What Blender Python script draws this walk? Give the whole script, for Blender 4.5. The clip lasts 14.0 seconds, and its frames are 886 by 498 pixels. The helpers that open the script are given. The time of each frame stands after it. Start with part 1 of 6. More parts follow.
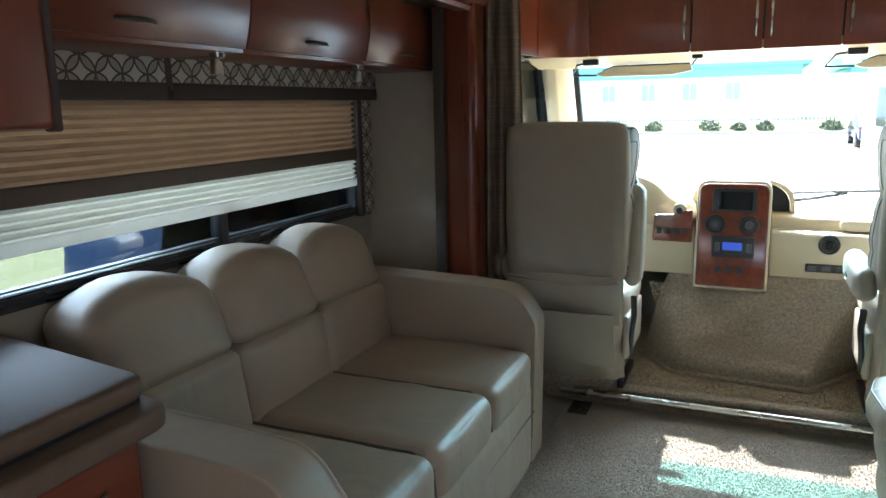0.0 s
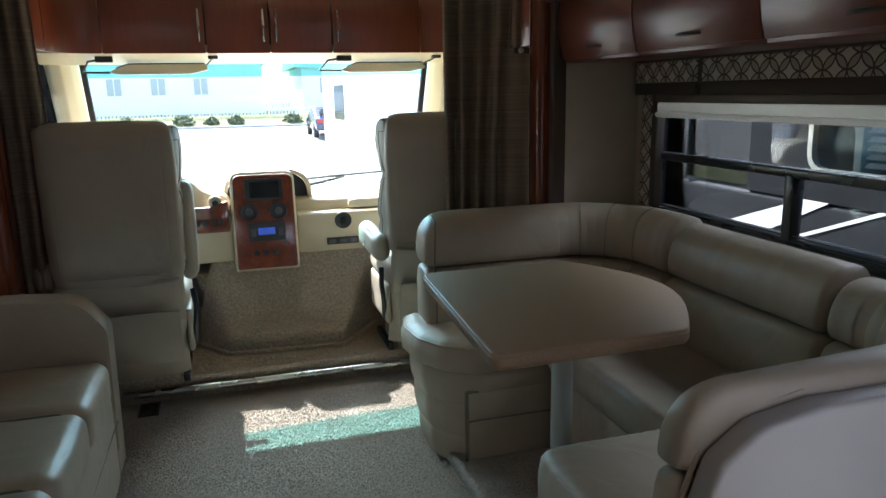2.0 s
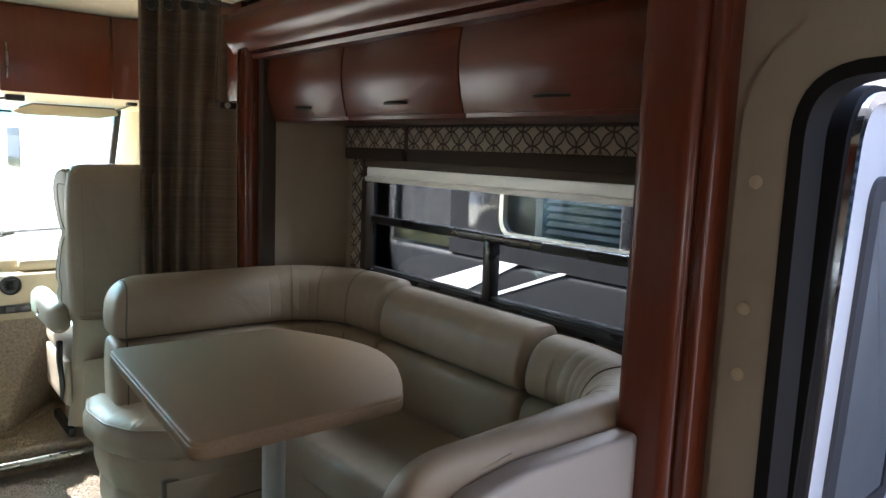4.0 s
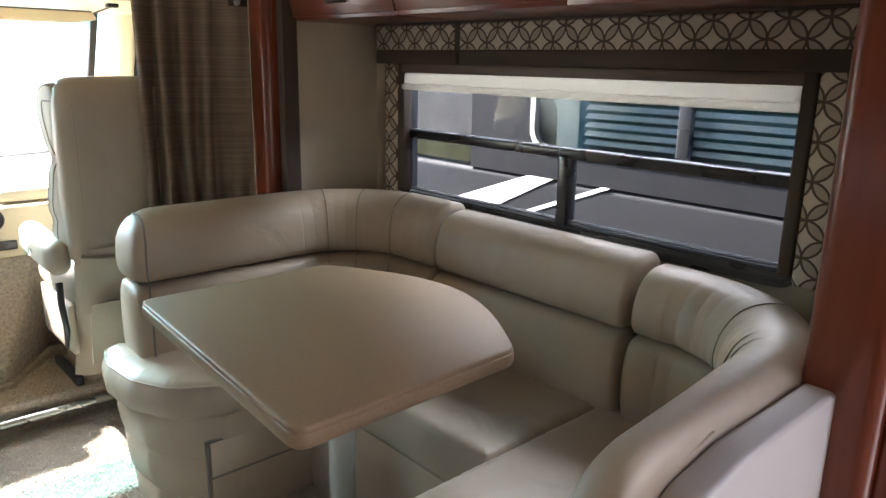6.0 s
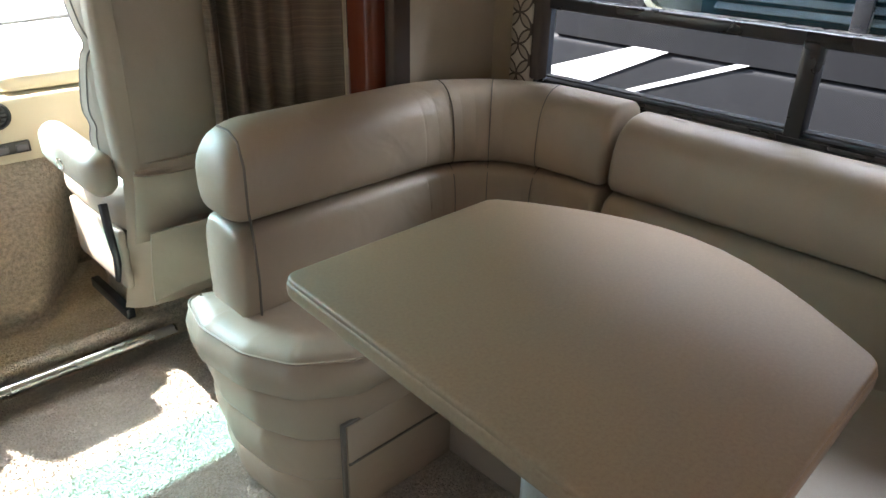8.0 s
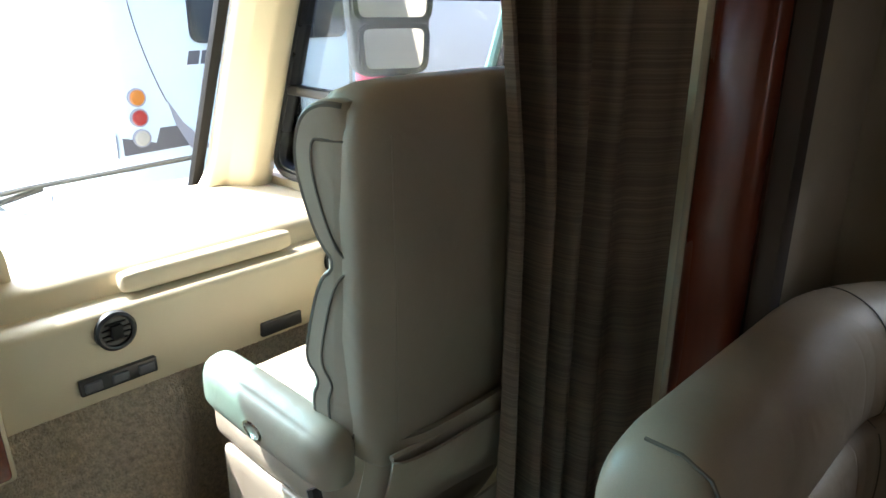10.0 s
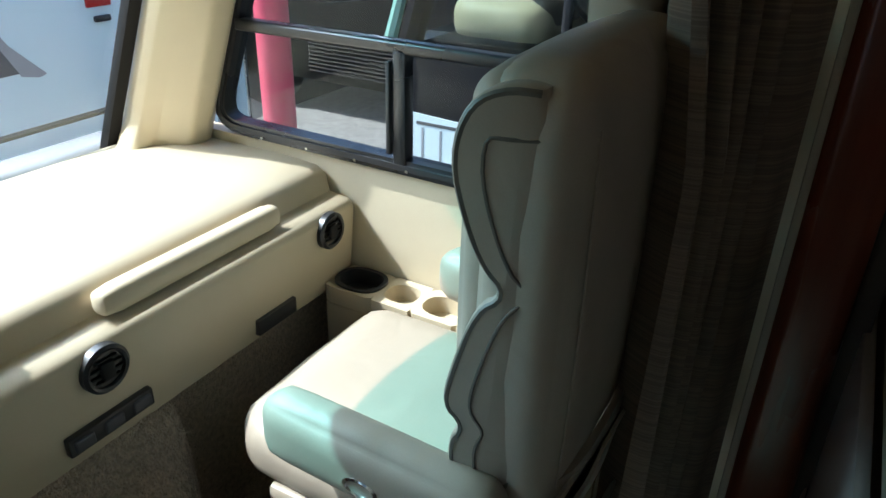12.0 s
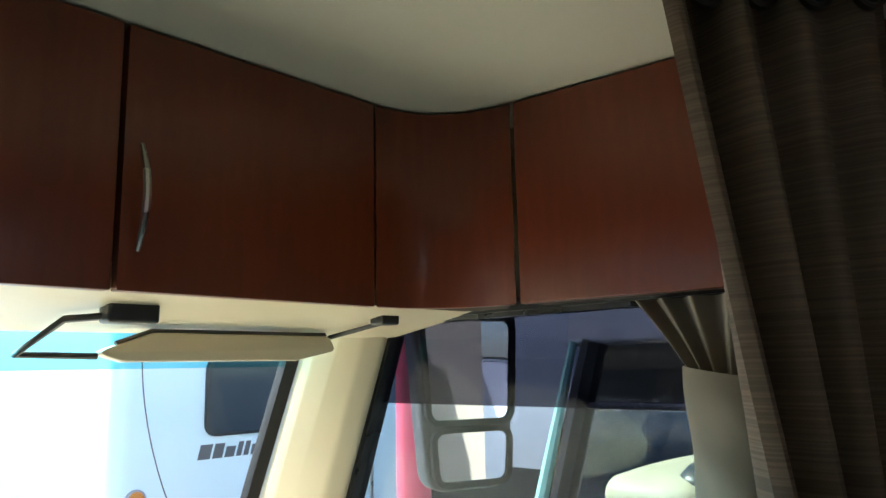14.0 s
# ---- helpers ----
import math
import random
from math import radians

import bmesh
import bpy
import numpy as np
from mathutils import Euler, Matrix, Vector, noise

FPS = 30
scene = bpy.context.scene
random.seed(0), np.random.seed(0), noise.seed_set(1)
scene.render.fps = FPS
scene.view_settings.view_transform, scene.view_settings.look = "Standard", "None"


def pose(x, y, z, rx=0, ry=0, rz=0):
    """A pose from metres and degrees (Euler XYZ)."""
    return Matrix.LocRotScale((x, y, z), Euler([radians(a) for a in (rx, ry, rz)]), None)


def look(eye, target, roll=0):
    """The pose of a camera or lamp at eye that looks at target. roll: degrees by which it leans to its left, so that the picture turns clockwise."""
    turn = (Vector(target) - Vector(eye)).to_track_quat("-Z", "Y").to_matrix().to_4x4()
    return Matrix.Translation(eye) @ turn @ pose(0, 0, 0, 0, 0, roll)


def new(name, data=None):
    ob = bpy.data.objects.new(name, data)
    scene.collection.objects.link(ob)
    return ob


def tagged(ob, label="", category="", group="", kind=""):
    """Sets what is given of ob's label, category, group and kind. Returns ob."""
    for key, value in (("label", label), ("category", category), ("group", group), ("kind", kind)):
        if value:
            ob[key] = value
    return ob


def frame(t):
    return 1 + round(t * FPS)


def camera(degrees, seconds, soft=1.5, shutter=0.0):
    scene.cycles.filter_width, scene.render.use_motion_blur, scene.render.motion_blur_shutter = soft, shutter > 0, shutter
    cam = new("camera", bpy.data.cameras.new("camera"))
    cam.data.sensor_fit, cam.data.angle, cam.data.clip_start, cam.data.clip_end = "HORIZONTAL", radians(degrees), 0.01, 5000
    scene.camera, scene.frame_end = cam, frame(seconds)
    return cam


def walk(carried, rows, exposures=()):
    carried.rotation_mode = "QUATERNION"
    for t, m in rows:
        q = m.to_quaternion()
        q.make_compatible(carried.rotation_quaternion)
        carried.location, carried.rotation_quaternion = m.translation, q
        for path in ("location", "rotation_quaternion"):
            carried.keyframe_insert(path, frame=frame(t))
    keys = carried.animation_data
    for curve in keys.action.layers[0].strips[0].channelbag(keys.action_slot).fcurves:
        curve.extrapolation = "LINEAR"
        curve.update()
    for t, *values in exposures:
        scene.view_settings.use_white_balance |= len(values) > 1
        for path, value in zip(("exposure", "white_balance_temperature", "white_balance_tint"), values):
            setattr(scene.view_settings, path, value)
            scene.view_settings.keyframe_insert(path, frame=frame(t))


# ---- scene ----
cam = camera(63.4, 14.0)
PATH = [
    (0, (0.007, 1.918, 1.42), (-0.776, 3.717, 1.034), -1.2),
    (0.5, (-0.045, 1.854, 1.43), (-0.633, 3.745, 1.146), -0.5),
    (1, (-0.193, 1.765, 1.429), (-0.361, 3.732, 1.109), -3.0),
    (1.5, (-0.25, 1.714, 1.442), (0.006, 3.657, 1.045), -2.2),
    (2, (-0.248, 1.7, 1.442), (0.309, 3.573, 1.015), -1.1),
    (2.5, (-0.238, 1.729, 1.449), (0.662, 3.472, 1.062), 0.3),
    (3, (-0.246, 1.716, 1.445), (1.01, 3.247, 1.163), 1.5),
    (5.5, (-0.107, 2.113, 1.453), (1.138, 3.659, 1.213), 3.0),
    (6, (-0.22, 2.248, 1.418), (1.084, 3.68, 0.918), 1.1),
    (6.5, (-0.337, 2.373, 1.415), (1.038, 3.631, 0.689), 2.8),
    (7, (-0.266, 2.553, 1.41), (1.058, 3.781, 0.55), 0.8),
    (7.5, (-0.175, 2.747, 1.399), (1.09, 3.995, 0.481), 3.0),
    (8, (-0.209, 3.016, 1.428), (1.055, 4.292, 0.546), 1.3),
    (8.5, (-0.255, 3.281, 1.475), (1.091, 4.536, 0.691), 1.1),
    (9, (-0.237, 3.571, 1.478), (1.134, 4.892, 0.866), -0.3),
    (11.5, (-0.193, 4.678, 1.503), (1.2, 5.775, 0.579), 1.1),
    (12, (-0.253, 4.703, 1.523), (1.305, 5.559, 0.607), 1.5),
    (12.5, (-0.232, 4.677, 1.524), (1.409, 5.657, 0.937), 3.6),
    (13, (-0.188, 4.665, 1.546), (1.498, 5.728, 1.377), 2.2),
    (13.5, (-0.132, 4.635, 1.546), (1.457, 5.839, 1.705), 0.2),
    (14, (-0.074, 4.613, 1.542), (1.371, 5.957, 1.868), -1.2),
]
walk(cam, [(t, look(eye, target, roll)) for t, eye, target, roll in PATH], [(0, 2.85, 6000, 17), (1.0, 2.25, 6000, 17), (3.0, 2.3, 6200, 18), (5.5, 3.55, 6700, 25), (7.0, 3.65, 6600, 24), (8.0, 3.52, 6600, 24), (9.0, 3.3, 6600, 22), (11.3, 1.0, 5850, 15), (12.3, 0.9, 5850, 12), (13.0, 1.1, 5450, 8), (13.5, 1.35, 5600, 8), (14, 1.75, 5900, 11)])

SUN_DIR = Vector((0.325, -0.89, -1.0)).normalized()
sun = new("sun", bpy.data.lights.new("sun", "SUN"))
sun.data.energy, sun.data.angle, sun.data.color = 5.0, radians(0.53), (1.0, 0.95, 0.87)
sun.rotation_mode = "QUATERNION"
sun.rotation_quaternion = SUN_DIR.to_track_quat("-Z", "Y")
sun.location = (-4, 12, 10)
world = bpy.data.worlds.new("sky")
scene.world = world
world.use_nodes = True
wn = world.node_tree.nodes
sky = wn.new("ShaderNodeTexSky")
sky.sky_type, sky.sun_disc = "NISHITA", False
sky.sun_elevation = math.asin(-SUN_DIR.z)
sky.sun_rotation = math.atan2(-SUN_DIR.x, -SUN_DIR.y)
world.node_tree.links.new(sky.outputs[0], wn["Background"].inputs[0])
wn["Background"].inputs[1].default_value = 0.15


def daylight(name, eye, target, w, h, power):
    """An area lamp for the sky's light in an opening, or for added fill."""
    lamp = new(name, bpy.data.lights.new(name, "AREA"))
    lamp.data.shape, lamp.data.size, lamp.data.size_y, lamp.data.energy, lamp.data.color = "RECTANGLE", w, h, power, (0.90, 0.96, 1.0)
    lamp.matrix_world = look(eye, target)


# unseen rear fill lamps, set at openings added to the side walls
daylight("fill_light_rear_right", (1.10, 0.55, 1.25), (0, 0.75, 1.1), 1.1, 0.6, 1.1)
daylight("fill_light_rear_left", (-1.10, -0.35, 1.25), (0, 0.4, 1.1), 0.9, 0.6, 0.9)
daylight("door_light", (1.16, 1.85, 0.75), (-1.3, 3.2, 1.5), 0.5, 1.5, 0.8)
daylight("windshield_light", (0.0, 6.75, 2.0), (0, 4.6, 0.7), 2.0, 0.5, 36)
daylight("dinette_window_light", (2.0, 3.6, 1.85), (0.7, 3.6, 0.75), 1.5, 0.4, 7)
daylight("sofa_window_light", (-2.3, 3.8, 1.55), (-1.0, 3.8, 1.2), 2.0, 0.7, 27)


# ---- materials ----
def mat(name, c1, c2=None, rough=0.5, metal=0.0, scale=6.0, fine=180.0, bump=0.15, dist=0.001, stretch=(1, 1, 1),
        coat=0.0, sheen=0.0, spec=0.5, transl=0.0, emit=0.0, rvar=0.08, rand=0.0, crease=0.0):
    m = bpy.data.materials.new(name)
    m.use_nodes = True
    nt = m.node_tree
    n, l = nt.nodes, nt.links
    p = n["Principled BSDF"]
    c2 = c2 or tuple(v * 0.82 for v in c1)
    tc = n.new("ShaderNodeTexCoord")
    mp = n.new("ShaderNodeMapping")
    mp.inputs["Scale"].default_value = stretch
    l.new(tc.outputs["Object"], mp.inputs[0])
    big, small = n.new("ShaderNodeTexNoise"), n.new("ShaderNodeTexNoise")
    big.inputs["Scale"].default_value, big.inputs["Detail"].default_value = scale, 5
    small.inputs["Scale"].default_value, small.inputs["Detail"].default_value = fine, 3
    l.new(mp.outputs[0], big.inputs["Vector"]), l.new(mp.outputs[0], small.inputs["Vector"])
    mixf = n.new("ShaderNodeMath")
    mixf.operation = "MULTIPLY_ADD"
    mixf.inputs[1].default_value = 0.35
    l.new(small.outputs[0], mixf.inputs[0])
    half = n.new("ShaderNodeMath")
    half.operation = "MULTIPLY"
    half.inputs[1].default_value = 0.65
    l.new(big.outputs[0], half.inputs[0]), l.new(half.outputs[0], mixf.inputs[2])
    ramp = n.new("ShaderNodeValToRGB")
    ramp.color_ramp.elements[0].position, ramp.color_ramp.elements[1].position = 0.3, 0.7
    ramp.color_ramp.elements[0].color, ramp.color_ramp.elements[1].color = (*c2, 1), (*c1, 1)
    l.new(mixf.outputs[0], ramp.inputs[0])
    col = ramp.outputs[0]
    if rand:
        oi, hv = n.new("ShaderNodeObjectInfo"), n.new("ShaderNodeHueSaturation")
        mr = n.new("ShaderNodeMapRange")
        mr.inputs[3].default_value, mr.inputs[4].default_value = 1 - rand, 1 + rand
        l.new(oi.outputs["Random"], mr.inputs[0]), l.new(mr.outputs[0], hv.inputs["Value"]), l.new(col, hv.inputs["Color"])
        col = hv.outputs[0]
    l.new(col, p.inputs["Base Color"])
    rr = n.new("ShaderNodeMapRange")
    rr.inputs[3].default_value, rr.inputs[4].default_value = max(0.02, rough - rvar), min(1, rough + rvar)
    l.new(big.outputs[0], rr.inputs[0]), l.new(rr.outputs[0], p.inputs["Roughness"])
    p.inputs["Metallic"].default_value = metal
    p.inputs["Coat Weight"].default_value = coat
    p.inputs["Coat Roughness"].default_value = 0.15
    p.inputs["Sheen Weight"].default_value = sheen
    p.inputs["Specular IOR Level"].default_value = spec
    if transl:
        p.inputs["Transmission Weight"].default_value = 0
        tr, mx = n.new("ShaderNodeBsdfTranslucent"), n.new("ShaderNodeMixShader")
        l.new(col, tr.inputs[0])
        mx.inputs[0].default_value = transl
        l.new(p.outputs[0], mx.inputs[1]), l.new(tr.outputs[0], mx.inputs[2])
        l.new(mx.outputs[0], n["Material Output"].inputs[0])
    if emit:
        l.new(col, p.inputs["Emission Color"])
        p.inputs["Emission Strength"].default_value = emit
    if bump:
        b = n.new("ShaderNodeBump")
        b.inputs["Strength"].default_value, b.inputs["Distance"].default_value = bump, dist
        l.new(small.outputs[0], b.inputs["Height"]), l.new(b.outputs[0], p.inputs["Normal"])
        if crease:
            wr, b2 = n.new("ShaderNodeTexNoise"), n.new("ShaderNodeBump")
            wr.inputs["Scale"].default_value, wr.inputs["Detail"].default_value, wr.inputs["Distortion"].default_value = 8, 2, 0.9
            b2.inputs["Strength"].default_value, b2.inputs["Distance"].default_value = crease, 0.02
            l.new(tc.outputs["Object"], wr.inputs["Vector"])
            l.new(wr.outputs[0], b2.inputs["Height"]), l.new(b.outputs[0], b2.inputs["Normal"]), l.new(b2.outputs[0], p.inputs["Normal"])
        if transl:
            l.new(b.outputs[0], tr.inputs["Normal"])
    return m


def glass(name, tint, ior=1.22):
    m = bpy.data.materials.new(name)
    m.use_nodes = True
    n, l = m.node_tree.nodes, m.node_tree.links
    n.remove(n["Principled BSDF"])
    t, g, mx, fr = (n.new("ShaderNodeBsdfTransparent"), n.new("ShaderNodeBsdfGlossy"), n.new("ShaderNodeMixShader"), n.new("ShaderNodeFresnel"))
    t.inputs[0].default_value = (*tint, 1)
    g.inputs["Roughness"].default_value = 0.02
    fr.inputs[0].default_value = ior
    l.new(fr.outputs[0], mx.inputs[0]), l.new(t.outputs[0], mx.inputs[1]), l.new(g.outputs[0], mx.inputs[2])
    l.new(mx.outputs[0], n["Material Output"].inputs[0])
    return m


def shapes(m):
    """The node helpers for a patterned material: nodes, links and a maker of math nodes."""
    n, l = m.node_tree.nodes, m.node_tree.links

    def op(kind, a, b=None):
        k = n.new("ShaderNodeMath")
        k.operation = kind
        for i, v in enumerate((a, b)):
            if v is None:
                continue
            if isinstance(v, (int, float)):
                k.inputs[i].default_value = v
            else:
                l.new(v, k.inputs[i])
        return k.outputs[0]
    return n, l, op


def petal_fabric(name, cell):
    """Woven cloth with dark overlapping rings that form petals and pale stars."""
    m = mat(name, (0.40, 0.345, 0.275), (0.33, 0.28, 0.22), rough=0.9, fine=900, bump=0.3)
    n, l, op = shapes(m)
    p = n["Principled BSDF"]
    base = p.inputs["Base Color"].links[0].from_socket
    tc, sp = n.new("ShaderNodeTexCoord"), n.new("ShaderNodeSeparateXYZ")
    l.new(tc.outputs["Object"], sp.inputs[0])

    turn = 0.70711 / cell
    u = op("FRACT", op("ADD", op("MULTIPLY", op("ADD", sp.outputs[1], sp.outputs[2]), turn), 0.31))
    v = op("FRACT", op("ADD", op("MULTIPLY", op("SUBTRACT", sp.outputs[1], sp.outputs[2]), turn), 0.17))
    lines, count = None, None
    for cu in (0, 1):
        for cv in (0, 1):
            du, dv = op("SUBTRACT", u, cu), op("SUBTRACT", v, cv)
            d = op("SQRT", op("ADD", op("MULTIPLY", du, du), op("MULTIPLY", dv, dv)))
            near, within = op("LESS_THAN", op("ABSOLUTE", op("SUBTRACT", d, 0.70)), 0.045), op("LESS_THAN", d, 0.70)
            lines = near if lines is None else op("MAXIMUM", lines, near)
            count = within if count is None else op("ADD", count, within)
    inner = op("MULTIPLY", op("LESS_THAN", count, 1.5), 0.9)
    for fac, colour in ((inner, (0.54, 0.485, 0.40, 1)), (lines, (0.085, 0.066, 0.052, 1))):
        mx = n.new("ShaderNodeMix")
        mx.data_type = "RGBA"
        mx.inputs[7].default_value = colour
        l.new(fac, mx.inputs[0]), l.new(base, mx.inputs[6])
        base = mx.outputs[2]
    l.new(base, p.inputs["Base Color"])
    return m


def stripe_fabric(name, c1, c2, freq, axis=2):
    m = mat(name, c1, c2, rough=0.85, fine=700, bump=0.3, transl=0.12)
    n, l, op = shapes(m)
    p = n["Principled BSDF"]
    base = p.inputs["Base Color"].links[0].from_socket
    tc, mp, nz = n.new("ShaderNodeTexCoord"), n.new("ShaderNodeMapping"), n.new("ShaderNodeTexNoise")
    s = [1.5, 1.5, 1.5]
    s[axis] = freq
    mp.inputs["Scale"].default_value = s
    nz.inputs["Scale"].default_value, nz.inputs["Detail"].default_value = 1.0, 4
    l.new(tc.outputs["Object"], mp.inputs[0]), l.new(mp.outputs[0], nz.inputs["Vector"])
    mr = n.new("ShaderNodeMapRange")
    mr.inputs[1].default_value, mr.inputs[2].default_value, mr.inputs[3].default_value, mr.inputs[4].default_value = 0.40, 0.62, 0.80, 1.24
    hv = n.new("ShaderNodeHueSaturation")
    l.new(nz.outputs[0], mr.inputs[0]), l.new(mr.outputs[0], hv.inputs["Value"]), l.new(base, hv.inputs["Color"])
    l.new(hv.outputs[0], p.inputs["Base Color"])
    return m


LEATHER = mat("taupe_leather", (0.395, 0.318, 0.236), (0.34, 0.273, 0.20), rough=0.43, scale=5, fine=420, bump=0.3, dist=0.0006, spec=0.45, crease=0.24)
LEATHER_CAB = mat("cab_leather", (0.40, 0.335, 0.26), (0.35, 0.292, 0.225), rough=0.45, scale=5, fine=420, bump=0.3, dist=0.0006, crease=0.24)
PIPING = mat("piping", (0.16, 0.14, 0.115), rough=0.5)
VINYL = mat("pale_vinyl", (0.44, 0.40, 0.36), (0.39, 0.355, 0.32), rough=0.42, fine=300, bump=0.2, dist=0.0006)
CHERRY = mat("cherry_wood", (0.215, 0.047, 0.018), (0.13, 0.027, 0.011), rough=0.3, scale=3.5, fine=60, stretch=(1, 1, 0.12), bump=0.03, coat=0.12)
CHERRY_H = mat("cherry_wood_lengthwise", (0.215, 0.047, 0.018), (0.13, 0.027, 0.011), rough=0.3, scale=3.5, fine=60, stretch=(1, 0.1, 1), bump=0.03, coat=0.12)
BURL = mat("burl_wood", (0.24, 0.05, 0.022), (0.085, 0.018, 0.010), rough=0.18, scale=28, fine=90, bump=0, coat=0.8)
DARKGAP = mat("dark_rubber", (0.016, 0.015, 0.015), rough=0.75, fine=250, spec=0.2)
BLACK = mat("black_plastic", (0.025, 0.025, 0.027), rough=0.38, fine=300, bump=0.1)
BLACKALU = mat("black_aluminium", (0.02, 0.021, 0.024), rough=0.28, spec=0.7, bump=0.04)
WALLPAPER = mat("beige_wallpaper", (0.48, 0.415, 0.315), (0.42, 0.36, 0.27), rough=0.75, scale=9, fine=320, bump=0.2)
CREAMWALL = mat("cream_wall_panel", (0.64, 0.55, 0.385), (0.58, 0.49, 0.34), rough=0.7, scale=10, fine=300, bump=0.2)
CEILING = mat("cream_ceiling_vinyl", (0.66, 0.60, 0.48), (0.62, 0.56, 0.45), rough=0.7, scale=4, fine=260, bump=0.15)
DASH = mat("cream_dash_vinyl", (0.58, 0.49, 0.345), (0.53, 0.445, 0.31), rough=0.5, scale=6, fine=520, bump=0.3, dist=0.0006)
PILLAR = mat("cream_pillar_plastic", (0.68, 0.58, 0.41), (0.63, 0.54, 0.38), rough=0.35, scale=6, fine=400, bump=0.1)
CARPET = mat("beige_carpet", (0.58, 0.50, 0.41), (0.34, 0.288, 0.23), rough=0.95, scale=75, fine=190, bump=1.0, dist=0.03, spec=0.1, sheen=0.2)
CARPET_CAB = mat("cab_carpet", (0.80, 0.65, 0.48), (0.33, 0.255, 0.18), rough=0.95, scale=75, fine=190, bump=1.0, dist=0.03, spec=0.1, sheen=0.2)
LAMINATE = mat("tan_laminate", (0.375, 0.258, 0.158), (0.30, 0.20, 0.12), rough=0.48, scale=170, fine=600, bump=0.05, spec=0.35)
COUNTER = mat("counter_laminate", (0.17, 0.105, 0.07), (0.13, 0.08, 0.052), rough=0.55, scale=30, fine=500, bump=0.03, spec=0.3)
STEEL = mat("brushed_steel", (0.62, 0.61, 0.58), rough=0.28, metal=1, fine=300, bump=0.05)
SILVER = mat("silver_paint", (0.47, 0.465, 0.44), rough=0.42, metal=0.5, bump=0.04)
CHROME = mat("chrome", (0.8, 0.8, 0.8), rough=0.08, metal=1, bump=0)
GUNMETAL = mat("dark_bronze", (0.13, 0.11, 0.095), rough=0.32, metal=0.9, bump=0.05)
PETALS = petal_fabric("petal_cloth", 0.062)
BORDER = mat("brown_border_and_gap_shade", (0.075, 0.055, 0.043), rough=0.85, fine=800, bump=0.3)
CURTAIN = stripe_fabric("striped_curtain_cloth", (0.24, 0.178, 0.13), (0.15, 0.11, 0.08), 330)
CURTAIN_PLAIN = mat("taupe_curtain_cloth", (0.33, 0.28, 0.22), (0.27, 0.23, 0.18), rough=0.85, fine=700, bump=0.3, transl=0.15)
PLEAT_TAN = mat("tan_pleated_cloth", (0.47, 0.35, 0.25), (0.41, 0.30, 0.21), rough=0.85, fine=600, bump=0.2, transl=0.5)
PLEAT_WHITE = mat("white_pleated_cloth", (0.80, 0.77, 0.70), (0.75, 0.72, 0.65), rough=0.85, fine=600, bump=0.2, transl=0.6)
RAILCLOTH = mat("brown_blind_rail", (0.12, 0.085, 0.062), rough=0.5)
SCREEN = mat("dark_screen", (0.012, 0.014, 0.018), rough=0.12, bump=0)
DISPLAY = mat("radio_display", (0.05, 0.13, 0.62), (0.03, 0.07, 0.42), rough=0.2, emit=0.09, bump=0)
CLEAR = glass("clear_glass", (0.84, 0.93, 0.93))
BAND = glass("tinted_shade_band", (0.25, 0.68, 0.71))
TINT = glass("tinted_glass", (0.80, 0.85, 0.86))
SMOKE = glass("smoked_glass", (0.50, 0.56, 0.58), 1.4)
DARKTINT = glass("dark_band_glass", (0.24, 0.25, 0.29))
GREENGLASS = glass("pale_green_glass", (0.90, 0.95, 0.92), 1.55)
GREENSHEEN = mat("green_glass_sheen", (0.30, 0.55, 0.46), (0.22, 0.44, 0.36), rough=0.12, scale=12, fine=60, bump=0)
MIRROR = mat("mirror", (0.85, 0.87, 0.88), (0.85, 0.87, 0.88), rough=0.02, metal=1, bump=0, rvar=0)
DOORGREY = mat("grey_door_paint", (0.78, 0.80, 0.84), (0.73, 0.75, 0.80), rough=0.4, bump=0.05)
FROST = mat("frosted_pane", (0.52, 0.54, 0.55), rough=0.3, transl=0.5, bump=0)
DARKGREY = mat("dark_grey_plastic", (0.085, 0.085, 0.095), rough=0.45, bump=0.1)


# ---- mesh helpers ----
def b_box(x0, x1, y0, y1, z0, z1, bev=0.003, seg=2):
    bm = bmesh.new()
    bmesh.ops.create_cube(bm, size=1)
    bmesh.ops.transform(bm, matrix=Matrix.Translation(((x0 + x1) / 2, (y0 + y1) / 2, (z0 + z1) / 2)) @ Matrix.Diagonal((x1 - x0, y1 - y0, z1 - z0, 1)), verts=bm.verts)
    if bev:
        bmesh.ops.bevel(bm, geom=bm.edges[:], offset=min(bev, 0.45 * min(x1 - x0, y1 - y0, z1 - z0)), segments=seg, profile=0.5, affect="EDGES")
    return bm


def at3(axis, a, u, v):
    return {"x": (a, u, v), "y": (u, a, v), "z": (u, v, a)}[axis]


def b_prism(pts, axis, a0, a1, bev=0.0, seg=2):
    """A polygon of (u, v) carried from a0 to a1 along an axis."""
    bm = bmesh.new()
    lo = [bm.verts.new(at3(axis, a0, *p)) for p in pts]
    hi = [bm.verts.new(at3(axis, a1, *p)) for p in pts]
    bm.faces.new(lo), bm.faces.new(hi)
    for i in range(len(pts)):
        j = (i + 1) % len(pts)
        bm.faces.new((lo[i], lo[j], hi[j], hi[i]))
    bmesh.ops.recalc_face_normals(bm, faces=bm.faces)
    if bev:
        caps = [e for e in bm.edges if (e.verts[0] in lo and e.verts[1] in lo) or (e.verts[0] in hi and e.verts[1] in hi)]
        bmesh.ops.bevel(bm, geom=caps, offset=bev, segments=seg, profile=0.5, affect="EDGES", clamp_overlap=True)
    return bm


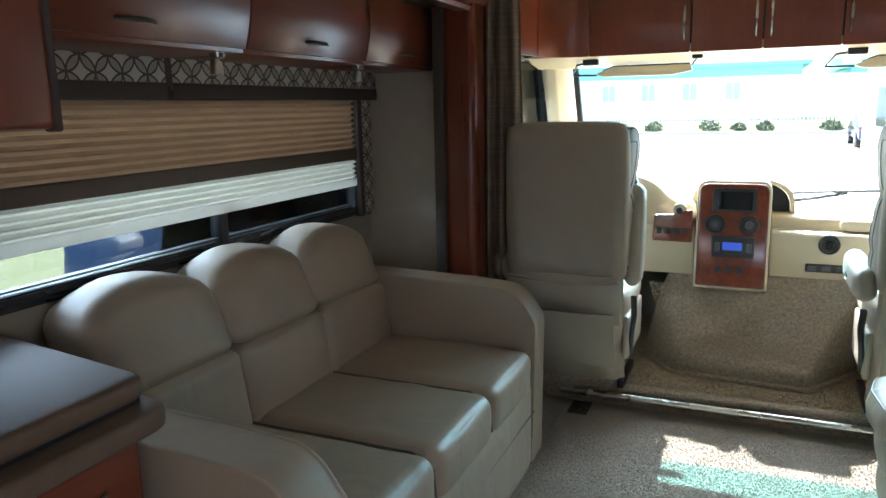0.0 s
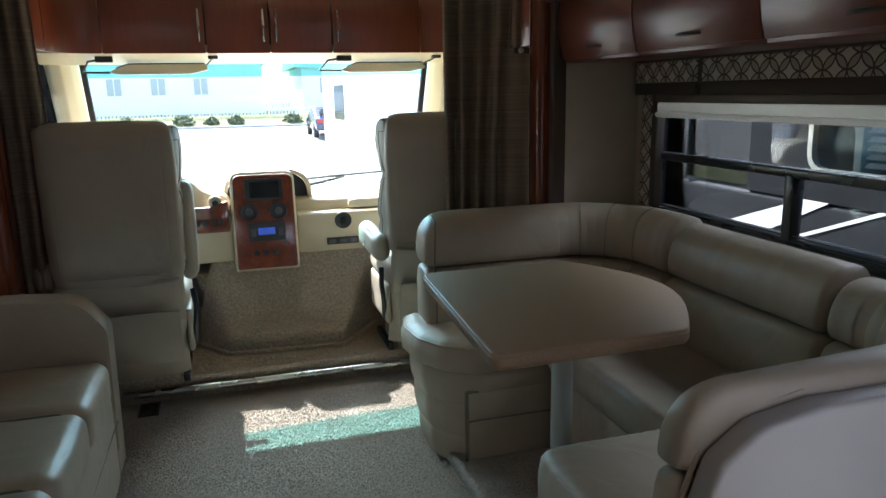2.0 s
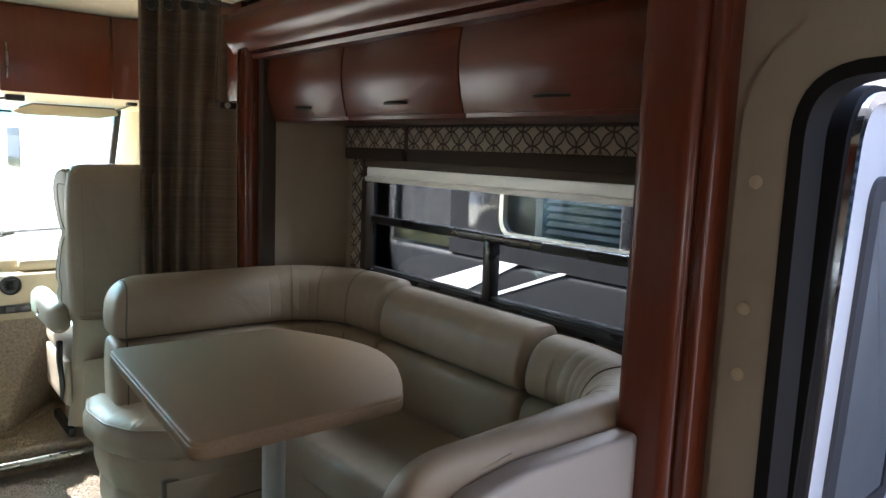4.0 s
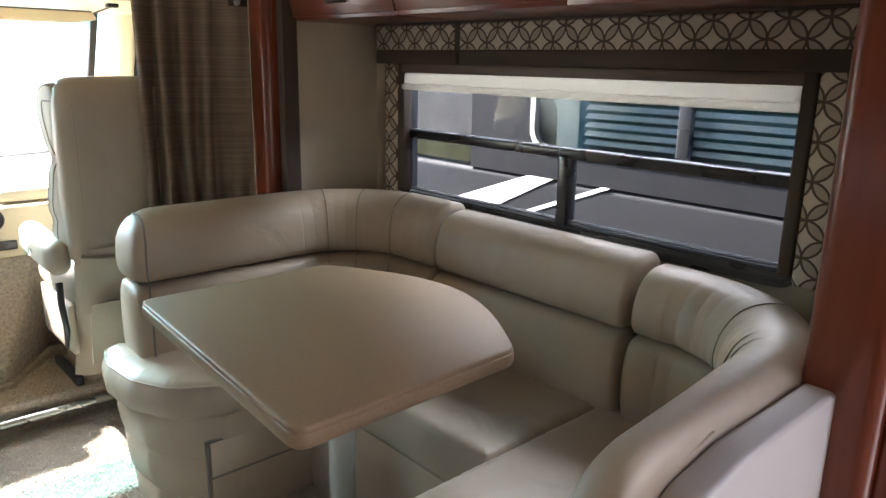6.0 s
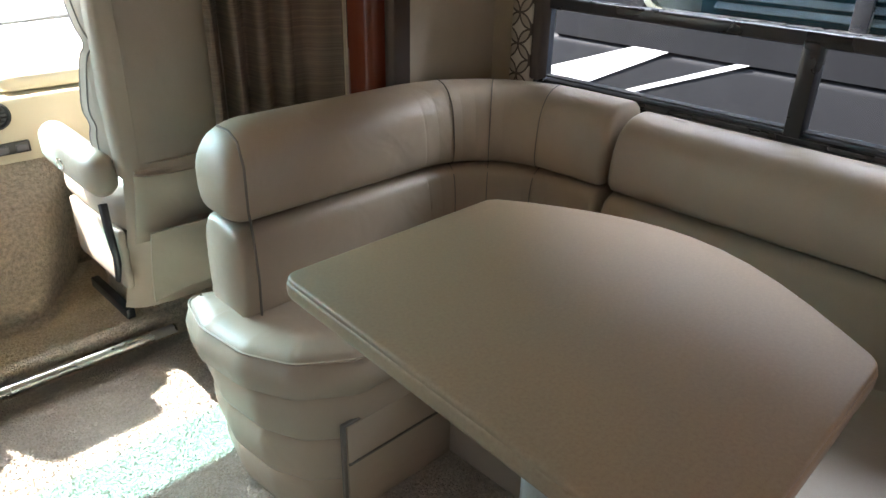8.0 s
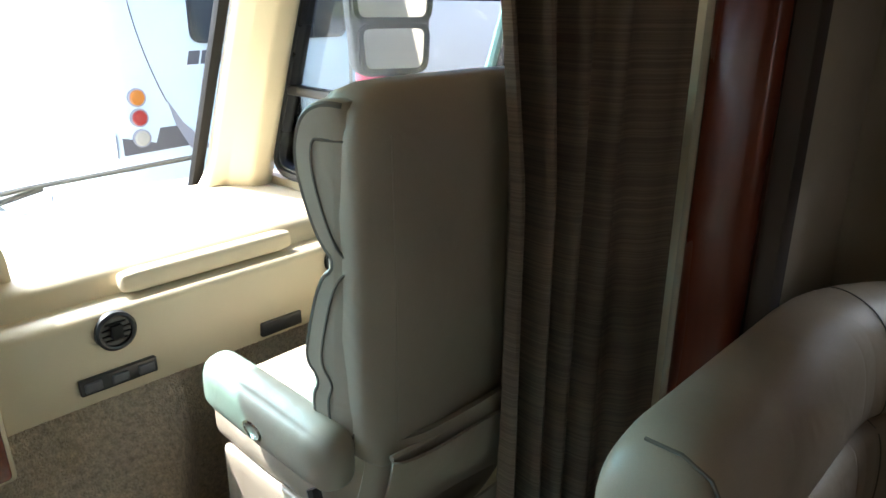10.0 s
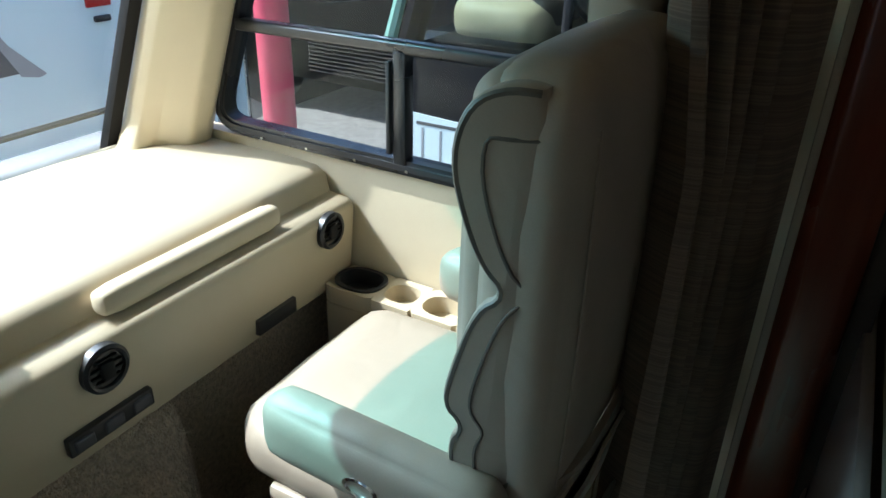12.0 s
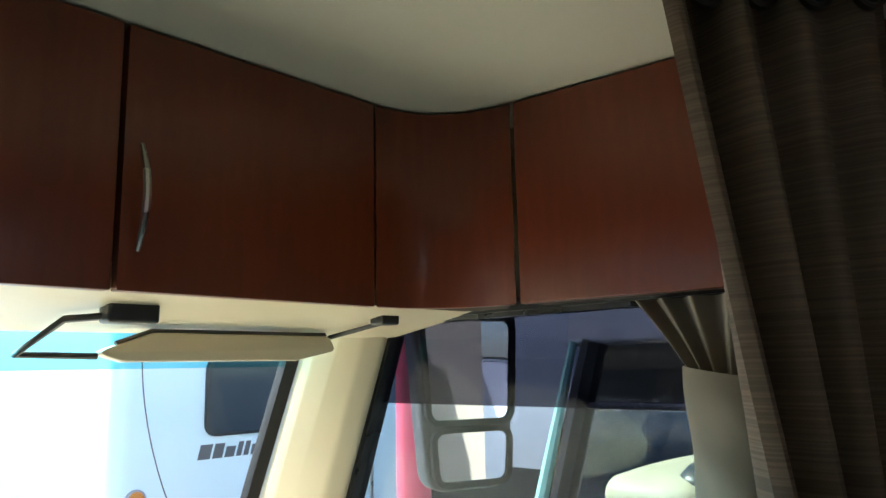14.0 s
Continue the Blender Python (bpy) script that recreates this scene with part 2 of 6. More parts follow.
def round_poly(pts, r, n=5):
    """The polygon with its corners rounded by r (one value or one for each)."""
    out = []
    for i, p in enumerate(pts):
        p = Vector(p)
        a, b = Vector(pts[i - 1]) - p, Vector(pts[(i + 1) % len(pts)]) - p
        k = r[i] if isinstance(r, (list, tuple)) else r
        if k <= 0:
            out.append(tuple(p))
            continue
        half = a.angle(b) / 2
        t = min(k / math.tan(half), 0.48 * a.length, 0.48 * b.length)
        s, e = p + a.normalized() * t, p + b.normalized() * t
        for j in range(n + 1):
            f = j / n
            out.append(tuple((1 - f) ** 2 * s + 2 * f * (1 - f) * p + f * f * e))
    return out


def chaikin(pts, times=2):
    """The closed outline with its corners cut again and again until it is round."""
    for _ in range(times):
        out = []
        for i, p in enumerate(pts):
            q = pts[(i + 1) % len(pts)]
            out += [(0.75 * p[0] + 0.25 * q[0], 0.75 * p[1] + 0.25 * q[1]), (0.25 * p[0] + 0.75 * q[0], 0.25 * p[1] + 0.75 * q[1])]
        pts = out
    return pts


def inset(pts, d):
    """The polygon moved inwards by d (counter-clockwise or clockwise alike)."""
    area = sum(pts[i - 1][0] * pts[i][1] - pts[i][0] * pts[i - 1][1] for i in range(len(pts)))
    s = 1 if area > 0 else -1
    out = []
    for i, p in enumerate(pts):
        a, b = Vector(p) - Vector(pts[i - 1]), Vector(pts[(i + 1) % len(pts)]) - Vector(p)
        na, nb = Vector((-a.y, a.x)).normalized() * s, Vector((-b.y, b.x)).normalized() * s
        m = na + nb
        m = m / max(0.3, m.dot(na)) if m.length else na
        out.append((p[0] + m.x * d, p[1] + m.y * d))
    return out


def b_ring(outer, inner, axis, a0, a1, bev=0.0):
    """A frame between two loops with as many points, carried from a0 to a1."""
    bm = bmesh.new()
    n = len(outer)
    loops = [[bm.verts.new(at3(axis, a, *p)) for p in pts] for a, pts in ((a0, outer), (a0, inner), (a1, inner), (a1, outer))]
    for i in range(n):
        j = (i + 1) % n
        for k in range(4):
            A, B = loops[k], loops[(k + 1) % 4]
            bm.faces.new((A[i], A[j], B[j], B[i]))
    bmesh.ops.recalc_face_normals(bm, faces=bm.faces)
    return bm


def b_soft(c, s, r=0.05, puff=0.02, n=9, rot=None, wob=0.0, taper=0.0):
    """A cushion: a rounded block with bellied sides and slightly uneven faces. c: middle, s: sizes."""
    bm = bmesh.new()
    bmesh.ops.create_cube(bm, size=2)
    bmesh.ops.subdivide_edges(bm, edges=bm.edges[:], cuts=n, use_grid_fill=True)
    h = Vector(s) / 2
    r = min(r, 0.98 * min(h))
    for v in bm.verts:
        u = v.co.copy()
        w = Vector([math.copysign(1 - (1 - abs(a)) ** 1.35, a) for a in u])
        p = Vector([w[i] * h[i] for i in range(3)])
        q = Vector([max(-h[i] + r, min(h[i] - r, p[i])) for i in range(3)])
        d = p - q
        nrm = d.normalized() if d.length > 1e-6 else Vector()
        if d.length > 1e-6:
            p = q + nrm * r
        bell = [math.cos(u[i] * math.pi / 2) for i in range(3)]
        for i in range(3):
            o = bell[(i + 1) % 3] * bell[(i + 2) % 3]
            p[i] += math.copysign(puff * o, u[i]) * (abs(u[i]) > 0.999)
        if taper:
            p.x *= 1 - taper * (p.z / s[2] + 0.5)
        if wob:
            p += nrm * wob * noise.noise(p * 9 + Vector(c) * 3)
        v.co = p
    m = Matrix.Translation(c)
    if rot is not None:
        m = m @ Euler([radians(a) for a in rot]).to_matrix().to_4x4()
    bmesh.ops.transform(bm, matrix=m, verts=bm.verts)
    return bm


def b_tube(pts, r, n=10, caps=True):
    """A round rod along the points; r one radius or one for each point."""
    bm = bmesh.new()
    pts = [Vector(p) for p in pts]
    rings = []
    ref = None
    for i, p in enumerate(pts):
        d = (pts[min(i + 1, len(pts) - 1)] - pts[max(i - 1, 0)]).normalized()
        if ref is None:
            ref = d.orthogonal().normalized()
        a = (ref - d * ref.dot(d)).normalized()
        ref = a
        b = d.cross(a)
        k = r[i] if isinstance(r, (list, tuple)) else r
        rings.append([bm.verts.new(p + k * (math.cos(2 * math.pi * j / n) * a + math.sin(2 * math.pi * j / n) * b)) for j in range(n)])
    for A, B in zip(rings, rings[1:]):
        for j in range(n):
            bm.faces.new((A[j], A[(j + 1) % n], B[(j + 1) % n], B[j]))
    if caps:
        bm.faces.new(rings[0]), bm.faces.new(rings[-1])
    bmesh.ops.recalc_face_normals(bm, faces=bm.faces)
    return bm


def b_lathe(profile, m=None, n=28):
    """A profile of (radius, height) turned round the z axis, then moved by m."""
    bm = bmesh.new()
    rings = [[bm.verts.new((r * math.cos(2 * math.pi * j / n), r * math.sin(2 * math.pi * j / n), z)) for j in range(n)] for r, z in profile]
    for A, B in zip(rings, rings[1:]):
        for j in range(n):
            bm.faces.new((A[j], A[(j + 1) % n], B[(j + 1) % n], B[j]))
    bm.faces.new(rings[0]), bm.faces.new(rings[-1])
    bmesh.ops.recalc_face_normals(bm, faces=bm.faces)
    if m is not None:
        bmesh.ops.transform(bm, matrix=m, verts=bm.verts)
    return bm


def b_sheet(fn, nu, nv, thick=0.004):
    """A sheet of nu by nv cells from a function of u and v in 0..1, given thickness."""
    bm = bmesh.new()
    g = [[bm.verts.new(fn(i / nu, j / nv)) for j in range(nv + 1)] for i in range(nu + 1)]
    for i in range(nu):
        for j in range(nv):
            bm.faces.new((g[i][j], g[i + 1][j], g[i + 1][j + 1], g[i][j + 1]))
    bmesh.ops.recalc_face_normals(bm, faces=bm.faces)
    if thick:
        bmesh.ops.solidify(bm, geom=bm.faces[:], thickness=thick)
    return bm


def b_sweep(path, profile, e=0.03, soft=0.25, drop=0, ruche=None, reach=0.13, least=0.42, cap=None, thin=0.0):
    """A cushion of the profile (d inwards, z) along a path of (x, y) with normals to the inside on its left; ends drawn in over e."""
    bm = bmesh.new()
    pts = [Vector(p) for p in path]
    L = [0.0]
    for a, b in zip(pts, pts[1:]):
        L.append(L[-1] + (b - a).length)
    cd = sum(p[0] for p in profile) / len(profile)
    cz = sum(p[1] for p in profile) / len(profile)
    rings = []
    for i, p in enumerate(pts):
        d = (pts[min(i + 1, len(pts) - 1)] - pts[max(i - 1, 0)]).normalized()
        nrm = Vector((d.y, -d.x))
        s = min(L[i], L[-1] - L[i])
        k = 1.0 if s >= e else 1 - soft * (1 - math.sqrt(max(0, 1 - (1 - s / e) ** 2)))
        reached = L[-1] - L[i] if drop < 0 else L[i]
        if cap and reached < cap[0]:
            k = 1 - cap[1] * (1 - math.sqrt(max(0, 1 - (1 - reached / cap[0]) ** 2)))
        slim = 1 - thin * min(1.0, max(0.0, 1 - (L[-1] - L[i]) / 0.75)) ** 0.8
        g = 0.0
        if ruche and ruche[0] < L[i] < ruche[1]:
            g = ruche[2] * math.sin(math.pi * (L[i] - ruche[0]) / (ruche[1] - ruche[0])) * math.sin(L[i] * ruche[3] + 1.3 * math.sin(L[i] * 23))
        h = 1.0
        if drop:
            far = L[i] if drop > 0 else L[-1] - L[i]
            h = 1.0 if far > reach else least + (1 - least) * math.sqrt(max(0, 1 - (1 - far / reach) ** 2))
        zb = min(q[1] for q in profile)
        rings.append([bm.verts.new((*(p + nrm * ((cd + (q[0] - cd) * k) * slim + g * (q[0] > 0.12))), zb + (cz + (q[1] - cz) * k - zb) * h)) for q in profile])
    n = len(profile)
    for A, B in zip(rings, rings[1:]):
        for j in range(n):
            bm.faces.new((A[j], A[(j + 1) % n], B[(j + 1) % n], B[j]))
    bm.faces.new(rings[0]), bm.faces.new(rings[-1])
    bmesh.ops.recalc_face_normals(bm, faces=bm.faces)
    return bm


def dense(path, step=0.012):
    out = []
    for a, b in zip(path, path[1:]):
        a, b = Vector(a), Vector(b)
        k = max(1, int((b - a).length / step))
        out += [tuple(a.lerp(b, i / k)) for i in range(k)]
    return out + [tuple(path[-1])]


def join(*bms):
    out = bmesh.new()
    for b in bms:
        me = bpy.data.meshes.new("tmp")
        b.to_mesh(me)
        b.free()
        out.from_mesh(me)
        bpy.data.meshes.remove(me)
    return out


def thing(name, base, label, category, group="", kind=""):
    """An Empty at the base of a thing, to hold its parts."""
    ob = new(name)
    ob.empty_display_size = 0.1
    ob.location = base
    return tagged(ob, label, category, group, kind)


def part(name, bm, material, parent=None, label="", smooth=True, angle=40):
    """Links a bmesh, given in world places, as one mesh object under a thing or a part."""
    me = bpy.data.meshes.new(name)
    bm.to_mesh(me)
    bm.free()
    me.materials.append(material)
    if smooth:
        me.polygons.foreach_set("use_smooth", [True] * len(me.polygons))
        me.set_sharp_from_angle(angle=radians(angle))
    ob = new(name, me)
    if parent is not None:
        ob.parent = parent
        top, at = parent, Vector()
        while top is not None:
            at += top.location
            top = top.parent
        ob.matrix_parent_inverse = Matrix.Translation(-Vector(at)) if parent.type == "EMPTY" else Matrix()
    return tagged(ob, label)


def solo(name, bm, material, label, category, kind="", group="", **k):
    """A thing of one mesh."""
    return tagged(part(name, bm, material, None, "", **k), label, category, group, kind)


def fixed(name, bm, material, label, category="structure", **k):
    return solo(name, bm, material, label, category, "structure", **k)


# ---- the coach: floors, walls, ceiling ----
FLOOR, CABF, CEIL = 0.0, 0.10, 2.05
fixed("floor", b_box(-1.25, 1.25, -1.2, 5.24, -0.06, 0.0, 0), CARPET, "beige cut-pile carpet floor of a motorhome lounge", "floor")
fixed("floor_slide_left", b_box(-1.66, -1.25, 0.4, 4.90, -0.06, 0.0, 0), CARPET, "beige carpet floor under a sofa slide-out", "floor")
fixed("floor_slide_right", join(b_box(0.50, 1.53, 2.62, 4.60, 0.0, 0.06, 0.02, 3)), CARPET, "raised beige carpet floor under the dinette", "floor")
fixed("floor_cab", b_box(-1.15, 1.15, 5.22, 6.60, -0.06, CABF, 0.025, 3), CARPET_CAB, "raised tan carpet floor of the driver's cab", "floor")
fixed("ceiling", b_box(-1.13, 1.13, -1.2, 6.2, CEIL, CEIL + 0.05, 0), CEILING, "plain cream padded vinyl ceiling", "ceiling")
fixed("ceiling_slide_left", b_box(-1.70, -1.13, 0.4, 4.90, 1.85, 1.90, 0), CEILING, "cream ceiling of the sofa slide-out", "ceiling")
fixed("ceiling_slide_right", b_box(1.13, 1.58, 2.5, 4.60, 1.85, 1.90, 0), CEILING, "cream ceiling of the dinette slide-out", "ceiling")
fixed("wall_back", b_box(-1.75, 1.25, -1.25, -1.2, -0.1, 2.1, 0), WALLPAPER, "plain beige wall at the rear of the lounge", "wall")


def wall_x(name, x0, x1, y0, y1, z0, z1, oy0, oy1, oz0, oz1, material, label):
    """A wall across x with one opening."""
    bm = join(b_box(x0, x1, y0, y1, z0, oz0, 0), b_box(x0, x1, y0, y1, oz1, z1, 0), b_box(x0, x1, y0, oy0, oz0, oz1, 0), b_box(x0, x1, oy1, y1, oz0, oz1, 0))
    return fixed(name, bm, material, label, "wall", smooth=False)


LX, LY = -1.64, 4.86    # window wall and front wall of the sofa slide-out
RX, RY = 1.51, 4.55     # the same of the dinette slide-out
wall_x("wall_slide_left", LX - 0.05, LX, 0.35, LY + 0.05, -0.06, 1.85, 2.95, 4.70, 0.98, 1.47, WALLPAPER, "beige papered wall with a wide window behind the sofa")
fixed("wall_slide_left_front", b_box(LX, -1.14, LY, LY + 0.05, -0.06, 1.85, 0), WALLPAPER, "beige papered end wall of the sofa slide-out", "wall")
fixed("wall_slide_left_back", b_box(LX, -1.14, 0.35, 0.40, -0.06, 1.85, 0), WALLPAPER, "beige papered end wall of the slide-out", "wall")
wall_x("wall_slide_right", RX, RX + 0.05, 2.60, RY + 0.05, -0.06, 1.85, 2.90, 4.36, 0.93, 1.44, WALLPAPER, "beige papered wall with a wide window above the dinette")
fixed("wall_slide_right_front", b_box(1.14, RX, RY, RY + 0.05, -0.06, 1.85, 0), WALLPAPER, "beige papered end wall of the dinette slide-out", "wall")
fixed("wall_slide_right_back", b_box(1.14, RX, 2.60, 2.65, -0.06, 1.85, 0), WALLPAPER, "beige papered end wall beside the dinette bench", "wall")
fixed("wall_left_above", b_box(-1.18, -1.13, -1.2, 4.80, 1.86, 2.06, 0), WALLPAPER, "beige wall above the sofa slide-out", "wall")
# unseen wall; its opening is added for the left rear fill lamp
fixed("wall_left_back", join(b_box(-1.18, -1.13, -1.2, -0.82, -0.06, 1.86, 0), b_box(-1.18, -1.13, 0.12, 0.40, -0.06, 1.86, 0), b_box(-1.18, -1.13, -0.82, 0.12, -0.06, 0.93, 0), b_box(-1.18, -1.13, -0.82, 0.12, 1.57, 1.86, 0)), WALLPAPER, "unseen plain beige side wall with an added opening", "wall")
fixed("wall_right_above", b_box(1.12, 1.17, 2.58, 4.80, 1.86, 2.06, 0), WALLPAPER, "beige wall above the dinette slide-out", "wall")
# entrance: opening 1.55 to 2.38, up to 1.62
# the opening from -0.05 to 1.15 is added for the right rear fill lamp
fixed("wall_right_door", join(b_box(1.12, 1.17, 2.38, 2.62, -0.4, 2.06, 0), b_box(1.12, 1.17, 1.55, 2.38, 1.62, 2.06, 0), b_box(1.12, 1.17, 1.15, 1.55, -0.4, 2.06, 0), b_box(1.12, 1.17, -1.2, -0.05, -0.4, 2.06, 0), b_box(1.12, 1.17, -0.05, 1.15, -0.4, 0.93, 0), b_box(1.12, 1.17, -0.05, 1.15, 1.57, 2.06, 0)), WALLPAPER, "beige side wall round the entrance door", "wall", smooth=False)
for s, n in ((-1, "left"), (1, "right")):
    y0 = LY + 0.05 if s < 0 else RY + 0.05
    a, b = sorted((s * 1.12, s * 1.17))
    fixed(f"wall_cab_{n}", join(b_box(a, b, y0, 6.6, -0.06, 0.89, 0), b_box(a, b, y0, 6.25, 1.66, 2.06, 0), b_box(a, b, y0, 5.0, 0.89, 1.66, 0)), CREAMWALL, "cream papered side wall of the cab under its window", "wall", smooth=False)

# ---- windshield, pillars, cab side windows ----
WB, WT = (6.42, 0.86), (6.0, 1.72)   # foot and head of the windshield in (y, z)


def shield(u, v, d=0.0):
    """A place on the bowed windshield: u across, v up."""
    x = -1.02 + 2.04 * u
    bow = 0.06 * (1 - (x / 1.02) ** 2)
    return (x, WB[0] + (WT[0] - WB[0]) * v + bow + d, WB[1] + (WT[1] - WB[1]) * v)


ws = thing("window_windshield", (0, 6.4, 0.86), "wide bowed windshield with a tinted band along its top", "windshield", kind="structure")
part("pane", b_sheet(lambda u, v: shield(u, -0.06 + v * 0.865), 24, 6, 0), CLEAR, ws)
part("shade_band", b_sheet(lambda u, v: shield(u, 0.805 + v * 0.215), 24, 2, 0), BAND, ws, "blue-green tinted band")
seal = part("rubber_seal", join(*[b_prism([(s * 0.938, WB[0] + 0.0), (s * 0.965, WB[0] - 0.012), (s * 0.975, WB[0] + 0.04), (s * 0.938, WB[0] + 0.03)], "z", 0, 1) for s in (-1, 1)]), DARKGAP, ws, "black rubber seal")
for v in seal.data.vertices:
    f = v.co.z
    v.co.y += (WT[0] - WB[0]) * (f * 1.02 - 0.04) - 0.01
    v.co.z = WB[1] - 0.03 + (WT[1] - WB[1] + 0.03) * f
part("header", b_prism([(5.62, 1.66), (5.90, 1.614), (5.93, 1.625), (5.93, 1.74), (6.06, 1.74), (6.06, 1.76), (5.64, 1.76)], "x", -1.118, 1.118), PILLAR, ws, "cream plastic header panel")


def pillar(s):
    """The padded cover of a windshield pillar, flared at its foot."""
    bm = bmesh.new()
    rows = []
    for i in range(17):
        v = i / 16
        z = WB[1] - 0.03 + (1.70 - WB[1]) * v
        yl, yr = 6.36 - 0.46 * (z - 0.86), 6.22 - 0.40 * (z - 0.86)
        flare = 0.05 * max(0, 0.12 - v) / 0.12
        xl = 0.958 - flare
        prof = [(xl, yl), (xl + 0.005, yl - 0.03 - flare), (0.99, yl - 0.075), (1.03, yr - 0.02), (1.08, yr - 0.035), (1.115, yr - 0.015), (1.135, yr + 0.02), (1.135, yr + 0.12), (0.99, yl + 0.08)]
        rows.append([bm.verts.new((s * p[0], p[1], z)) for p in round_poly(prof, 0.03, 4)])
    n = len(rows[0])
    for A, B in zip(rows, rows[1:]):
        for j in range(n):
            bm.faces.new((A[j], A[(j + 1) % n], B[(j + 1) % n], B[j]))
    bmesh.ops.recalc_face_normals(bm, faces=bm.faces)
    return bm


for s, n in ((-1, "left"), (1, "right")):
    fixed(f"trim_pillar_{n}", pillar(s), PILLAR, "smooth cream plastic windshield pillar cover", "pillar")


def side_window(name, s):
    """A cab side window with a slanted front edge, a rail and a slider in its lower half."""
    w = thing(name, (s * 1.13, 5.6, 0.9), "black framed cab side window with a slider below a rail", "window", kind="structure")
    poly = [(5.0, 0.885), (6.20, 0.90), (5.90, 1.68), (5.0, 1.68)]
    outer = round_poly(poly, [0.03, 0.09, 0.04, 0.03])
    x = s * 1.105
    a, b = sorted((x, s * 1.15))
    part("frame", b_ring(outer, inset(outer, 0.036), "x", a, b), BLACKALU, w)
    a, b = sorted((s * 1.098, s * 1.12))
    part("inner_frame", b_ring(inset(outer, 0.012), inset(outer, 0.026), "x", a, b), BLACK, w)
    part("rail", b_box(min(s * 1.10, s * 1.14), max(s * 1.10, s * 1.14), 5.0, 6.06, 1.175, 1.205, 0.008, 3), BLACKALU, w, "black aluminium rail")
    part("divider", b_box(min(s * 1.10, s * 1.14), max(s * 1.10, s * 1.14), 5.555, 5.59, 0.90, 1.19, 0.005), BLACKALU, w)
    part("latch", b_box(min(s * 1.092, s * 1.11), max(s * 1.092, s * 1.11), 5.592, 5.604, 0.94, 1.16, 0.004), BLACK, w)
    sc = bmesh.new()
    for y in (5.1, 5.25, 5.4, 5.55, 5.7, 5.85, 6.0):
        tmp = b_lathe([(0.004, 0), (0.004, 0.003)], Matrix.Translation((s * 1.10, y, 0.905)) @ Matrix.Rotation(radians(-90 * s), 4, "Y"), 8)
        sc = join(sc, tmp)
    part("screws", sc, STEEL, w)
    part("pane", b_prism(round_poly([(5.02, 0.9), (6.17, 0.92), (6.05, 1.20), (5.02, 1.20)], [0, 0.07, 0, 0]), "x", s * 1.128, s * 1.131), TINT, w)
    part("pane", b_prism([(5.02, 1.20), (6.06, 1.20), (5.965, 1.46), (5.02, 1.46)], "x", s * 1.128, s * 1.131), TINT, w)
    part("shade_strip", b_prism([(5.02, 1.46), (5.965, 1.46), (5.90, 1.66), (5.02, 1.66)], "x", s * 1.128, s * 1.131), DARKTINT, w, "dark tinted strip of glass")
    return w


side_window("window_cab_right", 1)
side_window("window_cab_left", -1)


def long_window(name, x, s, y0, y1, z0, z1, rail, mull, pane):
    """A black framed lounge window in a slide-out wall. s: 1 where the room lies on its -x side."""
    w = thing(name, (x, (y0 + y1) / 2, z0), "wide black aluminium framed window with a slider in its lower half", "window", kind="structure")
    outer = round_poly([(y0, z0), (y1, z0), (y1, z1), (y0, z1)], 0.06)
    a, b = sorted((x - s * 0.02, x + s * 0.04))
    part("frame", b_ring(outer, inset(outer, 0.034), "x", a, b), BLACKALU, w)
    a2, b2 = sorted((x - s * 0.026, x))
    part("inner_frame", b_ring(inset(outer, 0.01), inset(outer, 0.022), "x", a2, b2), BLACK, w)
    if rail:
        part("rail", b_box(min(x - s * 0.018, x + s * 0.03), max(x - s * 0.018, x + s * 0.03), y0 + 0.02, y1 - 0.02, rail - 0.016, rail + 0.016, 0.007, 3), BLACKALU, w)
    part("divider", b_box(min(x - s * 0.018, x + s * 0.03), max(x - s * 0.018, x + s * 0.03), mull - 0.02, mull + 0.02, z0 + 0.01, rail or 1.12, 0.005), BLACKALU, w)
    part("sill_track", join(*[b_box(min(x - s * k, x + s * 0.02), max(x - s * k, x + s * 0.02), y0 + 0.05, y1 - 0.05, z0 + 0.034 + 0.012 * i, z0 + 0.039 + 0.012 * i, 0) for i, k in enumerate((0.014, 0.008))]), BLACK, w)
    part("pane", b_box(min(x + s * 0.012, x + s * 0.015), max(x + s * 0.012, x + s * 0.015), y0 + 0.02, y1 - 0.02, z0 + 0.02, z1 - 0.02, 0), pane, w)
    return w


long_window("window_dinette", RX, 1, 2.88, 4.38, 0.91, 1.46, 1.165, 3.60, TINT)
long_window("window_sofa", LX, -1, 2.93, 4.72, 0.955, 1.49, 0, 3.82, SMOKE)


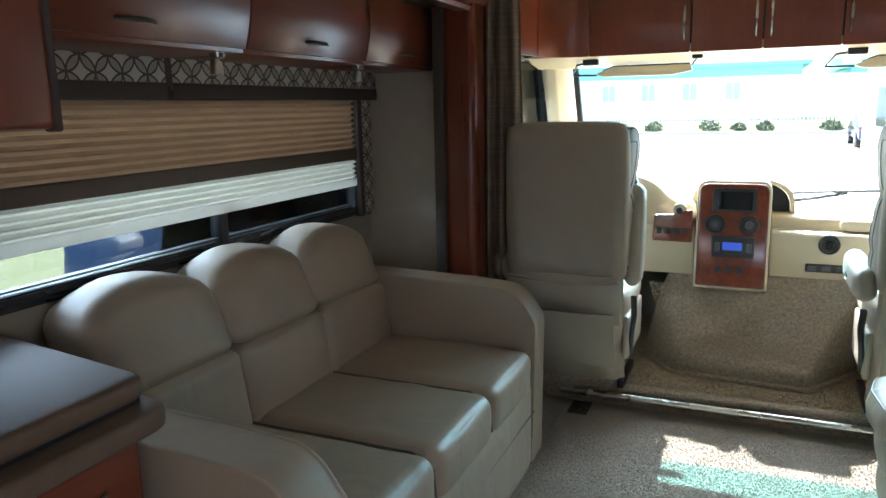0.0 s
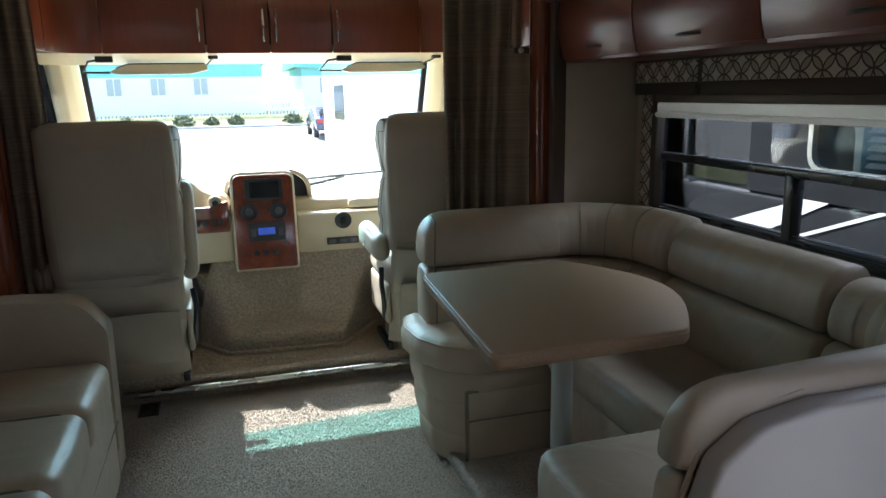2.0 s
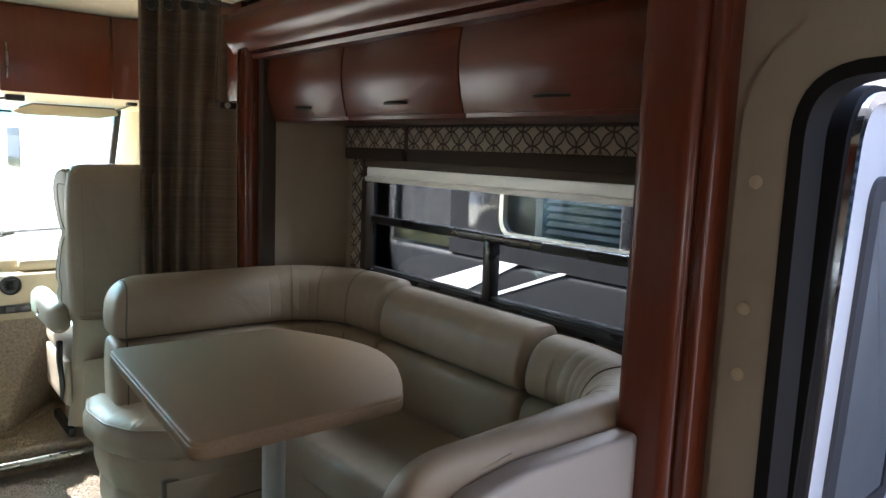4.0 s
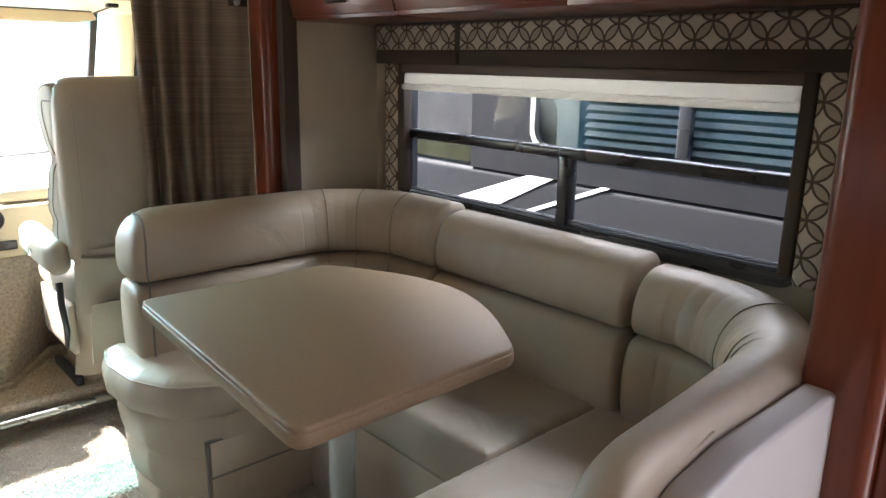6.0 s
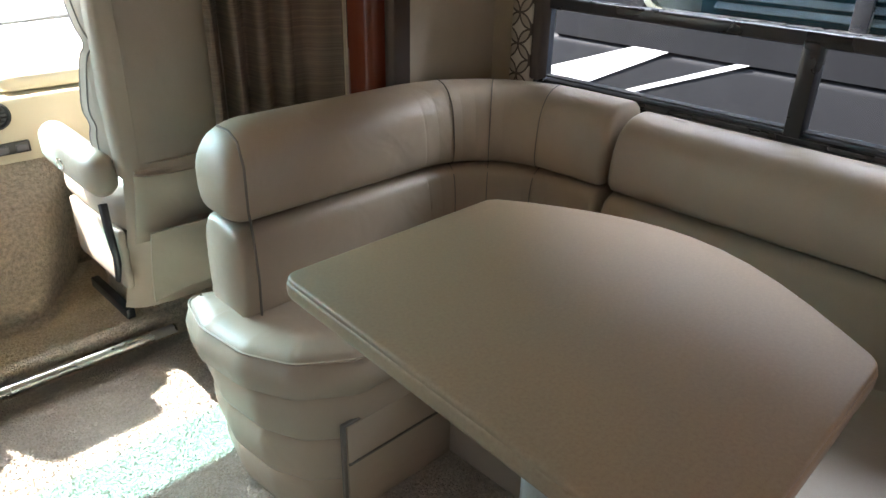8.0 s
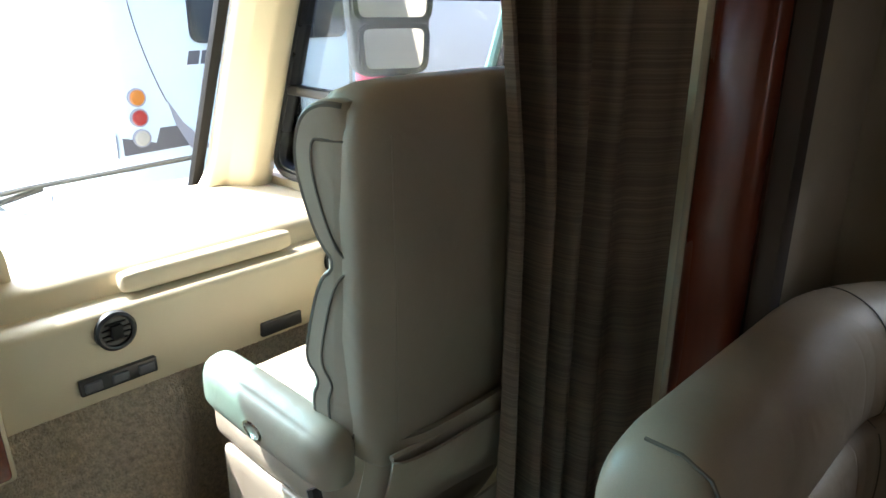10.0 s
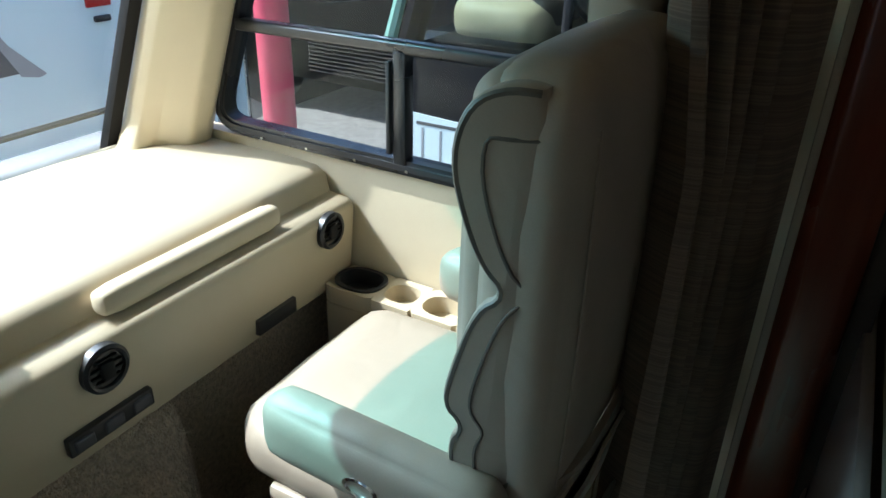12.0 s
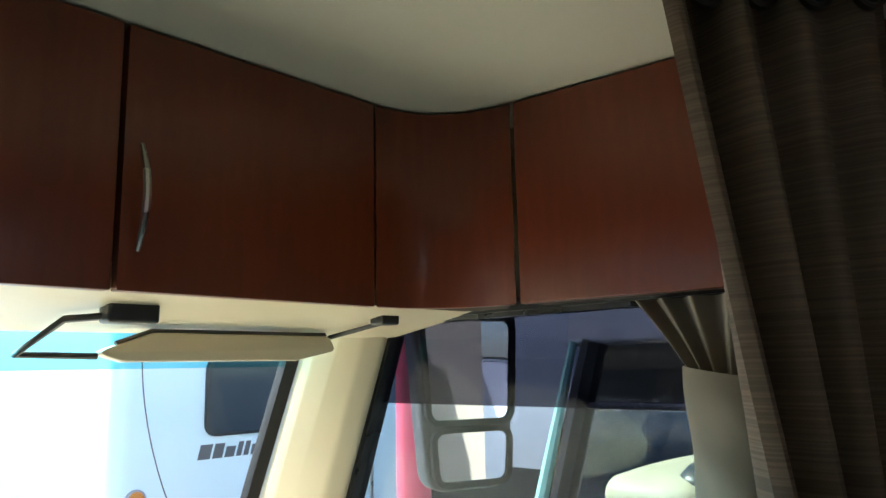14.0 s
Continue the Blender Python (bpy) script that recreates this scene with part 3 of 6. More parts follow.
def valance(name, x, s, y0, y1, z0, z1, split):
    """A flat padded cloth pelmet over a window with a brown border, side panels and a pleated notch."""
    v = thing(name, (x, (y0 + y1) / 2, z0), "petal patterned cloth window valance with brown borders", "valance")
    a, b = sorted((x - s * 0.035, x - s * 0.075))
    for p, q in ((y0, split - 0.012), (split + 0.012, y1)):
        part("panel", b_box(a, b, p, q, z0 + 0.035, z1, 0.008, 3), PETALS, v)
        part("border", b_box(a - 0.003, b + 0.003, p, q, z0 - 0.01, z0 + 0.038, 0.006, 2), BORDER, v, "dark brown cloth border")
    part("pleat", b_prism([(split - 0.03, z0 - 0.01), (split, z0 + 0.03), (split + 0.03, z0 - 0.01), (split + 0.014, z1), (split - 0.014, z1)], "x", a + 0.004, b - 0.004, 0.003), BORDER, v, "dark brown inverted pleat")
    part("top_board", b_box(min(x, x - s * 0.078), max(x, x - s * 0.078), y0, y1, z1, z1 + 0.015, 0.002), BORDER, v)
    a, b = sorted((x - s * 0.004, x - s * 0.05))
    for p, q, r0, r1 in ((y0 + 0.01, y0 + 0.09, y0 + 0.09, y0 + 0.125), (y1 - 0.09, y1 - 0.01, y1 - 0.125, y1 - 0.09)):
        part("side_panel", b_box(a, b, p, q, 0.93 if s > 0 else 0.95, z0, 0.012, 3), PETALS, v)
        part("side_border", b_box(a, b - 0.001, r0, r1, 0.95, z0, 0.008, 3), BORDER, v, "dark brown cloth border")
    return v


valance("window_valance", RX, 1, 2.80, 4.45, 1.425, 1.545, 4.02)
valance("window_valance", LX, -1, 2.80, 4.82, 1.47, 1.60, 3.57)

# pleated shades
sh = thing("pleated_shade", (RX, 3.6, 1.42), "raised cream pleated window shade under its valance", "window shade")
part("pleats", b_box(RX - 0.045, RX - 0.022, 2.92, 4.36, 1.345, 1.385, 0.008, 3), PLEAT_WHITE, sh)
part("head_rail", b_box(RX - 0.05, RX - 0.02, 2.92, 4.38, 1.385, 1.415, 0.004), RAILCLOTH, sh)
part("bottom_rail", b_box(RX - 0.05, RX - 0.02, 2.92, 4.36, 1.325, 1.347, 0.006, 3), PLEAT_WHITE, sh)


def pleats(y0, y1, z0, z1, x, step=0.03):
    k = 2 * round((z1 - z0) / step)

    def at(u, v):
        i = round(v * k)
        return (x + (0.017 if i % 2 else -0.005) + 0.002 * math.sin(u * 9 + v * 5), y0 + (y1 - y0) * u, z0 + (z1 - z0) * v)
    return b_sheet(at, 12, k, 0.0012)


sh = thing("pleated_shade", (LX, 3.8, 1.09), "half lowered tan and white pleated day-night window shade", "window shade")
part("night_pleats", pleats(2.97, 4.68, 1.255, 1.47, LX + 0.022, 0.024), PLEAT_TAN, sh, "tan pleated cloth", smooth=False)
part("middle_rail", b_box(LX + 0.012, LX + 0.045, 2.97, 4.68, 1.205, 1.255, 0.006, 3), RAILCLOTH, sh, "brown middle rail")
part("day_pleats", pleats(2.97, 4.68, 1.125, 1.205, LX + 0.022, 0.02), PLEAT_WHITE, sh, "white pleated cloth", smooth=False)
part("bottom_rail", b_box(LX + 0.012, LX + 0.04, 2.97, 4.68, 1.09, 1.125, 0.006, 3), PLEAT_WHITE, sh, "cream bottom rail")

# ---- slide-out trim in cherry ----
def post(name, x0, x1, y0, y1, z0, z1):
    return fixed(name, join(b_box(x0, x1, y0, y1, z0, z1, 0.03, 5)), CHERRY, "rounded cherry wood trim post of a slide-out", "trim post")


post("trim_post_dinette_front", 1.05, 1.16, 4.585, 4.71, 0.0, 1.86)
fixed("trim_seal_dinette", b_box(1.10, 1.16, 4.545, 4.588, 0.0, 1.80, 0.004), BORDER, "dark brown edge strip beside the trim post", "trim")
fixed("trim_edge_dinette", b_box(1.062, 1.084, 4.705, 4.722, 0.0, 1.80, 0.006), WALLPAPER, "cream edge strip beside the trim post", "trim")
post("trim_post_dinette_back", 1.03, 1.16, 2.55, 2.69, 0.0, 1.86)
fixed("trim_bead_dinette", b_box(1.05, 1.13, 2.52, 2.552, 0.0, 1.80, 0.01, 3), CHERRY, "thin cherry wood bead beside the trim post", "trim")
post("trim_post_sofa_front", -1.20, -1.06, 4.72, 4.86, 0.0, 1.86)
fixed("trim_seal_sofa", b_box(-1.235, -1.19, 4.70, 4.86, 0.0, 1.82, 0.004), BORDER, "dark brown edge strip beside the trim post", "trim")


def crown(name, s, y0, y1):
    """The bellied cherry header along a slide-out opening, with two beads under it."""
    prof = [(1.13, 1.80), (1.075, 1.80), (1.07, 1.815), (1.085, 1.825), (1.06, 1.83), (1.055, 1.845), (1.04, 1.86), (1.02, 1.89), (1.015, 1.92),
            (1.02, 1.95), (1.04, 1.975), (1.06, 1.982), (1.062, 1.995), (1.08, 2.0), (1.085, 2.02), (1.13, 2.02)]
    return fixed(name, b_prism([(s * p[0], p[1]) for p in prof], "y", y0, y1, 0), CHERRY_H, "bellied cherry wood crown moulding over a slide-out", "crown moulding", angle=60)


crown("trim_crown_dinette", 1, 2.50, 4.75)
crown("trim_crown_sofa", -1, 0.4, 4.92)
# short panel that joins crown and cab cupboards
for s, n in ((-1, "left"), (1, "right")):
    a, b = sorted((s * 1.09, s * 1.12))
    fixed(f"trim_panel_{n}", b_box(a, b, 4.74, 5.06, 1.64, 2.05, 0.004), CHERRY, "cherry wood panel beside the cab curtain", "trim panel")


# ---- cupboards ----
def bow_handle(p, axis, length, out, material=STEEL, r=0.005):
    """An arched bar handle. axis and out: unit vectors along it and away from the door."""
    p, a, o = Vector(p), Vector(axis), Vector(out)
    pts = [p + a * length * (t - 0.5) + o * (0.024 * math.sin(math.pi * t) + 0.001) for t in [i / 14 for i in range(15)]]
    return b_tube(pts, [r * (0.7 + 0.5 * math.sin(math.pi * i / 14)) for i in range(15)], 8)


def lounge_cupboard(x, s, y0, y1, z0, z1, wall, hand=0.12, bulge=0.035):
    """One overhead unit with a bellied flap door that hinges up. s: the side on which the room lies."""
    c = thing("overhead_cupboard", (x, (y0 + y1) / 2, z0), "glossy dark cherry overhead cupboard with a curved flap door", "cupboard", "lounge overhead cupboards")
    a, b = sorted((wall, x + s * -0.012))
    part("body", b_box(a, b, y0 + 0.001, y1 - 0.001, z0 - 0.012, z1, 0.002), CHERRY_H, c)
    prof = [(x - s * 0.02, z0), (x, z0)] + [(x + s * bulge * math.sin(math.pi * (0.08 + 0.72 * t)) - s * bulge * 0.3, z0 + (z1 - z0) * t) for t in [i / 10 for i in range(11)]] + [(x - s * 0.02, z1)]
    d = part("door", b_prism(prof, "y", y0 + 0.004, y1 - 0.004, 0.004), CHERRY_H, c, angle=50)
    if hand:
        part("handle", bow_handle((x + s * 0.012, (y0 + y1) / 2, z0 + 0.035), (0, 1, 0), hand, (s, 0, 0), GUNMETAL), GUNMETAL, d, "dark bronze bow handle")
    return c


for y0, y1 in ((3.97, 4.545), (3.35, 3.97), (2.66, 3.35)):
    lounge_cupboard(1.14, -1, y0, y1, 1.565, 1.82, RX)
for y0, y1 in ((2.78, 3.58), (3.58, 4.24), (4.24, 4.85)):
    lounge_cupboard(-1.29, 1, y0, y1, 1.59, 1.83, LX)


def cab_door(p0, p1, z0, z1, handle=None, curve=None):
    """A flat or bowed upright cupboard door from p0 to p1 in plan, with a bow handle near one end."""
    c = thing("cab_cupboard", ((p0[0] + p1[0]) / 2, (p0[1] + p1[1]) / 2, z0), "flat cherry veneer cupboard over the windshield", "cupboard", "cab overhead cupboards")
    a, b = Vector(p0), Vector(p1)
    d = (b - a).normalized()
    nrm = Vector((d.y, -d.x))
    if curve:
        pts = [tuple((1 - f) ** 2 * a + 2 * f * (1 - f) * Vector(curve) + f * f * b) for f in [i / 10 for i in range(11)]]
    else:
        pts = [tuple(a + d * 0.0045), tuple(b - d * 0.0045)]
    back = [(p[0] - nrm.x * 0.02, p[1] - nrm.y * 0.02) for p in reversed(pts)]
    door = part("door", b_prism(pts + back, "z", z0, z1, 0.002), CHERRY, c, angle=50)
    deep = [(p[0] - nrm.x * 0.2, p[1] - nrm.y * 0.2) for p in (b, a)]
    mid = [(p[0] - nrm.x * 0.0225, p[1] - nrm.y * 0.0225) for p in [tuple(a), *pts[1:-1], tuple(b)]]
    # dark brown instead of cherry: puts the shade of the door gaps into the colour
    part("body", b_prism(mid + deep, "z", z0 + 0.004, z1 - 0.004), BORDER, c)
    if handle is not None:
        q = a + (b - a) * handle
        part("handle", bow_handle((q.x + nrm.x * 0.002, q.y + nrm.y * 0.002, z0 + 0.135), (0, 0, 1), 0.155, (nrm.x, nrm.y, 0)), STEEL, door, "satin steel bow handle")
    return c


# unseen wall added to block sky light between the cupboard doors
fixed("wall_front_above", b_box(-1.13, 1.13, 5.95, 6.12, 1.765, 2.06, 0), CREAMWALL, "unseen cream wall added behind the cab cupboards", "wall")
ZC0, ZC1 = 1.655, 2.045
for x0, x1, h in ((-0.785, -0.303, 0.94), (-0.303, 0.012, 0.90), (0.012, 0.331, 0.10), (0.331, 0.809, 0.06)):
    cab_door((x0, 5.605), (x1, 5.605), ZC0, ZC1, h)
for s in (-1, 1):
    p = ((0.809, 5.605), (0.99, 5.42))
    q = ((0.99, 5.415), (1.03, 5.02))
    if s > 0:
        cab_door(p[0], p[1], ZC0, ZC1, None, (0.97, 5.60)), cab_door(q[0], q[1], ZC0, ZC1)
    else:
        cab_door((-p[1][0], p[1][1]), (-0.785, 5.605), ZC0, ZC1, None, (-0.97, 5.60)), cab_door((-q[1][0], q[1][1]), (-q[0][0], q[0][1]), ZC0, ZC1)


# ---- dash, console and engine cover ----
dash = thing("dashboard", (0.6, 5.75, 0.59), "cream vinyl dashboard with round vents and a padded ledge", "dashboard")
prof = [(5.735, 0.57), (5.73, 0.60), (5.715, 0.775), (5.73, 0.795), (5.79, 0.80), (5.80, 0.845), (5.83, 0.865), (5.95, 0.872), (6.25, 0.868), (6.40, 0.855), (6.46, 0.82), (6.46, 0.57)]
part("body", b_prism(prof, "x", 0.10, 1.115, 0.01), DASH, dash, angle=50)
part("body_left", b_prism(prof, "x", -1.115, -0.25, 0.01), DASH, dash, angle=50)
part("body_middle", b_prism([p for p in prof if p[0] > 5.78] + [(5.80, 0.57)], "x", -0.252, 0.102), DASH, dash, angle=50)
part("ledge_pad", b_soft((0.637, 5.765, 0.832), (0.475, 0.05, 0.055), 0.02, 0.0, 7), DASH, dash, "padded cream ledge")
part("seam", b_box(-1.1, 1.1, 5.797, 5.802, 0.803, 0.81, 0), PIPING, dash)


def vent(x, z, y=5.711, r=0.047, parent=None):
    m = Matrix.Translation((x, y, z)) @ Matrix.Rotation(radians(90), 4, "X")
    part("vent_back", b_lathe([(r - 0.004, -0.002), (r - 0.004, 0.002)], m, 24), BLACK, parent)
    v = part("vent", b_lathe([(r, -0.01), (r, 0.006), (r - 0.006, 0.011), (r - 0.011, 0.009), (r - 0.013, -0.004), (r - 0.014, -0.009)], m), BLACK, parent, "round black air vent")
    part("louvres", join(*[b_box(x - w, x + w, y - 0.008, y + 0.006, z + d - 0.0015, z + d + 0.0015, 0) for d, w in ((-0.02, 0.024), (-0.007, 0.032), (0.007, 0.032), (0.02, 0.024))], b_box(x - 0.014, x + 0.014, y - 0.014, y, z - 0.018, z + 0.018, 0.006)), DARKGAP, v)


vent(0.357, 0.744, parent=dash)
vent(1.005, 0.748, parent=dash)
part("switch_plate", b_box(0.262, 0.442, 5.712, 5.73, 0.606, 0.645, 0.004), BLACK, dash, "black switch plate")
for x in (0.29, 0.352, 0.414):
    part("switch", b_box(x - 0.02, x + 0.02, 5.706, 5.716, 0.613, 0.638, 0.005, 3), DARKGREY, dash)
part("lower_vent", b_box(0.74, 0.87, 5.718, 5.735, 0.585, 0.625, 0.003), BLACK, dash)
part("kick_panel", b_box(0.10, 1.115, 5.80, 5.84, 0.10, 0.575, 0.006), CARPET_CAB, dash, "carpeted kick panel")
# driver's cowl
cowl = chaikin([(-1.0, 0.78), (-1.0, 0.93), (-0.88, 1.02), (-0.72, 1.065), (-0.56, 1.05), (-0.45, 1.01), (-0.37, 0.93), (-0.25, 0.925), (-0.25, 0.78)], 2)
bm = b_prism(cowl, "y", 5.735, 6.02, 0.018, 4)
for v in bm.verts:
    v.co.y += 0.02 + 0.8 * max(0.0, v.co.z - 0.88)
part("cowl", bm, DASH, dash, "raised cream instrument cowl", angle=50)
gauge = round_poly([(-0.92, 0.86), (-0.56, 0.86), (-0.58, 1.01), (-0.72, 1.045), (-0.88, 0.99)], 0.05)
part("instruments", b_prism(gauge, "y", 5.730, 5.737), BLACK, dash, "dark instrument cluster")
part("switch_panel", b_prism(round_poly([(-0.458, 0.725), (-0.262, 0.722), (-0.262, 0.895), (-0.36, 0.865), (-0.45, 0.862)], 0.015), "y", 5.700, 5.737, 0.006, 2), BURL, dash, "burl wood switch panel")
for i in range(4):
    part("toggle", b_box(-0.438 + 0.04 * i, -0.412 + 0.04 * i, 5.692, 5.703, 0.762, 0.795, 0.004), BLACK, dash)
part("ignition_boss", b_lathe([(0.034, -0.03), (0.034, 0.0), (0.028, 0.006)], Matrix.Translation((-0.327, 5.712, 0.888)) @ Matrix.Rotation(radians(90), 4, "X"), 20), DASH, dash)
part("ignition", b_lathe([(0.016, 0), (0.016, 0.012), (0.01, 0.014)], Matrix.Translation((-0.327, 5.700, 0.885)) @ Matrix.Rotation(radians(90), 4, "X"), 14), BLACK, dash)
part("lower_left", b_box(-1.1, -0.25, 5.73, 5.78, 0.55, 0.80, 0.01), DASH, dash)

con = thing("centre_console", (-0.08, 5.72, 0.50), "burl wood centre console with screen, dials and radio", "console")


def console_y(z):
    """The place of the console's sloped face at a height."""
    return 5.665 + (z - 0.53) * (0.035 / 0.32) if z < 0.85 else 5.70 + (z - 0.85) * (0.035 / 0.15)


def console_plate(x0, x1, z0, z1, r, front, back, bev):
    """A plate with rounded upper corners, leaning with the console's face."""
    bm = b_prism(round_poly([(x0, z0), (x1, z0), (x1, z1), (x0, z1)], [0.012, 0.012, r, r], 8), "y", front, back, bev, 3)
    for v in bm.verts:
        v.co.y += console_y(v.co.z) + 0.10 * max(0.0, v.co.z - 0.97)
    return bm


part("body", console_plate(-0.246, 0.098, 0.50, 1.038, 0.055, 0.004, 0.20, 0.014), PILLAR, con, "cream console shell", angle=50)


def tilted(x0, x1, z0, z1, proud, thick):
    """A plate that lies on the console's sloped face."""
    def y(z):
        return 5.665 + (z - 0.53) * (0.035 / 0.32) if z < 0.85 else 5.70 + (z - 0.85) * (0.035 / 0.15)
    pts = [(y(z0) - proud, z0), (y(z1) - proud, z1), (y(z1) - proud + thick, z1), (y(z0) - proud + thick, z0)]
    return b_prism(pts, "x", x0, x1, 0.003), y


part("fascia", console_plate(-0.234, 0.086, 0.515, 1.022, 0.045, -0.010, 0.012, 0.005), BURL, con, "glossy burl wood fascia", angle=50)
b, yf = tilted(-0.172, 0.032, 0.888, 1.0, 0.014, 0.012)
part("screen_bezel", b, BLACK, con)
b, _ = tilted(-0.145, 0.012, 0.90, 0.985, 0.017, 0.006)
part("screen", b, SCREEN, con, "dark navigation screen")
for x in (-0.155, 0.002):
    m = Matrix.Translation((x, yf(0.825) - 0.008, 0.825)) @ Matrix.Rotation(radians(84), 4, "X")
    d = part("dial", b_lathe([(0.047, -0.004), (0.047, 0.008), (0.04, 0.012), (0.036, 0.004)], m), BLACK, con, "round black air vent")
    part("knob", b_lathe([(0.02, 0), (0.018, 0.018), (0.012, 0.02)], m, 16), DARKGREY, d)
b, _ = tilted(-0.165, 0.03, 0.665, 0.765, 0.014, 0.012)
part("radio", b, BLACK, con, "black car radio")
b, _ = tilted(-0.115, -0.025, 0.70, 0.738, 0.018, 0.006)
part("display", b, DISPLAY, con, "glowing blue radio display")
for x in (-0.145, -0.132, 0.0, 0.013):
    b, _ = tilted(x - 0.005, x + 0.005, 0.69, 0.735, 0.019, 0.008)
    part("button", b, DARKGREY, con)
for x in (-0.13, -0.08, -0.03):
    m = Matrix.Translation((x, yf(0.60) - 0.006, 0.60)) @ Matrix.Rotation(radians(84), 4, "X")
    part("knob", b_lathe([(0.017, -0.004), (0.016, 0.014), (0.011, 0.016)], m, 16), BLACK, con)
hood = b_sheet(lambda u, v: (-0.038 + 0.245 * math.copysign(abs(math.cos(math.pi * u)) ** 0.75, -math.cos(math.pi * u)), 5.86 + 0.20 * v, 0.865 + 0.175 * max(0.0, math.sin(math.pi * u)) ** 0.6 - 0.02 * v), 30, 6, 0.02)
part("hood", hood, DASH, con, "arched cream hood")
# black sheet stands in for the shade under the arch
part("hood_shadow", b_prism([(-0.038 - 0.225 * math.cos(math.pi * i / 16), 0.86 + 0.165 * math.sin(math.pi * i / 16) ** 0.6) for i in range(17)], "y", 5.92, 5.93), BLACK, con, "black sheet in place of the shade inside the hood")

hump = bmesh.new()
low = round_poly([(-0.305, 5.475), (0.285, 5.425), (0.505, 5.73), (0.515, 5.80), (-0.475, 5.80), (-0.465, 5.70)], 0.035)
rows = []


def hump_top(x, y, k):
    """The height of the cover: a low front that slopes up to the dash. k: 0 at the floor, 1 on top."""
    return CABF - 0.01 + k * (0.095 + max(0, y - 5.43) * 0.48 + max(0, y - 5.61) * 1.6 + 0.010 * noise.noise(Vector((x * 4, y * 4, 1))))


for f, k in ((0.0, 0.0), (-0.008, 0.3), (-0.010, 0.7), (-0.004, 0.9), (0.006, 0.98), (0.02, 1.0), (0.05, 1.0)):
    rows.append([hump.verts.new((p[0], p[1], hump_top(p[0], p[1], k))) for p in inset(low, f)])
ring0 = inset(low, 0.05)
for f in (0.85, 0.7, 0.55, 0.4, 0.25, 0.1):
    rows.append([hump.verts.new((p[0] * f, 5.66 + (p[1] - 5.66) * f, hump_top(p[0] * f, 5.66 + (p[1] - 5.66) * f, 1.0))) for p in ring0])
for A, B in zip(rows, rows[1:]):
    for j in range(len(A)):
        hump.faces.new((A[j], A[(j + 1) % len(A)], B[(j + 1) % len(A)], B[j]))
hump.faces.new(rows[-1])
for v in hump.verts:
    if v.co.x < -0.15:
        v.co.x += 0.26 * max(0.0, v.co.z - CABF - 0.06) * min(1.0, (-0.15 - v.co.x) / 0.2)
bmesh.ops.recalc_face_normals(hump, faces=hump.faces)
cover = thing("engine_cover", (0, 5.6, CABF), "sloped engine cover in thick tan carpet", "engine cover")
part("carpet_top", hump, CARPET_CAB, cover)
hem = [p for p in inset(low, -0.012) if p[1] < 5.76]
k0 = max(range(len(hem)), key=lambda i: (Vector(hem[i]) - Vector(hem[i - 1])).length)
hem = hem[k0:] + hem[:k0]
part("hem", b_tube([(p[0], p[1], CABF + 0.012) for p in hem], 0.014, 8), CARPET_CAB, cover, "rolled carpet hem along the floor")

fixed("trim_step_strip", b_tube([(-0.80, 5.170, 0.062), (0.62, 5.168, 0.062)], 0.017, 12), STEEL, "rounded metal strip along the cab step", "step trim")
fixed("trim_step_roll", b_tube([(x / 10, 5.222 + 0.004 * math.sin(x), 0.082) for x in range(-11, 12)], 0.020, 10), CARPET_CAB, "rolled carpet edge of the cab step", "step trim")

fv = thing("floor_vent", (-0.69, 5.12, 0.0), "small dark brown metal vent set in the carpet", "vent")
part("frame", b_ring([(-0.735, 5.05), (-0.645, 5.05), (-0.645, 5.19), (-0.735, 5.19)], [(-0.725, 5.06), (-0.655, 5.06), (-0.655, 5.18), (-0.725, 5.18)], "z", 0.0, 0.006), GUNMETAL, fv)
for i in range(8):
    part("slat", b_box(-0.725, -0.655, 5.066 + i * 0.0145, 5.073 + i * 0.0145, 0.0, 0.004, 0), GUNMETAL, fv)


# ---- cab seats ----
def flare(d):
    """How far a wing stands out at a depth behind the seat's rear face."""
    return 0.22 * max(0.0, d - 0.06) - 0.4 * max(0.0, 0.07 - d)


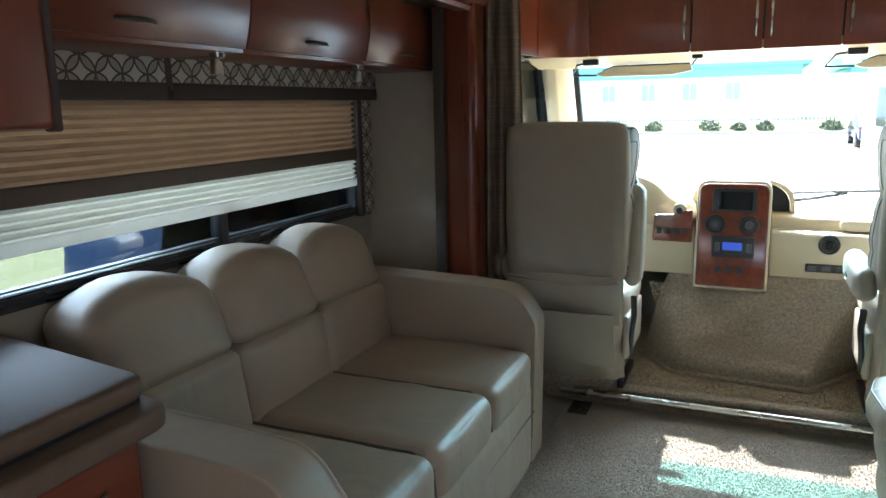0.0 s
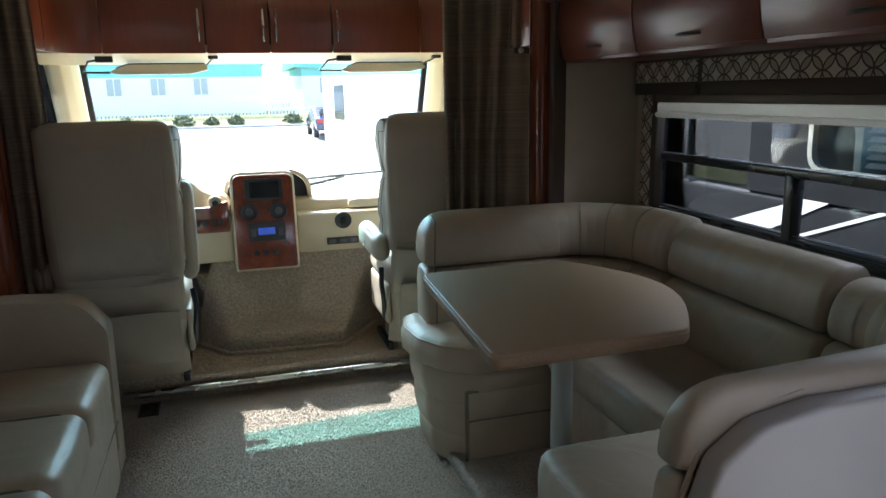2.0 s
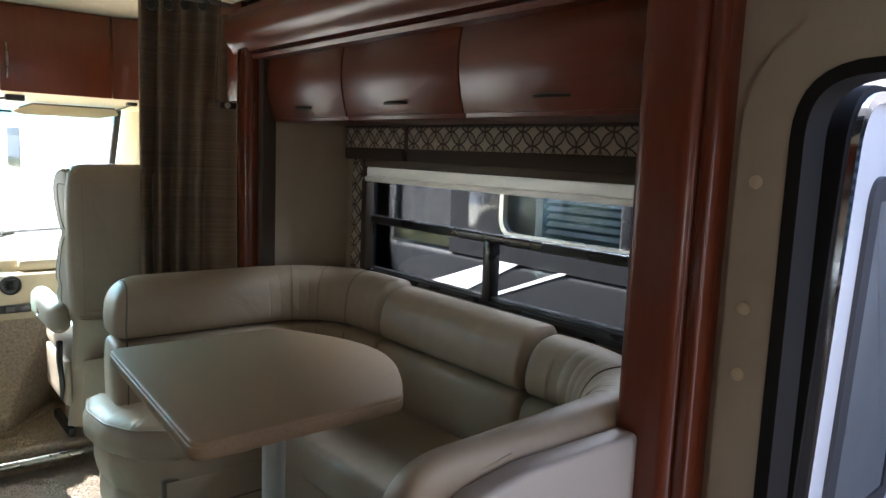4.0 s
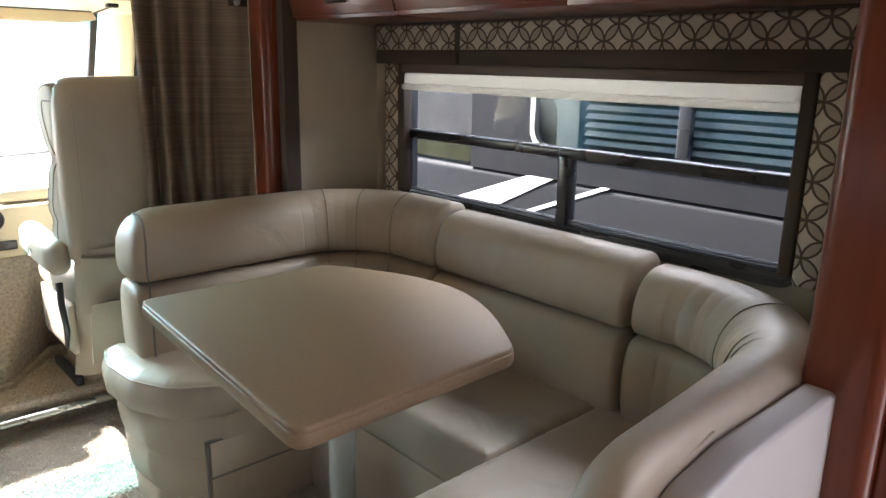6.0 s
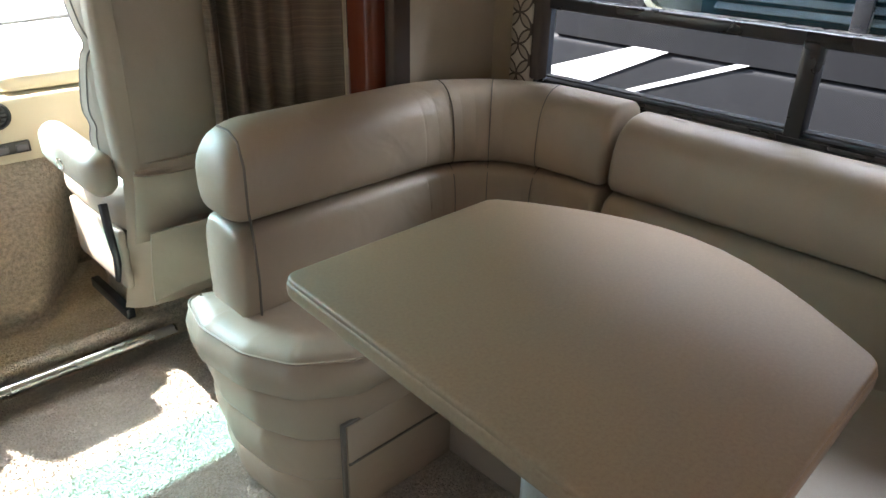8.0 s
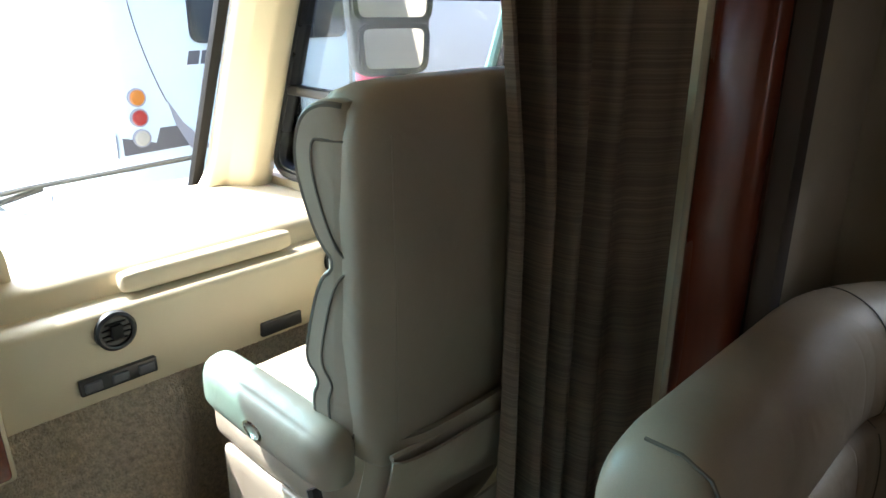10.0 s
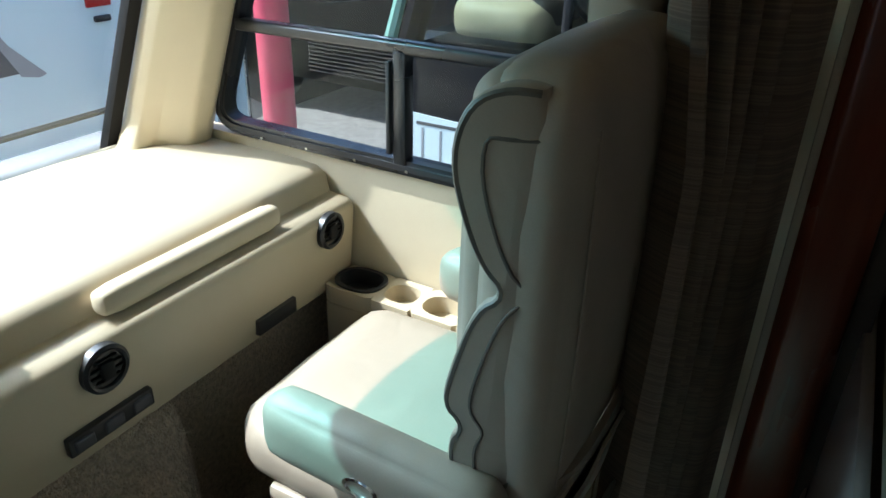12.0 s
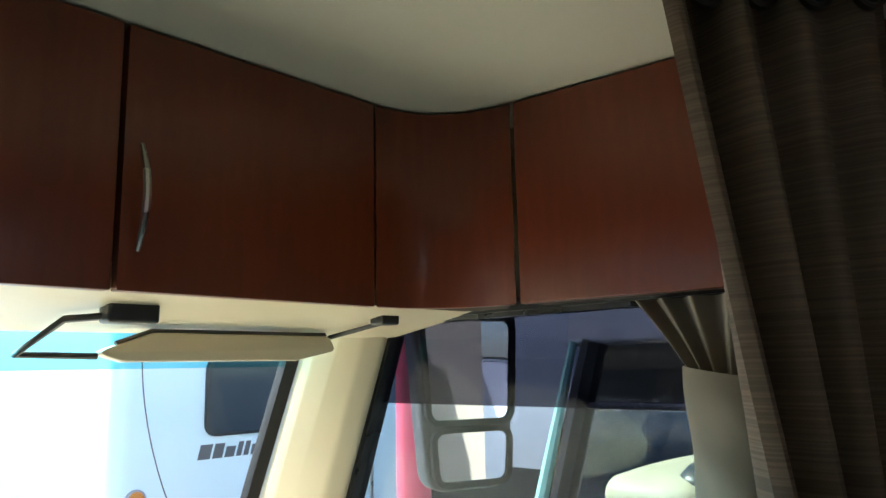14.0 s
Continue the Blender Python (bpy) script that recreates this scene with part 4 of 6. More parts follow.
def cab_seat(x, y, label, pocket, mirror=1, raised=0):
    """A captain's seat seen from behind: wide back, wings, cushion, two arms, pedestal. x: its middle, y: rear face."""
    s = thing("captains_seat", (x, y + 0.45, CABF), label, "seat", "cab seats")
    w = 0.255
    back = b_soft((0, 0.07, 1.015), (2 * w, 0.14, 0.66), 0.05, 0.010, 11, None, 0.003)
    bmesh.ops.transform(back, matrix=Matrix.Translation((x, y, 0)), verts=back.verts)
    b = part("backrest", back, LEATHER_CAB, s)
    for k in (-1, 1):
        wing = [(y + 0.03, 1.325), (y + 0.13, 1.335), (y + 0.18, 1.31), (y + 0.20, 1.24), (y + 0.18, 1.16), (y + 0.155, 1.10), (y + 0.125, 1.07), (y + 0.16, 1.045), (y + 0.19, 0.94), (y + 0.20, 0.88), (y + 0.17, 0.85), (y + 0.19, 0.82), (y + 0.18, 0.74), (y + 0.03, 0.72)]
        wing = chaikin([(p[0] - 0.04 * (p[0] > y + 0.1), p[1]) for p in wing], 2)
        xx = x + k * (w - 0.025)
        bm = b_prism(wing, "x", xx - 0.035, xx + 0.035, 0.022, 4)
        for v in bm.verts:
            v.co.x += k * flare(v.co.y - y)
        part("wing", bm, LEATHER_CAB, b)
        edge = [(xx + k * (0.031 + flare(p[0] - y)), p[0], p[1]) for p in inset(wing, 0.008) if p[0] > y + 0.05]
        part("piping", b_tube(edge, 0.005, 6), PIPING, b, "dark piping")
        front = [p for p in wing if p[0] > y + 0.075 and 0.745 < p[1] < 1.315]
        line_in = [(y + 0.05, 1.27)] + [(p[0] - 0.040, min(p[1], 1.27)) for p in front]
        line_in = [line_in[0], *[((a[0] + 2 * m[0] + c[0]) / 4, (a[1] + 2 * m[1] + c[1]) / 4) for a, m, c in zip(line_in, line_in[1:], line_in[2:])], line_in[-1]]
        part("seam", b_tube([(xx + k * (0.0345 + flare(p[0] - y)), *p) for p in line_in], 0.0028, 6), PIPING, b, "dark stitched seam")
        part("seam", b_tube([(x + k * (w - 0.042), y + 0.0005 - 0.004 * math.sin(math.pi * i / 12), 0.74 + 0.045 * i) for i in range(13)], 0.0015, 5), LEATHER_CAB, b)
    part("piping", b_tube([(x - w + 0.03, y + 0.012, 1.285), (x, y + 0.004, 1.30), (x + w - 0.03, y + 0.012, 1.285)], 0.004, 6), PIPING, b)
    part("headrest_roll", b_soft((x, y + 0.085, 1.285), (2 * w - 0.01, 0.15, 0.11), 0.05, 0.008, 9, None, 0.003), LEATHER_CAB, b)
    part("inner_cushion", b_soft((x, y + 0.14, 0.98), (0.40, 0.10, 0.52), 0.045, 0.02, 9), LEATHER_CAB, b)
    low = thing_part_skirt(x, y, w, pocket)
    part("rear_skirt", low, LEATHER_CAB, s, "hanging rear skirt of the seat")
    def pouch(u, v):
        z = 0.50 + (pocket - 0.50) * v
        full = math.sin(math.pi * u) ** 0.5
        sag = 0.022 * full * v ** 3 - 0.012 * full * v
        return (x + (2 * u - 1) * (w - 0.014), y - 0.006 + 0.26 * (1 - (z - 0.18) / (pocket + 0.02 - 0.18)) ** 1.4 - 0.012 - sag - 0.02 * math.sin(math.pi * v) * full - 0.004 * math.sin(9 * u + 7 * v) * full, z - 0.018 * full * v ** 2)
    part("pocket", b_sheet(pouch, 24, 14, 0.006), LEATHER_CAB, s, "sagging rear seat pocket")
    part("pocket_edge", b_tube([(x - w + 0.02, y - 0.008, pocket), (x, y - 0.014, pocket - 0.012), (x + w - 0.02, y - 0.008, pocket)], 0.006, 6), LEATHER_CAB, s)
    def flap(u, v):
        z = 0.36 + 0.20 * v - 0.05 * (1 - v) * (u if mirror > 0 else 1 - u)
        return (x + (2 * u - 1) * (w - 0.03), y - 0.026 + 0.06 * (1 - v) + 0.012 * math.sin(7 * u + 3 * v) * (1 - v) ** 0.5 - 0.006 * math.sin(math.pi * u), z)
    part("lower_flap", b_sheet(flap, 20, 10, 0.005), LEATHER_CAB, s, "loose lower flap behind the seat")
    part("cushion", b_soft((x, y + 0.375, 0.56), (0.48, 0.51, 0.16), 0.065, 0.02, 11, None, 0.003), LEATHER_CAB, s)
    part("cushion_base", b_soft((x, y + 0.36, 0.44), (0.44, 0.42, 0.10), 0.03, 0.0, 7), LEATHER_CAB, s)
    part("pedestal", b_prism(round_poly([(x - 0.16, y + 0.33), (x + 0.16, y + 0.33), (x + 0.18, y + 0.62), (x - 0.18, y + 0.62)], 0.04), "z", CABF, 0.40, 0.01), CARPET_CAB, s, "carpeted pedestal")
    for k in (-1, 1):
        if k == raised:
            part("armrest", b_soft((x + k * (w + 0.02), y + 0.15, 0.875), (0.07, 0.13, 0.42), 0.033, 0.006, 9, (-6, 0, 0)), LEATHER_CAB, s, "armrest folded upright")
            continue
        a = part("armrest", b_soft((x + k * (w + 0.035), y + 0.26, 0.725), (0.085, 0.42, 0.125), 0.04, 0.006, 9, (2, 0, 0)), LEATHER_CAB, s)
        m = Matrix.Translation((x + k * (w + 0.078), y + 0.26, 0.715)) @ Matrix.Rotation(radians(90 * k), 4, "Y")
        part("recess", b_lathe([(0.032, -0.002), (0.032, 0.006), (0.026, 0.008), (0.022, 0.0)], m @ Matrix.Diagonal((0.55, 1, 1, 1)), 20), CHROME, a, "oval chrome trim ring")
        part("recess_cup", b_lathe([(0.024, 0.0), (0.024, 0.004)], m @ Matrix.Diagonal((0.5, 1, 1, 1)), 20), BLACK, a)
    k = mirror
    part("lever", b_tube([(x + k * (w + 0.02), y + 0.17, 0.60), (x + k * (w + 0.03), y + 0.13, 0.53), (x + k * (w + 0.02), y + 0.14, 0.44), (x + k * (w + 0.005), y + 0.19, 0.34)], [0.014, 0.013, 0.011, 0.016], 8), BLACK, s, "black recline lever")
    part("side_valance", b_soft((x + k * (w - 0.005), y + 0.33, 0.42), (0.03, 0.40, 0.20), 0.014, 0.0, 7), LEATHER_CAB, s, "pale seat side cover")
    part("floor_track", b_box(x + k * 0.20 - 0.015, x + k * 0.20 + 0.015, y + 0.34, y + 0.66, CABF, CABF + 0.04, 0.005), BLACK, s)
    return s


def thing_part_skirt(x, y, w, top):
    """The loose cover under a seat back, leaning forwards to the floor."""
    def at(u, v):
        z = 0.18 + (top + 0.02 - 0.18) * v
        lean = 0.26 * (1 - v) ** 1.4
        pinch = 1 - 0.10 * (1 - v)
        ruck = 0.006 * math.sin(v * 13 + 3 * u) * (1 - abs(2 * u - 1))
        sag = 0.02 * math.sin(math.pi * v) * math.sin(math.pi * u)
        return (x + (2 * u - 1) * (w - 0.012) * pinch, y + lean - 0.004 - ruck - sag + 0.05 * abs(2 * u - 1) ** 6, z)
    return b_sheet(at, 22, 22, 0.012)


cab_seat(-0.715, 4.84, "taupe leather driver's seat with a raised armrest", 0.70, 1, 1)
cab_seat(0.715, 4.92, "taupe leather passenger captain's seat with wings and piping", 0.735, -1)

wheel = thing("steering_wheel", (-0.70, 5.52, 0.95), "dark steering wheel behind the driver's seat", "steering wheel")
m = Matrix.Translation((-0.70, 5.50, 0.98)) @ Matrix.Rotation(radians(-38), 4, "X")
part("rim", b_tube([m @ Vector((0.19 * math.cos(2 * math.pi * i / 40), 0.0, 0.19 * math.sin(2 * math.pi * i / 40))) for i in range(41)], 0.016, 10), BLACK, wheel)
part("hub", b_lathe([(0.07, -0.02), (0.065, 0.02), (0.03, 0.03)], m @ Matrix.Rotation(radians(90), 4, "X"), 20), BLACK, wheel)
for a in (0, 120, 240):
    part("spoke", b_tube([m @ Vector((0, 0, 0)), m @ Vector((0.18 * math.cos(radians(a - 30)), 0, 0.18 * math.sin(radians(a - 30))))], 0.013, 8), BLACK, wheel)
part("column", b_tube([(-0.70, 5.52, 0.95), (-0.70, 5.74, 0.80)], 0.035, 12), BLACK, wheel)


# ---- curtains ----
def curtain(name, path, z0, z1, folds, amp, material, label, gather=None, ends=None):
    """Cloth hung in folds along a plan path (a function of u giving x, y and the way across)."""
    c = thing(name, (*path(0.5)[0], z0), label, "curtain")

    def at(u, v):
        p, nrm = (line(*ends(v)) if ends else path)(u)
        a = amp * (0.8 + 0.3 * math.sin(5.1 * u + 1)) * (0.65 + 0.35 * (1 - v))
        w = math.sin(2 * math.pi * folds * u + 0.7 * math.sin(3 * u + 2 * v))
        w = math.copysign(abs(w) ** 0.85, w)
        x, y = p[0] + nrm[0] * a * w, p[1] + nrm[1] * a * w
        if gather:
            gx, gy, k, *push = gather(v)
            x, y = gx + (x - gx) * k, gy + (y - gy) * k + (push[0] * (1.15 - u) if push else 0)
        return (x, y, z0 + (z1 - z0) * v)
    part("cloth", b_sheet(at, folds * 16, 40, 0.003), material, c)
    return c


def line(a, b):
    a, b = Vector(a), Vector(b)
    d = (b - a).normalized()
    return lambda u: (tuple(a.lerp(b, u)), (d.y, -d.x))


def drape(v):
    """The plan of the wide curtain at a height: its free edge swings forward above the seat back."""
    k = max(0.0, min(1.0, (v - 0.54) / 0.46))
    return (0.722 + 0.05 * k, 4.885 + 0.125 * k), (0.975 + 0.04 * k, 4.80 - 0.02 * k)


curtain("cab_curtain", line((0.722, 4.885), (0.975, 4.80)), 0.14, 2.048, 4, 0.052, CURTAIN, "brown striped privacy curtain hung in folds", None, drape)
ring = thing("curtain_eyelets", (0.9, 4.9, 1.97), "dark metal curtain eyelets near the ceiling", "eyelets")
for i in range(4):
    a, b = drape(1.0)
    p = Vector(a).lerp(Vector(b), 0.15 + 0.22 * i)
    m = Matrix.Translation((p.x - 0.016, p.y - 0.030, 2.017)) @ Matrix.Rotation(radians(-37), 4, "Z") @ Matrix.Rotation(radians(90), 4, "X")
    part("eyelet", b_lathe([(0.017, -0.006), (0.025, -0.006), (0.025, 0.003), (0.021, 0.006), (0.017, 0.003), (0.017, -0.006)], m, 24), GUNMETAL, ring)
    part("opening", b_lathe([(0.017, -0.004), (0.017, -0.002)], m, 24), BLACK, ring)
fixed("trim_curtain_track", b_tube([(-1.08, 4.80, 2.035), (1.08, 4.80, 2.035)], 0.009, 8), STEEL, "thin curtain track along the ceiling", "curtain track")
cu = curtain("cab_curtain", line((0.945, 4.825), (1.072, 4.738)), 0.14, 1.625, 2, 0.012, CURTAIN, "brown striped curtain end held flat by a snap strap")
part("snap_strap", b_box(1.0, 1.085, 4.735, 4.745, 1.603, 1.628, 0.003), BORDER, cu, "dark cloth strap")
part("snap", b_lathe([(0.013, 0), (0.012, 0.006), (0.006, 0.009)], Matrix.Translation((1.03, 4.734, 1.616)) @ Matrix.Rotation(radians(90), 4, "X"), 14), STEEL, cu, "bright metal snap")
curtain("cab_curtain", line((1.085, 4.87), (1.088, 5.0)), 0.14, 2.01, 3, 0.02, CURTAIN, "brown striped curtain end folded against the side wall")
curtain("cab_curtain", line((-1.11, 4.88), (-0.93, 4.93)), 0.14, 2.01, 4, 0.035, CURTAIN, "brown striped privacy curtain gathered beside the driver's seat", lambda v: (-1.04, 4.9, 1.05 + 0.12 * math.sin(4 * v)))


def tied(name, s):
    c = thing(name, (s * 1.08, 5.08, 1.0), "taupe cab window curtain gathered by a tieback", "curtain")

    def at(u, v):
        z = 0.95 + 0.70 * v
        k = 0.05 + 0.085 * max(0, (v - 0.80) / 0.2) ** 1.2 + 0.02 * max(0, 0.45 - v)
        y = 5.07 + (2 * u - 1) * k + 0.06 * max(0, v - 0.78)
        fold = math.sin(2 * math.pi * 5 * u + v * 1.5 + 0.8 * math.sin(7 * u))
        return (s * (1.075 - 0.014 * fold * (0.35 + 0.65 * v)), y, z)
    part("cloth", b_sheet(at, 80, 30, 0.003), CURTAIN_PLAIN, c)

    def band(u, v):
        a = math.pi * (1.06 * u - 0.03)
        z = 1.27 + 0.255 * v
        r = 0.066 + 0.010 * v + 0.003 * math.sin(9 * v + 4 * u)
        return (s * (1.092 - 0.046 * math.sin(a) - 0.003 * math.sin(14 * v + 5 * u) * math.sin(a)), 5.075 + r * math.cos(a), z + 0.012 * math.cos(a))
    part("tieback", b_sheet(band, 26, 16, 0.004), CURTAIN_PLAIN, c, "wide taupe cloth tieback")
    return c


tied("cab_window_curtain", 1)
tied("cab_window_curtain", -1)


# ---- sun visors ----
def visor(x0, x1):
    v = thing("sun_visor", ((x0 + x1) / 2, 5.85, 1.58), "padded cream sun visor on a bent black rod", "sun visor", "sun visors")
    z0, z1 = 1.562, 1.612
    pts = round_poly([(x0, z0 + 0.015), (x0 + 0.10, z1), (x1 - 0.02, z1), (x1, z0 + 0.02), (x1 - 0.1, z0), (x0 + 0.05, z0)], 0.02)
    part("panel", b_prism(pts, "y", 5.835, 5.865, 0.010, 3), PILLAR, v)
    part("piping", b_tube([(x0 + 0.04, 5.85, z0 + 0.03), (x0 + 0.10, 5.85, z1 + 0.002), (x1 - 0.02, 5.85, z1 + 0.002)], 0.006, 6), PIPING, v)
    part("rod", b_tube([(x0 - 0.02, 5.72, 1.63), (x0 - 0.075, 5.76, 1.625), (x0 - 0.115, 5.84, 1.575), (x0 + 0.01, 5.85, 1.572)], 0.006, 8), BLACK, v, "bent black rod")
    part("bracket", b_box(x0 - 0.035, x0 + 0.045, 5.70, 5.74, 1.618, 1.662, 0.006, 3), BLACK, v)
    part("bracket", b_box(x1 + 0.0, x1 + 0.05, 5.69, 5.73, 1.63, 1.662, 0.006, 3), BLACK, v)
    part("rod", b_tube([(x1 - 0.01, 5.85, 1.61), (x1 + 0.025, 5.72, 1.635)], 0.005, 8), BLACK, v)
    return v


visor(0.40, 0.90)
visor(-0.80, -0.30)

# passenger side shelf with cup holders
shf = thing("side_shelf", (1.0, 5.55, 0.10), "cream side ledge with moulded cup holders", "shelf")
part("body", b_box(0.985, 1.115, 5.28, 5.728, 0.10, 0.555, 0.012, 3), DASH, shf)


def well(y0, y1, rx, ry, material, name, depth=0.045):
    """A square of the ledge with an oval recess let into it."""
    cx, cy, outer, inner = 1.05, (y0 + y1) / 2, [], []
    for i in range(32):
        a = 2 * math.pi * i / 32 + math.pi / 32
        c, sn = math.cos(a), math.sin(a)
        q = min(0.0645 / abs(c), (y1 - y0) / 2 / abs(sn))
        outer.append((cx + q * c, cy + q * sn))
        inner.append((cx + rx * math.copysign(abs(c) ** 0.8, c), cy + ry * math.copysign(abs(sn) ** 0.8, sn)))
    part("ledge", b_ring(outer, inner, "z", 0.553, 0.60), DASH, shf)
    if name:
        part(name, join(b_ring(inset(inner, -0.007), inset(inner, 0.004), "z", 0.56, 0.606), b_prism(inset(inner, 0.003), "z", 0.556, 0.562)), material, shf, "black oval insert")


well(5.585, 5.726, 0.050, 0.062, BLACK, "insert")
well(5.475, 5.585, 0.042, 0.044, DASH, "")
well(5.345, 5.475, 0.044, 0.055, DASH, "")
part("ledge_end", b_box(0.985, 1.115, 5.28, 5.345, 0.553, 0.60, 0.004), DASH, shf)


# ---- sofa ----
def sofa():
    s = thing("sofa", (-1.1, 3.8, 0), "three-seat taupe leather sofa with rounded backs", "sofa")
    x0, x1, y0, y1 = -1.58, -0.73, 3.08, 4.42
    part("base", b_box(x0 + 0.1, x1 - 0.03, y0 - 0.08, y1 + 0.1, 0.03, 0.36, 0.03, 3), LEATHER, s)
    part("front_skirt", b_soft((x1 - 0.02, (y0 + y1) / 2, 0.21), (0.06, y1 - y0 + 0.02, 0.34), 0.025, 0.008, 9), LEATHER, s)
    part("skirt_seam", b_tube([(x1 + 0.012, y0, 0.27), (x1 + 0.016, y1, 0.27)], 0.003, 6), PIPING, s)
    step = (y1 - y0) / 3
    for i in range(3):
        yc = y0 + step * (i + 0.5)
        c = part("seat_cushion", b_soft((-1.06, yc, 0.435), (0.68, step - 0.004, 0.17), 0.045, 0.010, 25, None, 0.004), LEATHER, s)
        part("welt", b_tube([(-1.35, yc - step / 2 + 0.002, 0.508), (-0.80, yc - step / 2 + 0.002, 0.508), (-0.735, yc - step / 2 + 0.002, 0.47), (-0.728, yc - step / 2 + 0.002, 0.38)], 0.004, 6), PIPING, c)

        def backshape(z0, z1, yc=yc):
            top = []
            for k in range(13):
                u = k / 12 * 2 - 1
                top.append((yc + u * (step / 2 - 0.004), z1 - (0.055 * abs(u) ** 2.6 if z1 > 0.8 else 0.0)))
            return [(yc - step / 2 + 0.004, z0)] + top + [(yc + step / 2 - 0.004, z0)]
        for nm, z0, z1, t, xb in (("lower_back", 0.49, 0.738, 0.20, -1.405), ("upper_back", 0.739, 0.985, 0.19, -1.435)):
            bm = b_soft((0, 0, 0), (t, step - 0.004, z1 - z0), 0.03 if nm == "lower_back" else 0.045, 0.010, 15, None, 0.004)
            for v in bm.verts:
                f = v.co.z / (z1 - z0) + 0.5
                if nm == "upper_back":
                    u = 2 * v.co.y / step
                    v.co.z -= 0.055 * abs(u) ** 2.4 * max(0, f)
                v.co.x -= (0.035 if nm == "lower_back" else 0.09) * f
            bmesh.ops.transform(bm, matrix=Matrix.Translation((xb, yc, (z0 + z1) / 2)), verts=bm.verts)
            part(nm, bm, LEATHER, s)
    part("back_frame", b_box(-1.60, -1.47, y0, y1, 0.1, 0.88, 0.03, 3), LEATHER, s)
    for yc in (y1 + 0.075, y0 - 0.075):
        prof = round_poly([(-1.52, 0.04), (-0.725, 0.04), (-0.715, 0.62), (-0.80, 0.735), (-1.0, 0.75), (-1.52, 0.765)], [0.01, 0.02, 0.09, 0.12, 0.1, 0.02], 6)
        prof = chaikin(prof, 2)
        a = part("arm", b_prism(prof, "y", yc - 0.075, yc + 0.075, 0.035, 4), LEATHER, s, angle=60)
        k = 1 if yc > 4 else -1
        edge = [(p[0], yc - k * 0.07, p[1]) for p in prof if p[0] > -1.5 and p[1] > 0.1]
        part("welt", b_tube(edge, 0.004, 6), LEATHER, a)
    return s


sofa()


# ---- dinette ----
def arc(c, r, a0, a1, n=10):
    return [(c[0] + r * math.cos(radians(a0 + (a1 - a0) * i / n)), c[1] + r * math.sin(radians(a0 + (a1 - a0) * i / n))) for i in range(n + 1)]


R = 0.42
OX, OYF, OYB = 1.475, 4.545, 2.675
# the back's outer line from the far end round by the window to the near end
far = [(0.462, OYF), (OX - R, OYF)]
corner_f = arc((OX - R, OYF - R), R, 90, 0)
side = [(OX, OYF - R), (OX, OYB + R)]
corner_b = arc((OX - R, OYB + R), R, 0, -90)
near = [(OX - R, OYB), (0.468, OYB)]
UPPER = [(0.03, 0.765), (0.13, 0.757), (0.183, 0.762), (0.196, 0.80), (0.184, 0.87), (0.15, 0.918), (0.10, 0.937), (0.05, 0.937), (0.015, 0.915), (0.005, 0.85)]
LOWER = [(0.03, 0.47), (0.16, 0.47), (0.205, 0.545), (0.213, 0.63), (0.206, 0.71), (0.188, 0.752), (0.10, 0.76), (0.03, 0.755)]


def smooth_profile(p):
    return chaikin(p, 2)


booth = thing("dinette_booth", (1.0, 3.6, 0.06), "U-shaped taupe leather dinette booth with rolled backs", "booth seat")


def back_segments(pts, name_u="upper_back", name_l="lower_back", e=0.03, drop=0, ruche=None):
    """One length of the back: a rolled upper and a lower cushion. drop: 1 rounds off its first end, -1 its last."""
    lift = {1: 0.032, 0: 0.014, -1: -0.008}[drop]
    part(name_u, b_sweep(dense(pts), smooth_profile([(p[0], p[1] + lift * (p[1] > 0.8)) for p in UPPER]), e, 0.3, drop, ruche, 0.12, 0.55, (0.05, 0.32) if drop else None, 0.48 if drop < 0 else 0.0), LEATHER, booth, angle=60)
    part(name_l, b_sweep(dense(pts), smooth_profile(LOWER), min(e, 0.03), 0.2, 0, None, 0.14, 0.45, (0.03, 0.12) if drop > 0 else None, 0.52 if drop < 0 else 0.0), LEATHER, booth, angle=60)


def cut(path, a, b):
    """The stretch of a path between the lengths a and b."""
    pts = dense(path, 0.008)
    out, L = [], 0.0
    for p, q in zip(pts, pts[1:]):
        if a <= L <= b:
            out.append(p)
        L += (Vector(q) - Vector(p)).length
    return out


CL = R * math.pi / 2
whole = far + corner_f[1:] + side[1:] + corner_b[1:] + near[1:]
f0 = (OX - R) - 0.462
LEN_SIDE = OYF - R - OYB - R
marks = [0.0, f0 + CL + (OYF - R - 3.957), f0 + CL + (OYF - R - 3.208), 99]
for i, (a, b) in enumerate(zip(marks, marks[1:])):
    seg = cut(whole, a + 0.001, b - 0.001)
    back_segments(seg, e=0.02, drop=1 if i == 0 else -1 if i == len(marks) - 2 else 0, ruche=((1.0, 1.45, 0.0018, 62), (0.05, 0.7, 0.0018, 48), (0.03, 0.36, 0.0045, 75))[i])


def seam(length, profile, lift=0.0):
    """A seam across the back at a length along it: a thin tube with the crease's shade in its dark colour."""
    p = cut(whole, length - 0.012, length + 0.012)
    a, b = Vector(p[0]), Vector(p[-1])
    d = (b - a).normalized()
    n2 = Vector((d.y, -d.x))
    c = (a + b) / 2
    prof = smooth_profile([(q[0], q[1] + lift * (q[1] > 0.8)) for q in profile])
    pts = [(*(c + n2 * (q[0] + 0.001)), q[1] + 0.001 * (q[1] > 0.9)) for q in prof if q[0] > 0.04 and q[1] > profile[1][1] + 0.006]
    part("seam", b_tube(sorted(pts, key=lambda q: q[2]) if profile is LOWER else pts, 0.0015, 5), PIPING, booth)


